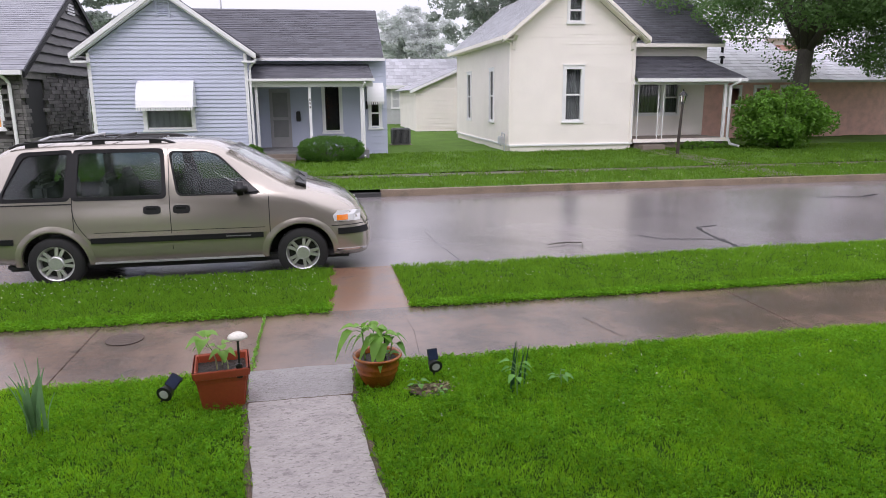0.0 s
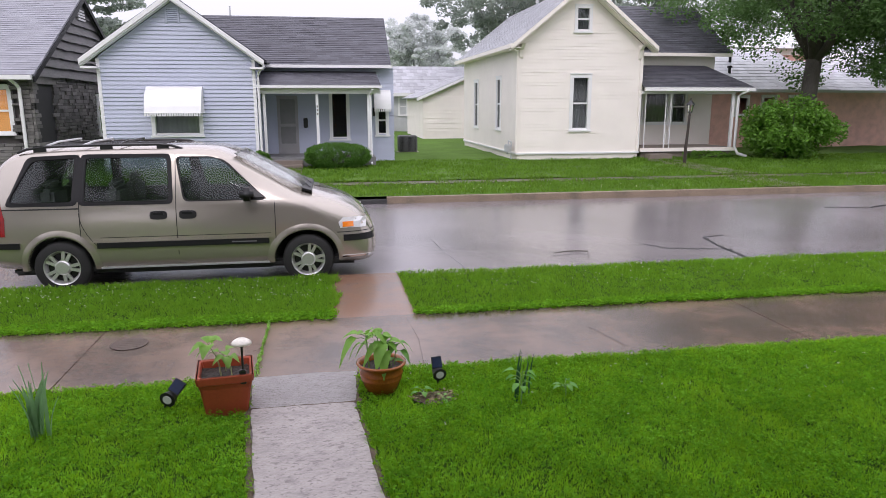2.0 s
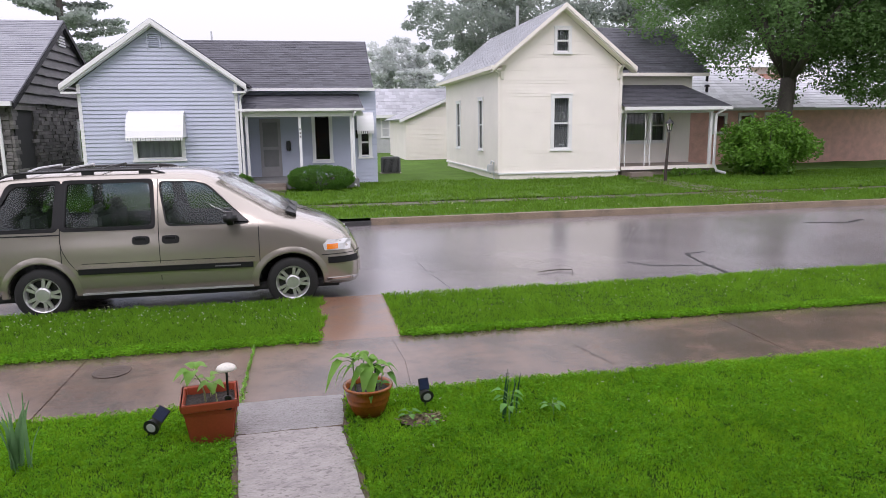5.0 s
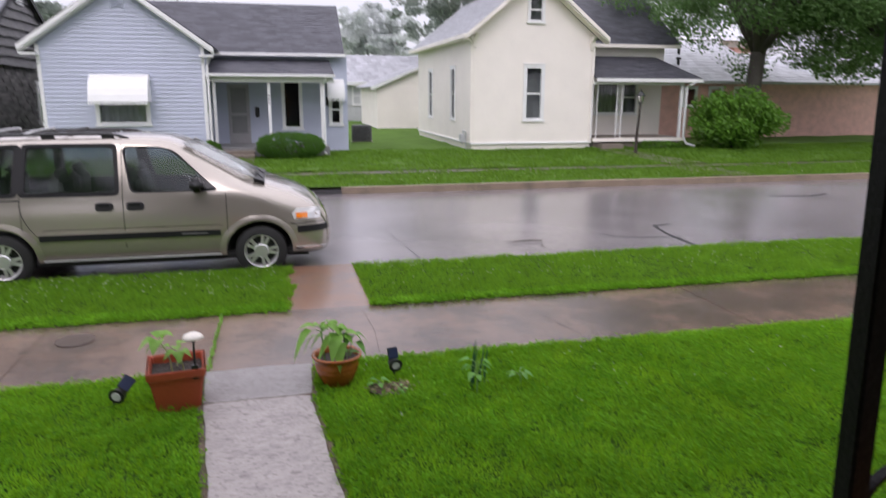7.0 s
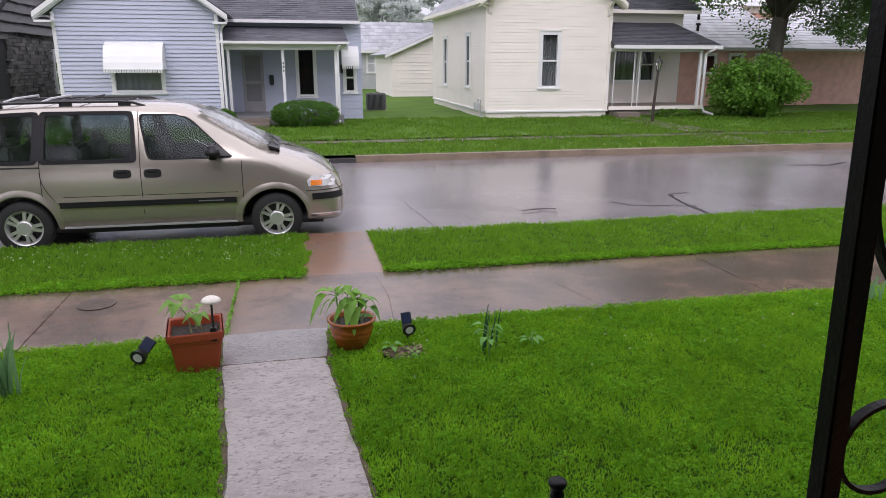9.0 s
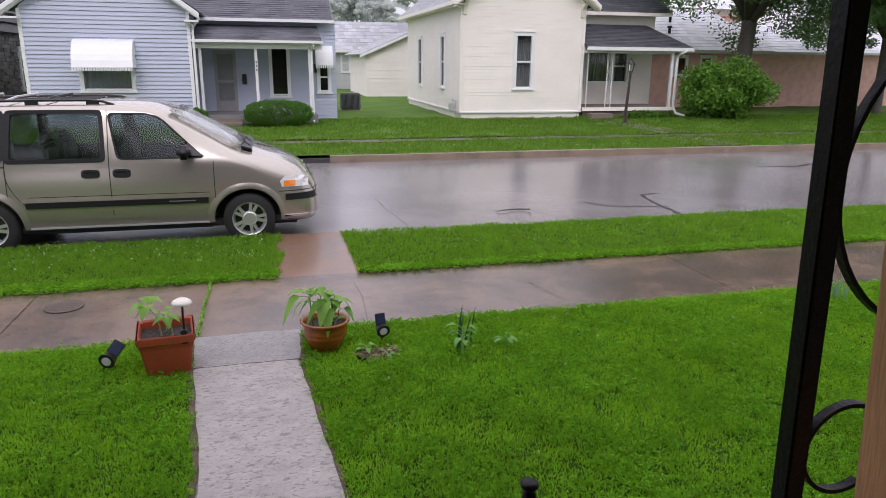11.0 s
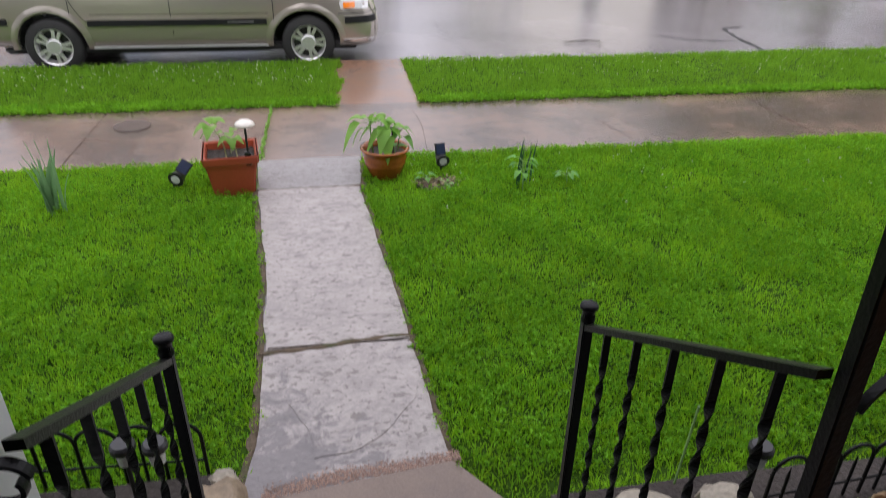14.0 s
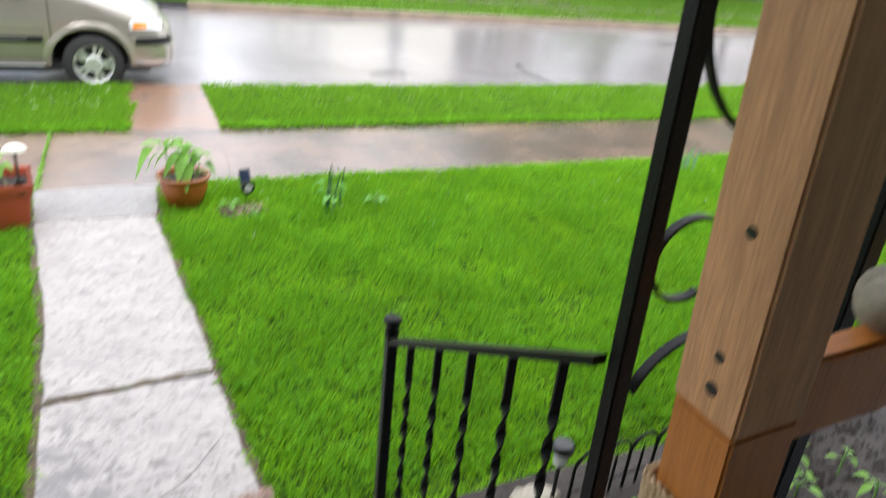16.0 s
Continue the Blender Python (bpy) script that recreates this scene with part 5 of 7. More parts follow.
# ---- leaves ----
def leaf_mesh(name, centres, radii, per, size, mat, seed, parent=None, flat=0.6, shell=0.5, droop=0.3):
    """Many small folded leaves scattered in clumps, as one mesh."""
    rng = np.random.default_rng(seed)
    c = np.repeat(np.asarray(centres, float), per, 0)
    r = np.repeat(np.asarray(radii, float), per, 0)
    n = len(c)
    d = rng.normal(size=(n, 3))
    d /= np.linalg.norm(d, axis=1)[:, None]
    p = c + d * r * (shell + (1 - shell) * rng.uniform(0, 1, n) ** 0.5)[:, None]
    a = rng.normal(size=(n, 3))
    a[:, 2] = a[:, 2] * flat - droop
    a /= np.linalg.norm(a, axis=1)[:, None]
    b = np.cross(a, rng.normal(size=(n, 3)) + d)
    b /= np.linalg.norm(b, axis=1)[:, None]
    k = np.cross(a, b)
    s = (size * rng.uniform(0.6, 1.3, n))[:, None]
    v = np.stack([p - a * s * 0.5, p + b * s * 0.3 + k * s * 0.08, p + a * s * 0.6, p - b * s * 0.3 + k * s * 0.08], 1).reshape(-1, 3)
    me = bpy.data.meshes.new(name)
    me.vertices.add(4 * n)
    me.vertices.foreach_set("co", v.ravel())
    base = np.arange(n)[:, None] * 4
    me.loops.add(6 * n)
    me.loops.foreach_set("vertex_index", np.concatenate([base + np.array([0, 1, 2]), base + np.array([0, 2, 3])], 1).ravel())
    me.polygons.add(2 * n)
    me.polygons.foreach_set("loop_start", np.arange(2 * n) * 3)
    me.update(calc_edges=True)
    me.materials.append(mat)
    ob = new(name, me)
    if parent:
        ob.parent = parent
    return ob


def tree(label, x, y, trunk_r, fork, height, spread, clumps, per, leaf, mat, seed, low=0.35, z0=0.08, lean=0.0, bark=None):
    """A tapered trunk, forking limbs, and a crown of leaf clumps with gaps."""
    rnd = random.Random(seed)
    t = thing("tree", label, "tree", (x, y, z0))
    bm = bmesh.new()
    top = Vector((lean, 0, fork))
    tube(bm, [(0, 0, -0.3), (0, 0, 0), (lean * 0.4, 0, fork * 0.5), top], [trunk_r * 1.5, trunk_r * 1.15, trunk_r, trunk_r * 0.95], 14)
    tips = []
    for k in range(9):
        q = k * math.tau / 9 + rnd.uniform(-0.3, 0.3)
        reach, rise = spread * rnd.uniform(0.5, 0.95), (height - fork) * rnd.uniform(0.25, 0.9)
        end = top + Vector((math.cos(q) * reach, math.sin(q) * reach, rise))
        mid = top.lerp(end, 0.5) + Vector((0, 0, rise * 0.15))
        tube(bm, [top - Vector((0, 0, 0.15)), top.lerp(mid, 0.5), mid, end], [trunk_r * 0.55, trunk_r * 0.42, trunk_r * 0.28, trunk_r * 0.08], 8)
        tips += [mid, end]
        for _ in range(3):
            s = mid.lerp(end, rnd.uniform(-0.3, 0.8))
            e = s + Vector((rnd.uniform(-1, 1), rnd.uniform(-1, 1), rnd.uniform(-0.5, 0.7))) * spread * 0.35
            tube(bm, [s, s.lerp(e, 0.5) + Vector((0, 0, 0.1)), e], [trunk_r * 0.18, trunk_r * 0.12, trunk_r * 0.04], 6)
            tips.append(e)
    part("trunk", bm, bark or M_bark, t, smooth=True)
    cs, rs = [], []
    for _ in range(clumps):
        if rnd.random() < 0.45:
            c = rnd.choice(tips) + Vector((rnd.gauss(0, 0.5), rnd.gauss(0, 0.5), rnd.gauss(0, 0.4)))
        else:
            q, u = rnd.uniform(0, math.tau), rnd.uniform(low, 1)
            rr = spread * math.sqrt(max(0.05, 1 - (2 * (u - low) / (1 - low) - 0.85) ** 2 * 0.8)) * rnd.uniform(0.45, 1.05)
            c = Vector((lean + math.cos(q) * rr, math.sin(q) * rr, u * height))
        cs.append(c)
        w = spread * rnd.uniform(0.09, 0.2)
        rs.append((w, w, w * 0.6))
    leaf_mesh("crown", cs, rs, per, leaf, mat, seed, t, shell=0.2)
    return t


tree("large leafy maple with dark trunk in the far yard", 20.0, 18.2, 0.32, 3.8, 12.2, 6.6, 420, 330, 0.135, M_leaf_tree, 21, low=0.37, lean=0.2)
tree("leafy tree at the corner of the brick house", 26.2, 17.0, 0.2, 3.2, 11, 5.8, 400, 300, 0.135, M_leaf_tree, 22, low=0.27)
# mist on the next four trees is only their leaf and bark colour
tree("tall tree behind the cream house, mist in its colours", 13.2, 42, 0.3, 5, 15, 5.5, 150, 110, 0.3, M_leaf_haze, 23, low=0.4, bark=M_bark_far)
tree("tall tree behind the cream house, mist in its colours", 24.5, 44, 0.3, 5, 17, 8.0, 190, 110, 0.34, M_leaf_haze, 24, low=0.4, bark=M_bark_far)
tree("round far tree with rain haze in its colours", 10.9, 72, 0.3, 4, 11.6, 4.6, 260, 120, 0.28, M_leaf_far, 25, low=0.3, bark=M_bark_far)
tree("far tree with rain haze in its colours", 19.5, 78, 0.3, 4, 13, 4.5, 160, 110, 0.28, M_leaf_far, 26, low=0.3, bark=M_bark_far)
bm = bmesh.new()
conifer = thing("conifer", "tall conifer with drooping boughs behind the roofs", "tree", (-12.3, 33, 0))
tube(bm, [(0, 0, -0.3), (0, 0, 6), (0, 0, 14)], [0.3, 0.22, 0.05], 10)
cs, rs = [], []
rc = random.Random(31)
for k in range(46):
    z = 4 + k * 0.21
    q, reach = rc.uniform(0, math.tau), (14.5 - z) * 0.36 + rc.uniform(-0.4, 0.5)
    end = Vector((math.cos(q) * reach, math.sin(q) * reach, z + 0.25 * reach - 0.3))
    tube(bm, [(0, 0, z), end.lerp(Vector((0, 0, z)), 0.5), end], [0.06, 0.04, 0.015], 5)
    for f in (0.4, 0.6, 0.8, 1.0):
        cs.append(Vector((0, 0, z)).lerp(end, f) - Vector((0, 0, 0.1)))
        rs.append((0.55, 0.55, 0.22))
part("trunk", bm, M_bark, conifer)
# the boughs' mist is in the grey leaf colour
leaf_mesh("foliage", cs, rs, 80, 0.26, M_leaf_haze, 31, conifer, shell=0.1)


def bush(label, x, y, rx, ry, h, n, leaf, mat, seed, lumpy=0.2, z0=0.08, square=1.0, tight=False):
    """A shrub: woody stems inside, leaves in clumps over a lumpy outline."""
    rnd = random.Random(seed)
    t = thing("bush", label, "bush", (x, y, z0))
    bm = bmesh.new()
    for k in range(9):
        q = k * math.tau / 9
        tube(bm, [(0.1 * math.cos(q), 0.1 * math.sin(q), -0.05), (rx * 0.3 * math.cos(q), ry * 0.3 * math.sin(q), h * 0.4), (rx * 0.65 * math.cos(q), ry * 0.65 * math.sin(q), h * 0.75)], [0.03, 0.02, 0.008], 6)
    part("stems", bm, M_bark, t)
    cs, rs = [], []
    for _ in range(n):
        d = Vector((rnd.gauss(0, 1), rnd.gauss(0, 1), rnd.gauss(0, 1))).normalized()
        k = rnd.uniform(0.86, 0.93) if tight else rnd.uniform(0.5, 0.92)
        k *= (1 + lumpy * noise.noise(d * 2 + Vector((seed, 0, 0))))
        d = Vector([math.copysign(abs(a) ** square, a) for a in d])
        cs.append((d.x * rx * k, d.y * ry * k, max(0.06, h * 0.5 + d.z * h * 0.5 * k)))
        w = min(rx, h) * (rnd.uniform(0.08, 0.11) if tight else rnd.uniform(0.14, 0.24))
        rs.append((w, w, w))
    leaf_mesh("foliage", cs, rs, 70, leaf, mat, seed, t, shell=0.3)
    return t


bush("big round bright green shrub on the far lawn", 17.45, 15.4, 1.85, 1.6, 2.25, 200, 0.14, M_leaf_bush, 41, 0.35)
bush("clipped low green hedge beside the porch steps", 0.62, 14.55, 1.12, 0.62, 0.82, 640, 0.034, M_leaf_hedge, 42, 0.02, square=0.85, tight=True)
bush("small clipped hedge by the blue house wall", -2.0, 14.4, 0.55, 0.5, 0.6, 200, 0.045, M_leaf_hedge, 43, 0.03, square=0.85, tight=True)
bush("low ground cover along the cream porch", 14.3, 15.9, 1.3, 0.3, 0.3, 60, 0.1, M_leaf_bush, 44, 0.3)

# ---- things across the street ----
lamp = thing("lamp_post", "old brown metal lamp post on the far lawn", "lamp post", (12.33, 13.75, 0.09))
part("pole", tube(bmesh.new(), [(0, 0, -0.1), (0.0, 0, 0.5), (0.04, 0, 1.2), (0.07, 0, 1.72)], [0.06, 0.052, 0.045, 0.04], 10), M_lamp_post, lamp)
bm = bmesh.new()
for k in range(6):
    q = k * math.tau / 6
    tube(bm, [(0.07 + 0.06 * math.cos(q), 0.06 * math.sin(q), 1.74), (0.07 + 0.12 * math.cos(q), 0.12 * math.sin(q), 2.0)], 0.008, 5)
lathe(bm, [(0.0, 1.72), (0.08, 1.73), (0.07, 1.76)], 12, (0.07, 0, 0))
lathe(bm, [(0.15, 1.99), (0.13, 2.03), (0.05, 2.12), (0.015, 2.14), (0.015, 2.2), (0.0, 2.21)], 12, (0.07, 0, 0))
lantern = part("lantern", bm, M_black, lamp)
part("lantern_glass", lathe(bmesh.new(), [(0.055, 1.75), (0.11, 1.99)], 12, (0.07, 0, 0)), M_glass, lantern)
unit = thing("air_conditioner", "dark grey outdoor air conditioner on the grass", "air conditioner", (3.75, 21.9, 0.08))
part("case", boxes((-0.4, 0.4, -0.35, 0.35, 0.03, 0.72), bevel=0.04), M_ac, unit)
each("fin", [(-0.36 + 0.05 * k, -0.34 + 0.05 * k, -0.37, -0.345, 0.08, 0.66) for k in range(14)], M_trim, unit)
part("pad", boxes((-0.45, 0.45, -0.4, 0.4, -0.02, 0.03)), M_kerb, unit)


def ribbon(name, pts, w, z, mat, label, category, seed=1, thick=0.004, kind=""):
    """A thin uneven band lying on a surface."""
    rnd = random.Random(seed)
    fine = []
    for p, q in zip(pts, pts[1:]):
        for i in range(6):
            fine.append(Vector(p).lerp(Vector(q), i / 6))
    fine.append(Vector(pts[-1]))
    bm = bmesh.new()
    rows = []
    for i, p in enumerate(fine):
        t = (fine[min(i + 1, len(fine) - 1)] - fine[max(i - 1, 0)]).normalized()
        nrm = Vector((-t.y, t.x))
        ww = w * rnd.uniform(0.5, 1.3)
        o = nrm * rnd.uniform(-0.4, 0.4) * w
        rows.append([bm.verts.new((*(p + o + nrm * ww), z)), bm.verts.new((*(p + o), z + thick)), bm.verts.new((*(p + o - nrm * ww), z))])
    for a, b in zip(rows, rows[1:]):
        for k in range(2):
            bm.faces.new((a[k], a[k + 1], b[k + 1], b[k]))
    return tagged(part(name, bm, mat), label, category, kind=kind)


TAR = dict(mat=M_tar, label="black tar seal over a crack in the street", category="road repair", kind="structure")
ribbon("tar_seal", [(5.31, 2.11), (5.55, 1.72), (6.11, 1.6), (6.5, 1.5)], 0.035, STREET + 0.002, seed=1, **TAR)
ribbon("tar_seal", [(7.0, 2.6), (6.6, 2.5), (6.5, 2.1), (6.4, 1.5), (6.38, 0.8)], 0.035, STREET + 0.002, seed=2, **TAR)
ribbon("tar_seal", [(1.95, 3.2), (2.0, 2.2), (2.12, 1.0)], 0.006, STREET + 0.002, seed=3, **{**TAR, "mat": M_dark_kerb})
ribbon("tar_seal", [(11.0, 5.2), (12.0, 5.0), (12.6, 5.3)], 0.05, STREET + 0.002, seed=4, **TAR)
twig = thing("fallen_twig", "dark wet fallen twig on the street", "twig", (0, 0, STREET))
part("branch", tube(bmesh.new(), [(3.62, 1.62, 0.02), (3.8, 1.66, 0.03), (4.0, 1.72, 0.02), (4.17, 1.62, 0.03), (4.07, 1.34, 0.02)], [0.008, 0.011, 0.012, 0.01, 0.005], 6), M_bark, twig)
ribbon("pavement_crack", [(2.72, -2.1), (2.76, -2.3), (2.78, -2.42), (2.86, -2.72)], 0.004, 0.005, M_mortar, "dark crack across the sidewalk", "crack", 5, 0.002, "structure")
ribbon("pavement_crack", [(1.0, -1.5), (1.04, -2.2), (1.0, -2.85)], 0.0012, 0.005, M_path_dark, "fine crack across the sidewalk", "crack", 6, 0.002, "structure")
cover = thing("utility_cover", "worn round iron cover set in the sidewalk", "manhole cover", (-1.56, -1.9, 0.006))
bm = bmesh.new()
lathe(bm, [(0.0, 0.0), (0.14, 0.0), (0.15, 0.001), (0.16, 0.0)], 28)
for k in range(4):
    box(bm, -0.1, 0.1, -0.09 + 0.05 * k, -0.075 + 0.05 * k, 0, 0.0015)
part("lid", bm, M_cover, cover)

# ---- front path and steps ----
path = tagged(new("path"), "weathered pale concrete front path in worn slabs", "path", kind="structure")


def flag(ya, yb, top, mat, seed, cuts=10, name="slab", inset=0.0):
    """One worn slab of the path, with wavering sides and a rough top edge."""
    rnd = random.Random(seed)
    left = [(float(path_left(y)) + inset + rnd.uniform(-0.008, 0.008), y) for y in np.linspace(ya, yb, cuts)]
    right = [(float(path_right(y)) - inset * 0.6 + rnd.uniform(-0.01, 0.006), y) for y in np.linspace(yb, ya, cuts)]
    back = [(left[-1][0] + (right[0][0] - left[-1][0]) * f, yb + rnd.uniform(-0.012, 0.012)) for f in (0.2, 0.4, 0.6, 0.8)]
    front = [(right[-1][0] + (left[0][0] - right[-1][0]) * f, ya + rnd.uniform(-0.012, 0.012)) for f in (0.2, 0.4, 0.6, 0.8)]
    bm = prism(bmesh.new(), left + back + right + front, lambda u, v, dd: Vector((u, v, dd)), -0.08, top)
    es = [e for e in bm.edges if all(abs(v.co.z - top) < 1e-5 for v in e.verts)]
    bmesh.ops.bevel(bm, geom=es, offset=0.01, segments=2, affect="EDGES")
    return part(name, bm, mat, path)


flag(-6.43, -2.93, 0.012, M_path_dark, 4, 24, "path_bed")
flag(-3.52, -2.93, 0.022, M_path_rough, 1, inset=0.01)
flag(-5.46, -3.535, 0.026, M_path, 2, 20, inset=0.02)
flag(-6.42, -5.475, 0.024, M_path_near, 3, inset=0.02)


def topping(name, pts, top, seed):
    """A worn pale skim of concrete with a flaked, ragged rim."""
    rnd = random.Random(seed)
    rim = []
    for p, q in zip(pts, pts[1:] + pts[:1]):
        n = max(2, int((Vector(q) - Vector(p)).length / 0.03))
        for k in range(n):
            f = Vector(p).lerp(Vector(q), k / n)
            w = noise.noise_vector(Vector((f.x * 7, f.y * 7, seed)))
            rim.append((f.x + w.x * 0.022 + rnd.gauss(0, 0.002), f.y + w.y * 0.022 + rnd.gauss(0, 0.002)))
    bm = prism(bmesh.new(), rim, lambda u, v, dd: Vector((u, v, dd)), 0.0, top)
    return part(name, bm, M_path_near, path)


topping("worn_skim", [(0.09, -6.2), (0.06, -6.02), (-0.03, -5.86), (-0.05, -5.55), (0.25, -5.5), (0.54, -5.47), (0.57, -5.72), (0.52, -5.93), (0.4, -6.08), (0.25, -6.19)], 0.027, 6)
landing = slab("landing", [], M_landing, "smooth brown wet concrete landing before the steps", 0.03, -0.1, "path")
bm = bmesh.new()
prism(bm, [(-0.2, -6.4), (0.63, -6.29), (0.93, -6.7), (0.97, -6.9), (-0.3, -6.9), (-0.28, -6.66)], lambda u, v, dd: Vector((u, v, dd)), -0.1, 0.03)
bmesh.ops.bevel(bm, geom=[e for e in bm.edges if all(abs(v.co.z - 0.03) < 1e-5 for v in e.verts)], offset=0.008, segments=2, affect="EDGES")
bm.to_mesh(landing.data)
bm.free()
# brown dirt in the joints and along the path's sides
DIRT = dict(mat=M_dug, label="brown dirt washed along the path edge", category="dirt", kind="structure")
ribbon("dirt_line", [(-0.17, -5.5), (0.1, -5.475), (0.36, -5.44), (0.55, -5.43)], 0.016, 0.0262, seed=21, **DIRT)
ribbon("dirt_line", [(-0.34, -3.535), (0.0, -3.53), (0.42, -3.525)], 0.01, 0.0235, seed=22, **DIRT)
for edge, sd in ((path_left, 23), (path_right, 24)):
    ribbon("dirt_line", [(float(edge(y)), y) for y in np.linspace(-6.35, -3.0, 16)], 0.022, 0.014, seed=sd, thick=0.006, **DIRT)
# loose reddish grit washed into the joint
rg = random.Random(3)
verts, faces = [], []
for _ in range(2600):
    x = rg.uniform(-0.1, 0.66)
    y = -6.352 + 0.13 * x + 0.012 * math.sin(x * 9) + rg.gauss(0, 0.02)
    s = rg.uniform(0.002, 0.007)
    b0 = len(verts)
    for dx, dy, dz in ((1, 0, 0), (-0.5, 0.87, 0), (-0.5, -0.87, 0), (0, 0, 1)):
        verts.append((x + s * dx * rg.uniform(0.7, 1.3), y + s * dy, 0.026 + s * dz * 0.35))
    faces += [(b0, b0 + 1, b0 + 3), (b0 + 1, b0 + 2, b0 + 3), (b0 + 2, b0, b0 + 3)]
tagged(raw("grit", verts, faces, M_gravel), "reddish grit washed into the path joint", "gravel", kind="stuff")
part("joint_fill", boxes((-0.19, 0.64, -6.42, -6.3, -0.05, 0.022)), M_gravel, path)
steps = tagged(new("porch_steps"), "grey painted concrete porch steps, wet", "steps", kind="structure")
part("step", boxes((-0.27, 0.93, -7.12, -6.82, -0.1, 0.18), bevel=0.012), M_step, steps)
part("step", boxes((-0.27, 0.97, -7.42, -7.12, -0.1, 0.37), bevel=0.012), M_step, steps)
porch = slab("porch_floor", [(-3.2, 4.5, -9.4, -7.42)], M_step, "grey painted concrete porch floor", 0.55, -0.1, "porch")
# unseen wall and ceiling, added to shade the porch
wall_house = tagged(part("wall_house", lap_wall(bmesh.new(), lambda u, v, dd: Vector((u, -9.4 - dd, v)), lambda z: -3.2, lambda z: 4.5, 0.55, 2.72, 0.15), M_porch_wall), "unseen dark grey clapboard wall added behind the porch", "wall", kind="structure")
ceiling = tagged(part("ceiling", boxes((-3.3, 4.6, -9.5, -6.95, 2.72, 2.9)), M_porch_wall), "unseen dark grey porch ceiling added to block sky light", "ceiling", kind="structure")

# the near side of the street, behind the camera and unseen: the porch's own house, its neighbours and their trees,
# added to dim sky reflections
own = thing("house", "unseen dark grey house added behind the porch", "house")
part("wall", boxes((-3.2, 4.5, -18, -9.55, 0, 3.1)), M_porch_wall, own)
part("gable", prism(bmesh.new(), [(-3.6, 3.1), (4.9, 3.1), (0.65, 5.8)], lambda u, v, dd: Vector((u, dd, v)), -18, -7.0), M_shingle, own)
for hx in (-14, 16):
    n_house = thing("house", "unseen grey house added on the near side against sky light", "house")
    part("wall", boxes((hx - 4, hx + 4, -18, -9.5, 0, 3.2)), M_galv, n_house)
    part("gable", prism(bmesh.new(), [(hx - 4.5, 3.2), (hx + 4.5, 3.2), (hx, 6.2)], lambda u, v, dd: Vector((u, dd, v)), -18.4, -9), M_shingle, n_house)
for k, (tx, ty) in enumerate(((-24, -16), (-8.3, -16), (9.5, -17), (25, -15), (-16, -27), (2, -26), (17, -28))):
    tree("unseen leafy tree added on the near side against sky light", tx, ty, 0.3, 3.5, 13, 5.0, 90, 90, 0.4, M_leaf_tree, 140 + k, low=0.25, z0=-0.2)

# ---- flower beds ----
for x0, x1, y1 in ((-3.0, -0.2, -6.27), (0.95, 4.2, -6.54)):
    grid_sheet("flower_bed", x0, x1, -7.42, y1, 0.06, 0.035, 0.05, M_soil, "dark wet soil of a front flower bed", "flower bed")


# loose clods on the soil
verts, faces = [], []
for _ in range(3500):
    x = rg.choice((rg.uniform(-2.2, -0.35), rg.uniform(1.05, 3.6)))
    y = rg.uniform(-7.4, -6.55)
    s = rg.uniform(0.005, 0.02)
    b0 = len(verts)
    for dx, dy, dz in ((1, 0, 0), (-0.5, 0.87, 0), (-0.5, -0.87, 0), (0.1, 0.1, 1)):
        verts.append((x + s * dx * rg.uniform(0.7, 1.3), y + s * dy * rg.uniform(0.7, 1.3), 0.035 + s * dz * 0.9))
    faces += [(b0, b0 + 1, b0 + 3), (b0 + 1, b0 + 2, b0 + 3), (b0 + 2, b0, b0 + 3)]
tagged(raw("soil_clods", verts, faces, M_soil), "loose dark wet clods in the flower beds", "soil", kind="stuff")


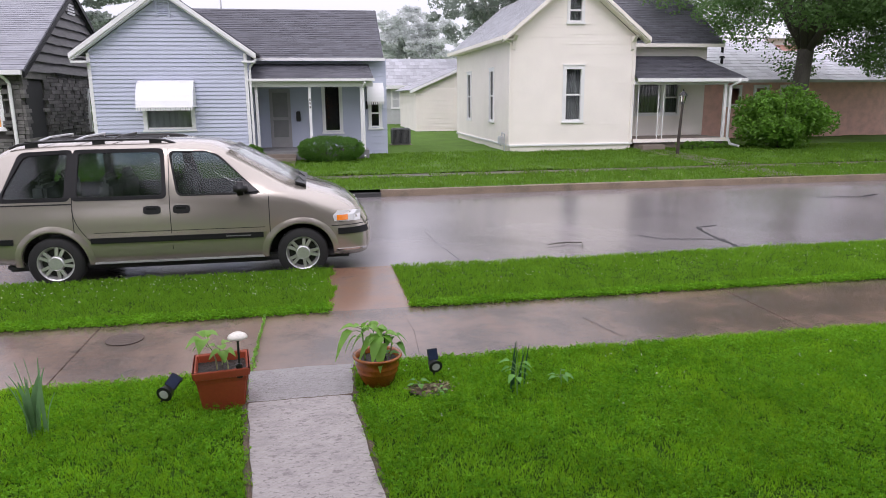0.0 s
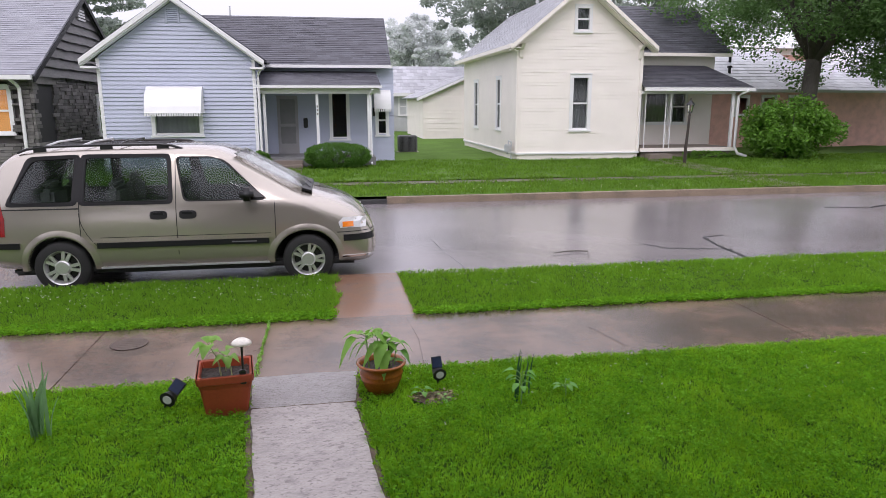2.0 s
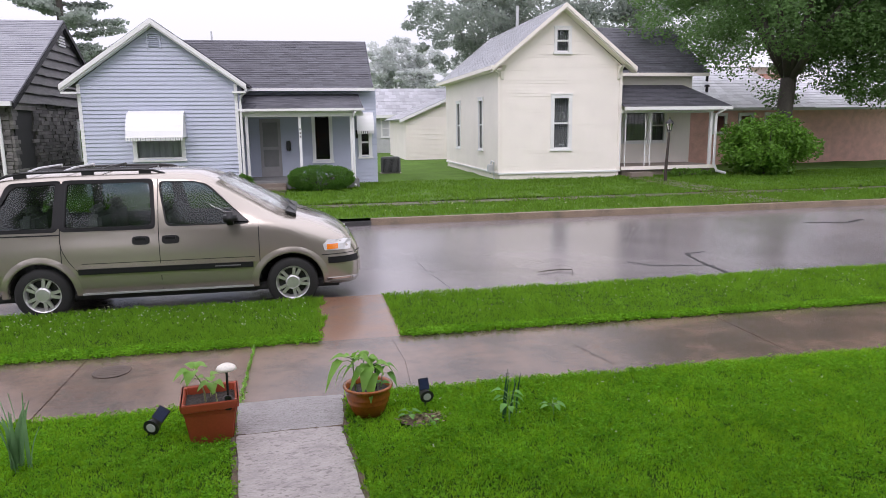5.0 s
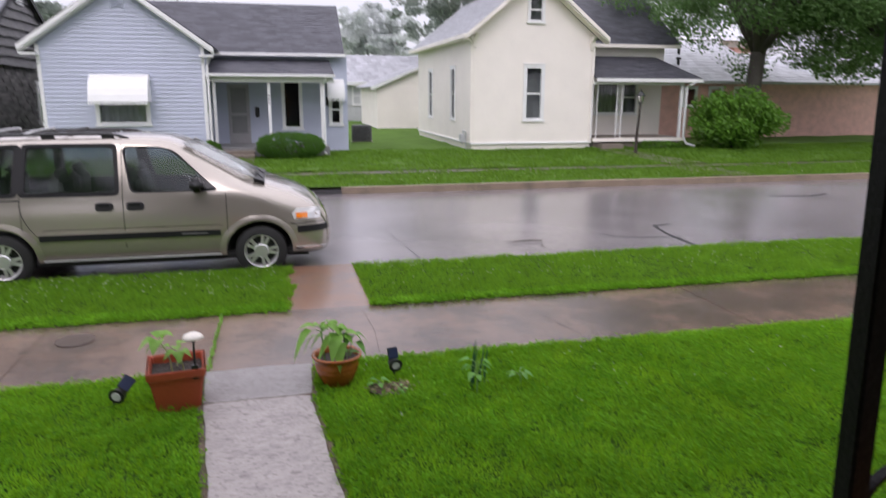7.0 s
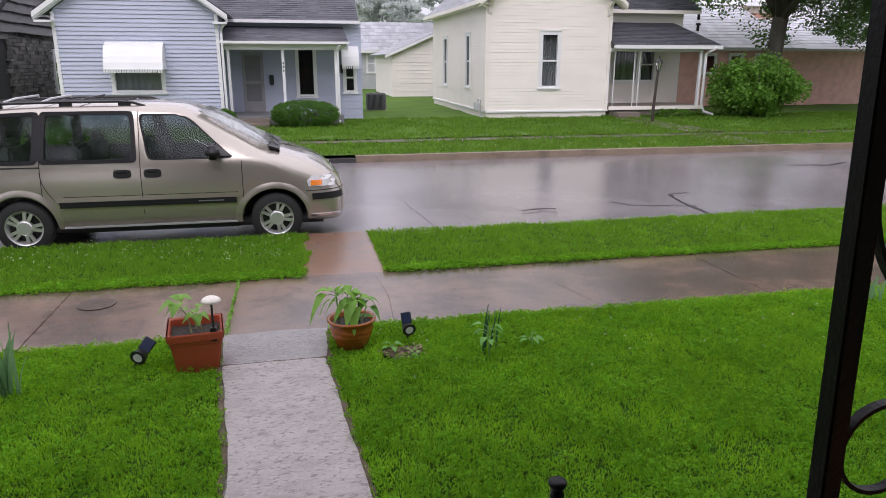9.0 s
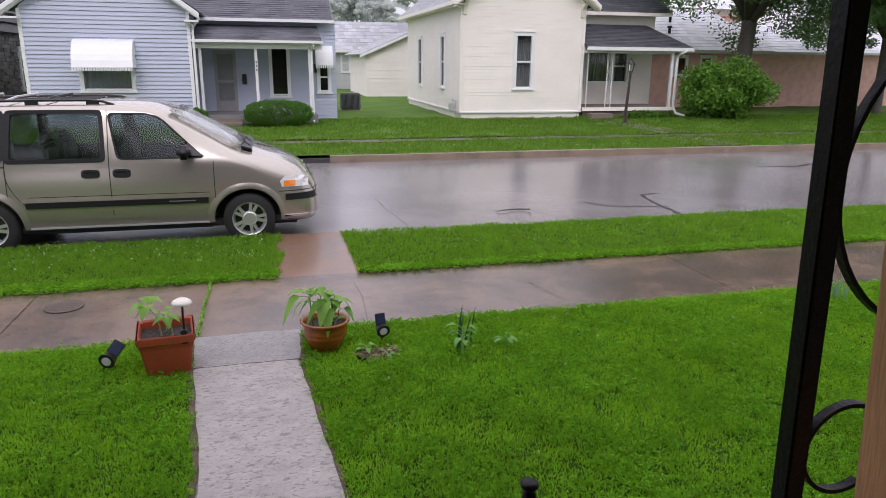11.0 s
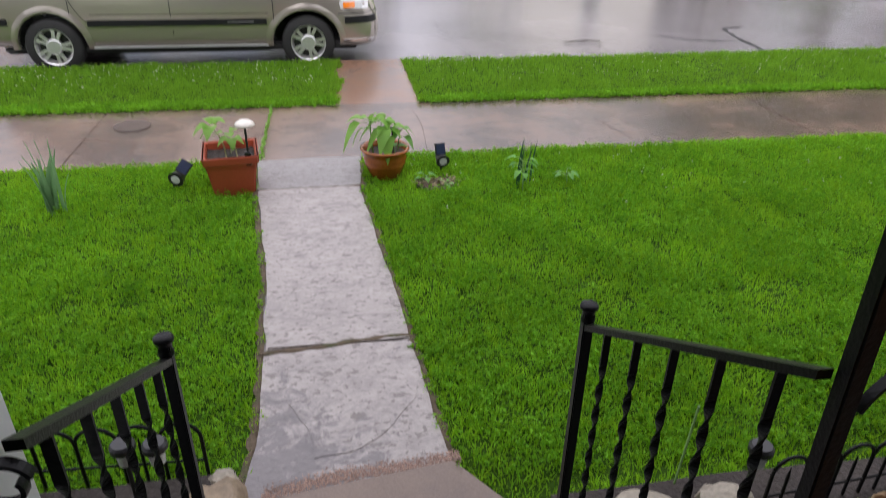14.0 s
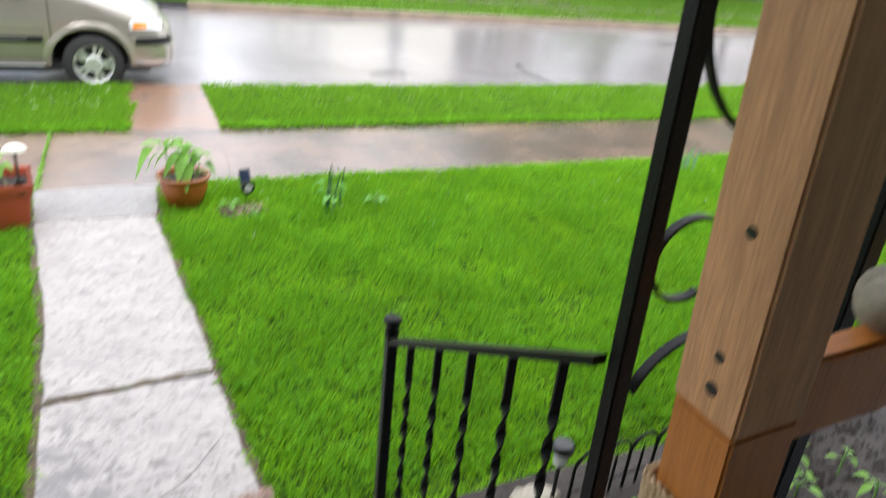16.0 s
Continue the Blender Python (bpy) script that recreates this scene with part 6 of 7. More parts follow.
def iron_rail(name, label, post_at, end_at, group, count=5):
    """A stair rail: capped foot post, sloped top and bottom bars, twisted pickets."""
    t = thing(name, label, "railing", (0, 0, 0), group)
    px, py, pz = post_at
    ex, ey, ez = end_at
    bm = boxes((px - 0.0135, px + 0.0135, py - 0.0135, py + 0.0135, pz, pz + 0.93), bevel=0.003)
    part("post", bm, M_iron, t)
    part("cap", lathe(bmesh.new(), [(0.0, 0.958), (0.016, 0.957), (0.0225, 0.953), (0.0235, 0.947), (0.0215, 0.941), (0.0155, 0.935), (0.0145, 0.92), (0.018, 0.915), (0.018, 0.905)], 20, (px, py, pz)), M_iron, t, smooth=True)
    bm = lathe(bmesh.new(), [(0.02, 0.09), (0.024, 0.06), (0.024, 0.02), (0.045, 0.012), (0.045, 0.0)], 18, (px, py, pz))
    part("foot", bm, M_iron, t)
    slope = (ez - (pz + 0.885)) / (ey - py)
    L = ey - py

    def bar(off, hw, hh, nm):
        m = [(py, pz + off), (ey, pz + off + slope * L)]
        b = bmesh.new()
        prism(b, [(m[0][0], m[0][1] - hh), (m[1][0], m[1][1] - hh), (m[1][0], m[1][1] + hh), (m[0][0], m[0][1] + hh)], lambda u, v, dd: Vector((px + (ex - px) * (u - py) / L + dd, u, v)), -hw, hw)
        part(nm, b, M_iron, t)

    bar(0.885, 0.012, 0.009, "top_bar")
    bar(0.1, 0.012, 0.008, "bottom_bar")
    for k in range(count):
        f = (k + 0.85) / (count + 0.4)
        x, y = px + (ex - px) * f, py + L * f
        z0, z1 = pz + 0.1 + slope * L * f, pz + 0.88 + slope * L * f
        b = bmesh.new()
        rings = []
        n = 84
        for i in range(n + 1):
            u = i / n
            tw = 0.0 if u < 0.12 or u > 0.88 else (u - 0.12) / 0.76 * math.pi * 8
            tw = math.pi * 8 if u > 0.88 else tw
            ca, sa = math.cos(tw), math.sin(tw)
            rings.append([b.verts.new((x + a * ca - c * sa, y + a * sa + c * ca, z0 + (z1 - z0) * u)) for a, c in ((-0.0088, -0.0028), (0.0088, -0.0028), (0.0088, 0.0028), (-0.0088, 0.0028))])
        for r, s in zip(rings, rings[1:]):
            for i in range(4):
                b.faces.new((r[i], r[(i + 1) % 4], s[(i + 1) % 4], s[i]))
        b.faces.new(rings[0][::-1])
        b.faces.new(rings[-1])
        part("picket", b, M_iron, t)
    return t


COL_R, COL_L = (0.915, -7.6), (-0.19, -7.62)
iron_rail("stair_rail", "black wrought-iron stair rail with twisted pickets", (0.85, -6.88, 0.17), (0.895, -7.585, 1.465), "stair rails")
iron_rail("stair_rail", "black wrought-iron stair rail with twisted pickets", (-0.165, -6.88, 0.17), (-0.135, -7.585, 1.475), "stair rails")


def scroll(bm, cx, cz, r, a0, a1, y, curl=0.0, w=0.008):
    """A flat iron bar bent into an arc with a curled end."""
    pts = []
    n = 30
    for i in range(n + 1):
        f = i / n
        q = radians(a0 + (a1 - a0) * f)
        rr = r * (1 - curl * max(0, f - 0.6) / 0.4 * 0.7)
        pts.append((cx + rr * math.cos(q), cz + rr * math.sin(q), rr))
    rows = []
    for i, (px, pz, rr) in enumerate(pts):
        a, b = pts[max(i - 1, 0)], pts[min(i + 1, n)]
        t = Vector((b[0] - a[0], b[1] - a[1])).normalized()
        nn = Vector((-t.y, t.x)) * 0.003
        rows.append([bm.verts.new((px + s * nn.x, y + d, pz + s * nn.y)) for s, d in ((-1, -w), (1, -w), (1, w), (-1, w))])
    for r1, r2 in zip(rows, rows[1:]):
        for k in range(4):
            bm.faces.new((r1[k], r1[(k + 1) % 4], r2[(k + 1) % 4], r2[k]))
    bm.faces.new(rows[0][::-1])
    bm.faces.new(rows[-1])
    return bm


def iron_column(x, y, side, label):
    t = thing("porch_column", label, "column", (0, 0, 0), "porch columns")
    part("post", boxes((x - 0.0145, x + 0.0145, y - 0.0145, y + 0.0145, 0.55, 2.72), bevel=0.003), M_iron, t)
    far = x + side * 0.46
    part("post", boxes((far - 0.019, far + 0.019, y - 0.019, y + 0.019, 0.55, 2.72), bevel=0.003), M_iron, t)
    part("base", boxes((x - 0.04, x + 0.04, y - 0.04, y + 0.04, 0.55, 0.562)), M_iron, t)
    for z, r in ((0.9, 0.068), (1.624, 0.064), (1.98, 0.2), (2.45, 0.2)):
        part("scroll", scroll(bmesh.new(), x + side * (0.0145 + r), z, r, 52 if side > 0 else 128, 300 if side > 0 else -120, y, w=0.0065), M_iron, t)
    t.matrix_basis = Matrix.Translation((x, y, 1.75)) @ pose(0, 0, 0, 0, -1.7 * side, 0) @ Matrix.Translation((-x, -y, -1.75))
    part("arch", scroll(bmesh.new(), x + side * 0.15, 1.36, 0.13, 160 if side > 0 else 20, 20 if side > 0 else 160, y), M_iron, t)
    return t


iron_column(*COL_R, 1, "black wrought-iron porch column with scrolls")
iron_column(*COL_L, -1, "black wrought-iron porch column with scrolls")

# white square post beside the iron column, with the rail's curled end before it
corner_post = thing("porch_post", "white painted square post beside the iron column", "column", (0, 0, 0))
part("post", boxes((-0.315, -0.2, -7.57, -7.455, 0.55, 2.72), bevel=0.006), M_white, corner_post)
part("base_block", boxes((-0.325, -0.19, -7.58, -7.445, 0.55, 0.68), bevel=0.008), M_white, corner_post)
curl = thing("rail_scroll", "black wrought-iron scrolls at the end of the rail", "railing", (0, 0, 0))
for cx, cz, r in ((-0.15, 1.43, 0.034), (-0.135, 1.365, 0.026), (-0.165, 1.3, 0.03)):
    part("scroll", scroll(bmesh.new(), cx, cz, r, 20, 380, -7.6, 0.8, 0.008), M_iron, curl)

# wooden frame with rope, standing on the porch
frame_post = thing("timber_frame", "cedar timber frame bound with thick rope on the porch", "frame", (0, 0, 0))
PX, PY = 0.964, -7.778
part("upper_post", boxes((PX - 0.056, PX + 0.056, PY - 0.052, PY + 0.052, 1.517, 2.5), bevel=0.004), M_cedar, frame_post, "bare weathered cedar")
part("lower_post", boxes((PX - 0.054, PX + 0.054, PY - 0.05, PY + 0.05, 0.55, 1.515), bevel=0.004), M_stain, frame_post, "orange-stained timber")
for z, r in ((1.562, 0.009), (1.607, 0.007), (1.765, 0.007)):
    bm = cyl(bmesh.new(), (PX - 0.0575, PY - 0.005, z), (PX - 0.03, PY - 0.005, z), r, seg=14)
    part("bolt_hole", bm, M_black, frame_post)
part("arm", boxes((PX + 0.05, PX + 0.75, PY - 0.02, PY + 0.025, 1.44, 1.57), bevel=0.006), M_stain, frame_post)
bm = bmesh.new()


def laid_rope(bm, pts, r, pitch=0.035):
    """Three strands twisted along a line of points."""
    pts = [Vector(p) for p in pts]
    fine = [pts[0]]
    for p, q in zip(pts, pts[1:]):
        n = max(1, int((q - p).length / 0.004))
        fine += [p.lerp(q, (k + 1) / n) for k in range(n)]
    for s in range(3):
        run, line = 0.0, []
        for k, p in enumerate(fine):
            t = (fine[min(k + 1, len(fine) - 1)] - fine[max(k - 1, 0)]).normalized()
            u = t.cross(Vector((0, 0, 1))) if abs(t.z) < 0.9 else t.cross(Vector((1, 0, 0)))
            u.normalize()
            w = t.cross(u)
            q = run / pitch * math.tau + s * math.tau / 3
            line.append(p + (u * math.cos(q) + w * math.sin(q)) * r * 0.5)
            run += (fine[min(k + 1, len(fine) - 1)] - p).length
        tube(bm, line, r * 0.56, 6)
    return bm


for k in range(5):
    z = 1.318 + k * 0.013
    h = 0.054 + 0.007
    loop = []
    for cx, cy, q0 in ((h - 0.008, h - 0.008, 0), (-h + 0.008, h - 0.008, 90), (-h + 0.008, -h + 0.008, 180), (h - 0.008, -h + 0.008, 270)):
        for j in range(4):
            q = radians(q0 + 30 * j)
            loop.append((PX + cx + 0.008 * math.cos(q), PY + cy + 0.008 * math.sin(q), z + 0.003 * math.sin(q * 2 + k)))
    laid_rope(bm, loop + loop[:2], 0.0075)
laid_rope(bm, [(PX + 0.05, PY - 0.056, 1.33), (PX + 0.075, PY - 0.068, 1.25), (PX + 0.08, PY - 0.07, 1.1), (PX + 0.065, PY - 0.06, 0.95)], 0.0095)
laid_rope(bm, [(PX + 0.05, PY - 0.056, 1.35), (PX + 0.1, PY - 0.06, 1.28), (PX + 0.115, PY - 0.06, 1.15), (PX + 0.105, PY - 0.055, 1.02)], 0.0095)
part("rope", bm, M_rope, frame_post, "thick twisted manila rope", smooth=True)
# the whole frame leans a little
frame_post.matrix_basis = Matrix.Translation((PX, PY, 1.35)) @ pose(0, 0, 0, 0, -4.1, 0) @ Matrix.Translation((-PX, -PY, -1.35))
log = thing("log_rest", "pale round log end resting on the arm", "log", (PX + 0.3, PY, 1.57))
bm = cyl(bmesh.new(), (-0.1, 0.0, 0.055), (0.45, 0.0, 0.055), 0.055, 0.05, 18)
bmesh.ops.bevel(bm, geom=[e for e in bm.edges if len(e.link_faces) == 2 and e.calc_face_angle(0) > 1], offset=0.02, segments=3, affect="EDGES")
part("log", bm, M_rock, log, smooth=True)


# ---- rocks and bed edging ----
def rock(label, x, y, sx, sy, sz, seed, rz=0, mat=None):
    bm = bmesh.new()
    bmesh.ops.create_icosphere(bm, subdivisions=3, radius=1)
    for v in bm.verts:
        d = v.co.copy()
        k = 1 + 0.4 * noise.cell(d * 1.1 + Vector((seed, 0, 0))) * 0.5 + 0.2 * noise.noise(d * 1.7 + Vector((seed, 0, 0))) + 0.08 * noise.noise(d * 5 + Vector((seed, 3, 0)))
        flat = min(d.z, 0.55) / 0.55 if d.z > 0 else d.z
        v.co = Vector((d.x * sx * k, d.y * sy * k, flat * sz * (0.9 + 0.15 * noise.noise(d * 3))))
    ob = part("rock", bm, mat or M_rock)
    ob.matrix_basis = pose(x, y, 0.03, rz=rz)
    return tagged(ob, label, "rock", "bed rocks")


rock("tan flat-topped rock at the corner of the bed", -0.3, -6.55, 0.13, 0.22, 0.12, 3, -22, M_rock_tan)
rock("pale grey flat rock edging the flower bed", 1.21, -6.7, 0.17, 0.11, 0.085, 7, 10)
rock("pale hollowed rock edging the flower bed", 1.56, -6.68, 0.11, 0.07, 0.09, 12, -8)
rock("small dark rock beside the path", -0.24, -6.3, 0.06, 0.06, 0.05, 15)


def hoop_fence(x0, y0, x1, y1, count, label):
    t = thing("hoop_fence", label, "fence", (0, 0, 0), "bed edging")
    a, b = Vector((x0, y0, 0)), Vector((x1, y1, 0))
    d = (b - a) / count
    for k in range(count):
        p, q = a + d * k, a + d * (k + 1.0)
        m = (p + q) / 2
        r = d.length / 2
        u = d.normalized()
        pts = [p + Vector((0, 0, 0.0)), p + Vector((0, 0, 0.24))] + [m - u * r * math.cos(s) + Vector((0, 0, 0.24 + r * math.sin(s))) for s in [math.pi * i / 10 for i in range(1, 10)]] + [q + Vector((0, 0, 0.24)), q]
        part("hoop", tube(bmesh.new(), pts, 0.007, 6), M_iron, t)
        part("spike", tube(bmesh.new(), [m, m + Vector((0, 0, 0.22)), m + Vector((0, 0, 0.26))], [0.006, 0.006, 0.001], 6), M_iron, t)
    part("rail", tube(bmesh.new(), [a + Vector((0, 0, 0.13)), b + Vector((0, 0, 0.13))], 0.005, 6), M_iron, t)
    return t


hoop_fence(-0.3, -6.26, -1.9, -6.2, 11, "low black hoop fence round a dark soil bed")
hoop_fence(1.68, -6.72, 3.6, -6.58, 14, "low black hoop fence round the planted bed")


def stake_light(x, y, label):
    t = thing("solar_stake_light", label, "garden light", (x, y, 0.03), "stake lights")
    part("stake", cyl(bmesh.new(), (0, 0, -0.05), (0, 0, 0.24), 0.008), M_black, t)
    part("lens", lathe(bmesh.new(), [(0.012, 0.24), (0.026, 0.25), (0.03, 0.3), (0.03, 0.31)], 16), M_lamp_clear, t)
    part("cap", lathe(bmesh.new(), [(0.031, 0.305), (0.042, 0.31), (0.042, 0.33), (0.034, 0.34), (0.0, 0.342)], 20), M_black, t)
    return t


for x, y in ((-0.52, -6.39), (-0.415, -6.4), (1.62, -6.7)):
    stake_light(x, y, "small black solar stake light with clear lens")
stake = thing("plant_stake", "thin green garden stake in the bed", "stake", (1.42, -6.56, 0))
part("rod", tube(bmesh.new(), [(0, 0, 0), (0.04, 0.02, 0.42)], 0.005, 6), M_stem, stake)


# ---- plants ----
def leaf_blade(bm, base, direction, length, width, droop=0.4, fold=0.15):
    """One pointed leaf with a midrib fold."""
    d = Vector(direction).normalized()
    s = d.cross(Vector((0, 0, 1)))
    s = s.normalized() if s.length > 0.05 else Vector((1, 0, 0))
    up = s.cross(d)
    rows = []
    for f, w in ((0, 0.1), (0.2, 0.8), (0.42, 1.0), (0.7, 0.65), (1.0, 0.03)):
        c = Vector(base) + d * length * f - Vector((0, 0, 1)) * droop * length * f * f
        rows.append([bm.verts.new(c - s * width * w * 0.5 + up * fold * width * w), bm.verts.new(c), bm.verts.new(c + s * width * w * 0.5 + up * fold * width * w)])
    for a, b in zip(rows, rows[1:]):
        for k in range(2):
            bm.faces.new((a[k], a[k + 1], b[k + 1], b[k]))
    return bm


def leafy(t, x, y, z, h, leaves, size, seed, spread=1.0, mat=None, droop=0.5):
    """A stem with broad drooping leaves on stalks, as parts of a thing."""
    rnd = random.Random(seed)
    lean = Vector((rnd.uniform(-0.15, 0.15) * h, rnd.uniform(-0.15, 0.15) * h, 0))
    bm = bmesh.new()
    top = Vector((x, y, z + h)) + lean
    tube(bm, [(x, y, z - 0.02), Vector((x, y, z + h * 0.5)) + lean * 0.3, top], [0.006, 0.005, 0.004], 6)
    ends = []
    for k in range(leaves):
        q = k * 2.4 + rnd.uniform(-0.3, 0.3)
        f = rnd.uniform(0.5, 1.0)
        s = Vector((x, y, z + h * f)) + lean * f
        e = s + Vector((math.cos(q), math.sin(q), 0.5)) * size * 0.6 * spread
        tube(bm, [s, s.lerp(e, 0.5) + Vector((0, 0, 0.01)), e], [0.003, 0.0025, 0.002], 5)
        ends.append((e, q))
    part("stem", bm, M_stem, t)
    for e, q in ends:
        bm = bmesh.new()
        leaf_blade(bm, e, (math.cos(q), math.sin(q), rnd.uniform(-0.3, 0.5)), size * rnd.uniform(0.8, 1.25), size * rnd.uniform(0.55, 0.8), droop)
        part("leaf", bm, mat or M_leaf_plant, t, smooth=True)


planter = thing("square_planter", "square orange plastic planter with seedlings, beside path", "planter", (-0.5, -3.43, -0.01), rz=7)
bm = bmesh.new()
rows = []
for w, z in ((0.136, 0.0), (0.168, 0.225), (0.171, 0.23), (0.176, 0.258), (0.186, 0.264), (0.193, 0.315), (0.19, 0.321), (0.176, 0.321), (0.168, 0.31), (0.162, 0.25)):
    rows.append([bm.verts.new((w * a, w * b, z)) for a, b in ((-1, -1), (1, -1), (1, 1), (-1, 1))])
bm.faces.new(rows[0][::-1])
for a, b in zip(rows, rows[1:]):
    for k in range(4):
        bm.faces.new((a[k], a[(k + 1) % 4], b[(k + 1) % 4], b[k]))
es = [e for e in bm.edges if abs(e.verts[0].co.z - e.verts[1].co.z) > 0.002]
bmesh.ops.bevel(bm, geom=es, offset=0.012, segments=3, affect="EDGES")
part("pot", bm, M_terra, planter)
bm = bmesh.new()
bmesh.ops.create_grid(bm, x_segments=20, y_segments=20, size=0.163)
for v in bm.verts:
    v.co.z = 0.262 + 0.012 * noise.noise(v.co * 30)
part("potting_soil", bm, M_soil, planter)


def sprout(t, line, r, leaves, mat, stem):
    """A curved stem with leaves on stalks: (height share, direction, stalk, length, width, droop)."""
    line = [Vector(p) for p in line]
    bm = bmesh.new()
    tube(bm, line, [r * (1 - 0.5 * k / (len(line) - 1)) for k in range(len(line))], 7)
    ends = []
    for f, d, stalk, length, width, droop in leaves:
        k = min(int(f * (len(line) - 1)), len(line) - 2)
        s = line[k].lerp(line[k + 1], f * (len(line) - 1) - k)
        d = Vector(d).normalized()
        e = s + d * stalk + Vector((0, 0, stalk * 0.25))
        tube(bm, [s, s.lerp(e, 0.5) + Vector((0, 0, stalk * 0.15)), e], [r * 0.45, r * 0.4, r * 0.35], 5)
        ends.append((e, d, length, width, droop))
    part("stem", bm, stem, t)
    for e, d, length, width, droop in ends:
        part("leaf", leaf_blade(bmesh.new(), e, d, length, width, droop, 0.2), mat, t, smooth=True)


sprout(planter, [(-0.03, 0, 0.24), (-0.035, 0, 0.33), (-0.06, 0, 0.42), (-0.09, 0.01, 0.47)], 0.007,
       [(0.95, (-1, -0.3, 0.5), 0.04, 0.13, 0.1, 0.8), (1, (-0.3, -0.8, 0.5), 0.03, 0.13, 0.11, 1.0), (1, (0.6, -0.2, 0.9), 0.03, 0.13, 0.1, 0.7),
        (1, (0.1, 0.9, 0.8), 0.03, 0.12, 0.09, 0.5), (0.7, (-1, -0.2, 0.1), 0.08, 0.05, 0.03, 1.0), (1, (-0.6, 0.3, 1.0), 0.03, 0.1, 0.08, 0.5)], M_seedling, M_pale_stem)
sprout(planter, [(0.045, -0.02, 0.24), (0.04, -0.02, 0.32), (0.02, -0.02, 0.39)], 0.006,
       [(1, (-0.9, -0.4, 0.4), 0.02, 0.1, 0.08, 0.8), (1, (0.8, -0.5, 0.5), 0.02, 0.09, 0.07, 0.9), (1, (-0.2, 0.8, 0.5), 0.02, 0.1, 0.07, 0.5), (1, (0.1, -0.9, 0.4), 0.02, 0.09, 0.07, 1.0)], M_seedling, M_pale_stem)
sprout(planter, [(0.0, 0.06, 0.24), (0.005, 0.06, 0.33), (-0.01, 0.06, 0.39)], 0.005,
       [(1, (-0.8, 0.2, 0.4), 0.03, 0.09, 0.07, 0.8), (1, (0.7, 0.3, 0.6), 0.03, 0.1, 0.075, 0.7), (0.8, (0.2, -0.9, 0.3), 0.03, 0.09, 0.07, 1.0)], M_seedling, M_pale_stem)
dish_lamp = thing("mushroom_light", "small solar light with pearly dish shade in planter", "garden light", (-0.36, -3.57, 0.25))
part("stem", cyl(bmesh.new(), (0, 0, 0), (0, 0, 0.285), 0.008), M_black, dish_lamp)
part("shade", lathe(bmesh.new(), [(0.0, 0.312), (0.035, 0.308), (0.06, 0.293), (0.07, 0.275), (0.066, 0.273), (0.045, 0.285), (0.0, 0.294)], 24), M_pearl, dish_lamp, smooth=True)
part("battery_box", boxes((-0.022, 0.022, -0.03, 0.0, -0.01, 0.09), bevel=0.005), M_black, dish_lamp)

pot = thing("glazed_pot", "round glazed brown clay pot with leafy plants", "plant pot", (0.61, -3.31, 0.0))
part("pot", lathe(bmesh.new(), [(0.0, 0.0), (0.1, 0.0), (0.115, 0.01), (0.135, 0.06), (0.155, 0.11), (0.157, 0.115), (0.155, 0.12), (0.164, 0.15), (0.166, 0.155), (0.164, 0.16), (0.166, 0.195), (0.175, 0.21), (0.186, 0.222), (0.186, 0.234), (0.172, 0.238), (0.158, 0.225), (0.152, 0.17)], 40), M_glaze, pot, smooth=True)
bm = bmesh.new()
bmesh.ops.create_circle(bm, cap_ends=True, radius=0.155, segments=30, matrix=Matrix.Translation((0, 0, 0.19)))
part("potting_soil", bm, M_soil, pot)
sprout(pot, [(-0.09, 0, 0.19), (-0.1, 0, 0.3), (-0.105, 0, 0.4), (-0.1, 0, 0.43)], 0.007,
       [(1, (0.3, -0.2, 0.8), 0.02, 0.11, 0.085, 0.5), (1, (-0.6, -0.3, 0.7), 0.02, 0.11, 0.085, 0.6), (0.95, (-1, 0.1, 0.25), 0.06, 0.13, 0.085, 0.5),
        (0.75, (-1, -0.4, 0.1), 0.08, 0.15, 0.11, 1.5), (0.55, (-0.8, 0.3, 0.0), 0.05, 0.1, 0.06, 1.6), (0.9, (0.9, -0.3, 0.4), 0.05, 0.12, 0.1, 1.3),
        (0.8, (0.3, 0.9, 0.3), 0.05, 0.12, 0.07, 0.9)], M_seedling, M_stem)
sprout(pot, [(0.0, -0.02, 0.19), (0.015, -0.02, 0.29), (0.03, -0.02, 0.37)], 0.007,
       [(1, (1, -0.2, 0.4), 0.03, 0.12, 0.1, 0.5), (1, (-0.5, -0.9, 0.2), 0.03, 0.14, 0.115, 1.4), (0.9, (-0.9, -0.3, 0.2), 0.04, 0.15, 0.115, 1.4), (1, (0.3, 0.7, 0.7), 0.03, 0.12, 0.07, 0.7),
        (0.8, (1, 0.2, 0.2), 0.09, 0.12, 0.06, 1.5), (0.7, (-0.1, -1, 0.1), 0.04, 0.13, 0.11, 1.5), (0.95, (0.7, -0.7, 0.4), 0.03, 0.1, 0.06, 0.9)], M_seedling, M_stem)
sprout(pot, [(0.07, -0.05, 0.19), (0.07, -0.055, 0.23)], 0.004,
       [(1, (-0.8, -0.6, 0.3), 0.02, 0.08, 0.07, 0.4), (1, (0.9, -0.2, 0.5), 0.02, 0.09, 0.07, 0.4), (1, (0.1, 0.9, 0.5), 0.02, 0.07, 0.05, 0.4)], M_leaf_plant, M_stem)
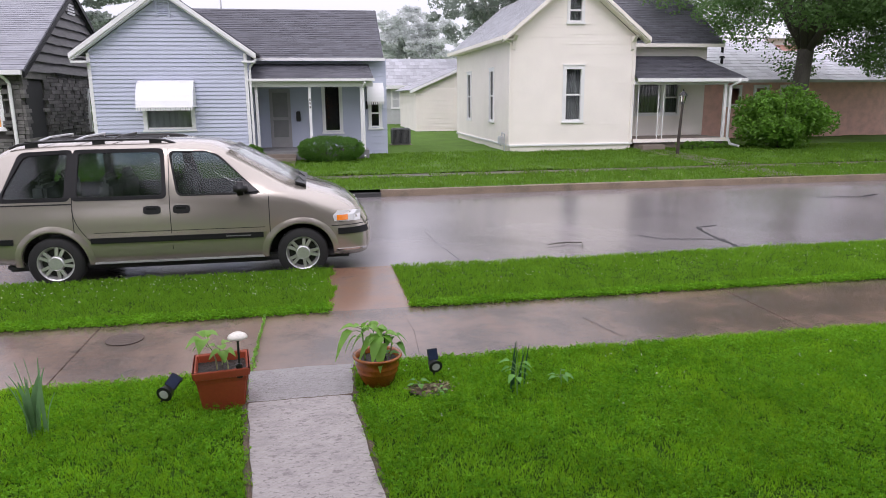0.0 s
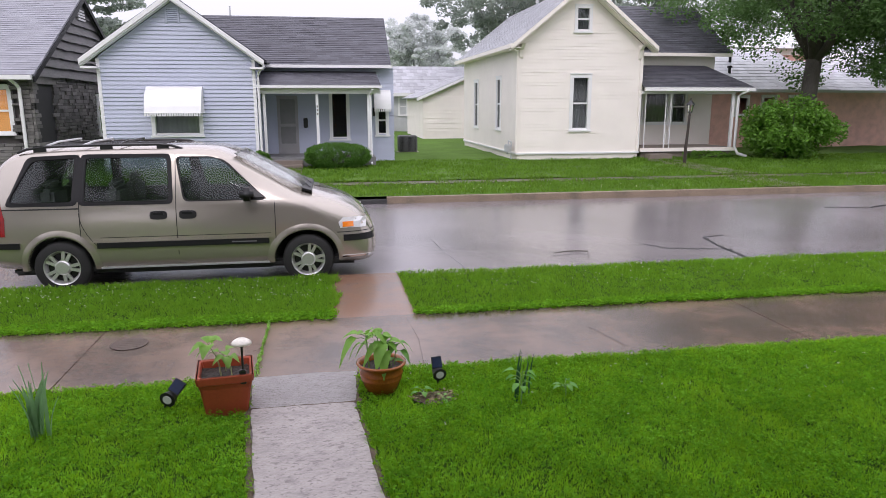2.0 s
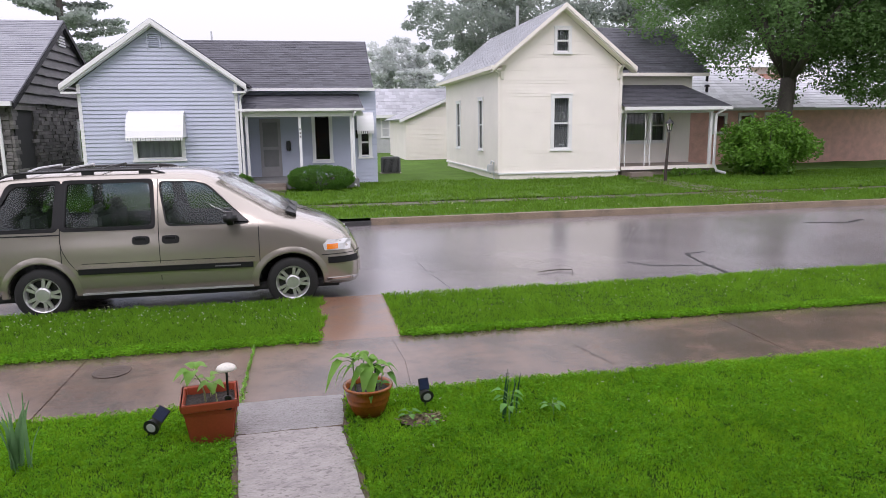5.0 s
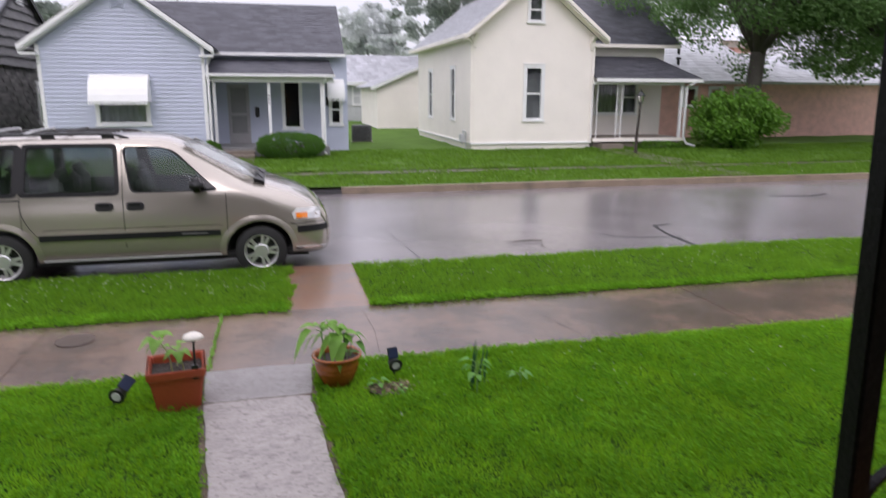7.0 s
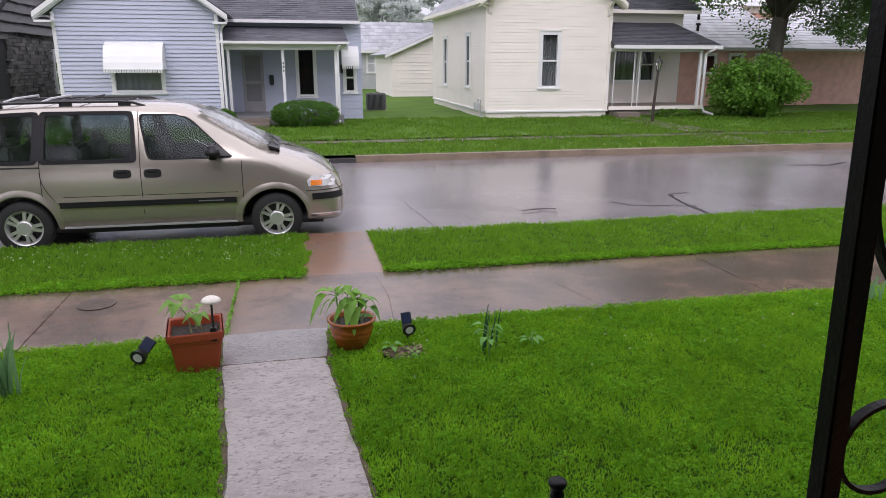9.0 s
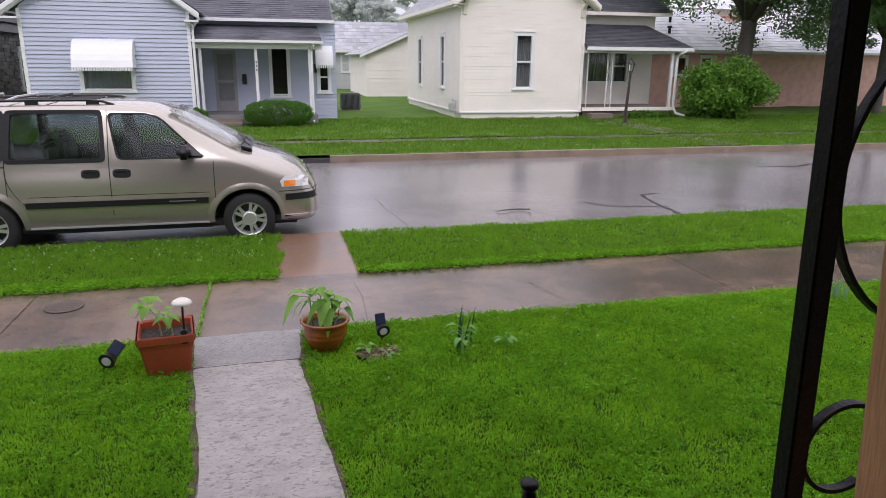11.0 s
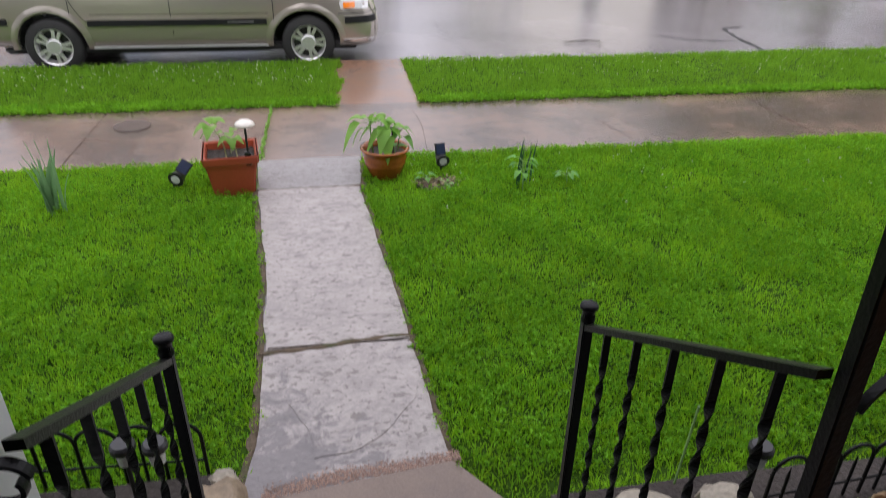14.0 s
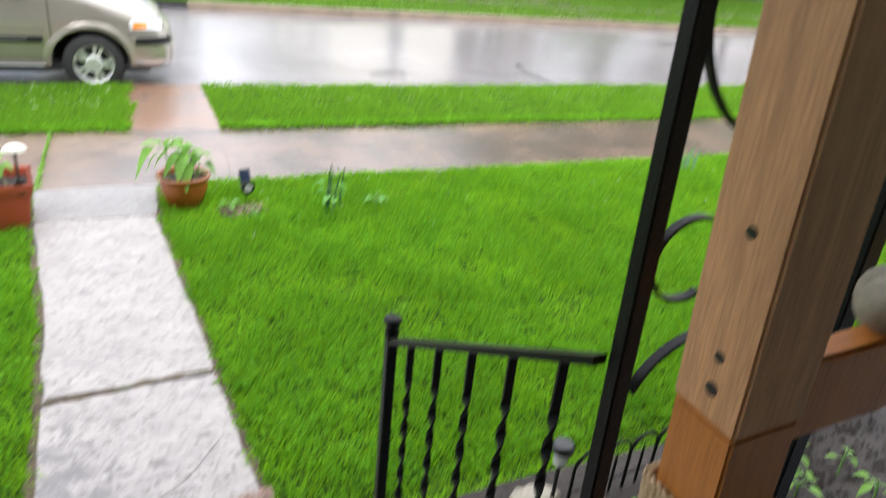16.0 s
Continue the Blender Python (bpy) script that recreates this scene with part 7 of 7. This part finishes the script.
sprout(pot, [(-0.03, 0.05, 0.19), (-0.035, 0.05, 0.3), (-0.02, 0.05, 0.395)], 0.006,
       [(1, (-0.7, -0.5, 0.6), 0.03, 0.12, 0.095, 0.7), (1, (0.8, -0.3, 0.5), 0.03, 0.12, 0.09, 0.8), (0.85, (0.2, -1, 0.3), 0.05, 0.12, 0.1, 1.1), (0.7, (-1, 0.0, 0.2), 0.06, 0.11, 0.08, 1.3),
        (1, (0.1, 0.6, 0.9), 0.02, 0.1, 0.08, 0.4)], M_seedling, M_stem)
sprout(pot, [(0.1, 0.03, 0.19), (0.11, 0.03, 0.28), (0.12, 0.03, 0.34)], 0.005,
       [(1, (0.9, 0.1, 0.3), 0.03, 0.1, 0.075, 1.1), (1, (-0.4, -0.8, 0.4), 0.03, 0.1, 0.08, 0.9), (0.6, (0.8, -0.6, 0.1), 0.04, 0.09, 0.07, 1.2)], M_leaf_plant, M_stem)
pot_light = thing("solar_stake_light", "slim black solar light standing in the clay pot", "garden light", (0.67, -3.3, 0.18), "stake lights")
part("stake", cyl(bmesh.new(), (0, 0, 0), (0, 0, 0.17), 0.008), M_black, pot_light)
part("cap", cyl(bmesh.new(), (0, 0, 0.17), (0, 0, 0.205), 0.02), M_black, pot_light)


def spotlight(x, y, rz, tilt, label, roll=0, size=0.9):
    t = thing("solar_spotlight", label, "garden light", (x, y, 0.0), "solar spotlights", rz)
    part("spike", cyl(bmesh.new(), (0, 0, -0.05), (0, 0, 0.1), 0.009), M_black, t)
    bm = bmesh.new()
    cyl(bm, (0, 0.05, 0.15), (0, -0.045, 0.14), 0.035, 0.06, 24)
    part("head", bm, M_black, t)
    part("lens", cyl(bmesh.new(), (0, -0.046, 0.14), (0, -0.051, 0.1395), 0.034, 0.034, 24), M_lamp_clear, t)
    bm = boxes((-0.045, 0.045, -0.008, 0.008, -0.055, 0.055), bevel=0.004)
    p = part("panel", bm, M_black, None)
    p.matrix_basis = pose(0.0, 0.03, 0.235, -25 + tilt)
    p.parent = t
    bm = boxes((-0.038, 0.038, -0.0125, -0.009, -0.047, 0.047))
    part("solar_cell", bm, M_solar, p)
    part("bracket", tube(bmesh.new(), [(0, 0, 0.1), (0, 0.045, 0.15), (0, 0.03, 0.2)], 0.012, 8), M_black, t)
    t.matrix_basis = pose(x, y, 0.0, 0, roll, rz)
    t.scale = (size, size, size * 0.9)
    return t


spotlight(-0.95, -3.4, -14, -10, "black solar spotlight turned aside in the grass", 32, 0.96)
spotlight(1.04, -3.32, 12, 5, "black solar spotlight with panel standing in grass")


def iris(x, y, n, h, seed, label, mat, w=0.018, splay=0.3):
    t = thing("iris_plant", label, "plant", (x, y, 0.0))
    rnd = random.Random(seed)
    for k in range(n):
        q = rnd.uniform(0, math.tau)
        bm = bmesh.new()
        rows = []
        hh, out = h * rnd.uniform(0.6, 1.1), rnd.uniform(0.05, splay) * h
        bx, by = rnd.gauss(0, 0.04), rnd.gauss(0, 0.025)
        for i in range(7):
            f = i / 6
            c = Vector((bx + math.cos(q) * out * f * f, by + math.sin(q) * out * f * f, hh * f))
            s = Vector((-math.sin(q + 1), math.cos(q + 1), 0)) * w * (1 - f ** 3)
            rows.append([bm.verts.new(c - s), bm.verts.new(c + Vector((0.003, 0.003, 0))), bm.verts.new(c + s)])
        for a, b in zip(rows, rows[1:]):
            for j in range(2):
                bm.faces.new((a[j], a[j + 1], b[j + 1], b[j]))
        part("leaf", bm, mat, t, smooth=True)
    return t


patch = thing("dug_patch", "bare brown dug patch with withered grass in lawn", "soil", (0.97, -3.55, 0.0))
bm = bmesh.new()
bmesh.ops.create_circle(bm, cap_ends=True, cap_tris=True, radius=0.16, segments=32)
bmesh.ops.subdivide_edges(bm, edges=bm.edges[:], cuts=3, use_grid_fill=True)
for v in bm.verts:
    q = 1 + 0.25 * noise.noise(v.co * 6)
    v.co = Vector((v.co.x * q, v.co.y * q * 0.68, 0.02 + 0.02 * noise.noise(v.co * 22)))
part("soil", bm, M_dug, patch)
leaf_mesh("withered_grass", [(0.0, 0.0, 0.03), (0.08, -0.03, 0.03), (-0.07, 0.03, 0.03), (0.1, 0.05, 0.03)], [(0.12, 0.07, 0.012)] * 4, 30, 0.03, M_straw, 66, patch, flat=0.2, droop=0)
iris(-1.64, -3.7, 16, 0.46, 61, "clump of grey-green iris leaves in the lawn", M_iris)
iris(1.62, -3.66, 7, 0.46, 62, "narrow dark iris leaves in the lawn", M_iris_dark, 0.011, 0.1)
iris(5.3, -3.3, 8, 0.3, 63, "small clump of pale iris leaves in the lawn", M_iris)
for x, y, h, n, s, sd in ((1.58, -3.75, 0.24, 9, 0.08, 71), (1.95, -3.65, 0.1, 6, 0.07, 72), (0.9, -3.5, 0.07, 5, 0.06, 73), (1.02, -3.62, 0.05, 4, 0.05, 74)):
    t = thing("young_plant", "young broad-leaved plant growing in the lawn", "plant", (0, 0, 0), "lawn seedlings")
    leafy(t, x, y, 0.0, h, n, s, sd)
rp = random.Random(80)
for k in range(62):
    x, y = 1.04 + 2.2 * rp.random() ** 1.6, rp.uniform(-7.34, -6.8)
    t = thing("bean_plant", "young bright green plant in the dark bed", "plant", (0, 0, 0), "bed plants")
    leafy(t, x, y, 0.03, rp.uniform(0.06, 0.17), rp.randint(4, 6), rp.uniform(0.04, 0.07), 100 + k, mat=M_seedling)
for k in range(24):
    x, y = rp.uniform(-1.5, -0.42), rp.uniform(-7.25, -6.55)
    t = thing("bed_weed", "small green weed in the dark bed", "plant", (0, 0, 0), "bed weeds")
    leafy(t, x, y, 0.03, rp.uniform(0.03, 0.08), 5, 0.05, 200 + k)
cs = [(-0.36 + rp.gauss(0, 0.006), -1.5 - 1.4 * k / 40 + rp.uniform(-0.02, 0.02), 0.02) for k in range(41)]
leaf_mesh("joint_weeds", cs, [(0.01, 0.02, 0.02)] * 36 + [(0.04, 0.04, 0.04)] * 5, 9, 0.024, M_seedling, 81)
tagged(bpy.data.objects["joint_weeds"], "bright green weeds along the sidewalk joint", "weeds", kind="stuff")


def scatter_flat(name, x0, x1, y0, y1, n, size, z, mat, label, category, seed, hole=None, clump=False):
    """Small three-leaf clover sprigs or flower heads in one mesh."""
    rng = np.random.default_rng(seed)
    x, y = rng.uniform(x0, x1, n), rng.uniform(y0, y1, n)
    if hole is not None:
        k = ~hole(x, y)
        x, y = x[k], y[k]
    if clump:
        k = np.array([noise.noise((a * 2.2, b * 2.2, seed)) + 0.6 * noise.noise((a * 8, b * 8, seed)) for a, b in zip(x, y)]) > rng.uniform(-0.7, 0.5, len(x))
        x, y = x[k], y[k]
    cs = np.stack([x, y, z + (rng.uniform(-0.6, 0.5, len(x)) * z if clump else np.zeros(len(x)))], 1)
    ob = leaf_mesh(name, cs, np.full((len(x), 3), size * 0.8), 4, size, mat, seed, flat=0.2, droop=0.0)
    return tagged(ob, label, category, kind="stuff")


scatter_flat("clover", 0.4, 6.2, -6.4, -2.95, 60000, 0.018, 0.042, M_clover, "clover leaves spread through the lawn", "clover", 91, bare, True)
scatter_flat("clover", -3.2, -0.2, -6.4, -2.95, 28000, 0.018, 0.042, M_clover, "clover leaves spread through the lawn", "clover", 92, bare, True)
scatter_flat("clover_edge", -6, 0.3, -1.5, -1.25, 2600, 0.03, 0.03, M_clover, "broad weeds along the strip's edge", "weeds", 93)
scatter_flat("clover_edge", 1.1, 12, -1.5, -1.3, 4200, 0.03, 0.03, M_clover, "broad weeds along the strip's edge", "weeds", 94)
scatter_flat("clover_flowers", -5.5, 0.25, -0.9, 0.3, 330, 0.0115, 0.07, M_flower, "white clover flowers in the strip", "flowers", 95)
scatter_flat("clover_flowers", 1.3, 12, -0.9, 0.3, 360, 0.0105, 0.07, M_flower, "white clover flowers in the strip", "flowers", 96)
scatter_flat("clover_flowers", 0.8, 6, -4.2, -2.95, 60, 0.011, 0.06, M_flower, "white clover flowers in the lawn", "flowers", 97)
scatter_flat("clover_flowers", 2, 20, 7.8, 9.5, 160, 0.02, 0.11, M_flower, "white clover flowers in the far strip", "flowers", 98)

# boards, shingles and small stones too fine to pick apart stay joined
for ob in list(scene.objects):
    if ob.type == "MESH" and ob.parent and ob.name.split(".")[0] in ("roof", "porch_roof", "gable_wall", "side_wall", "porch_wall", "end_wall", "stonework"):
        tagged(ob, kind="stuff")
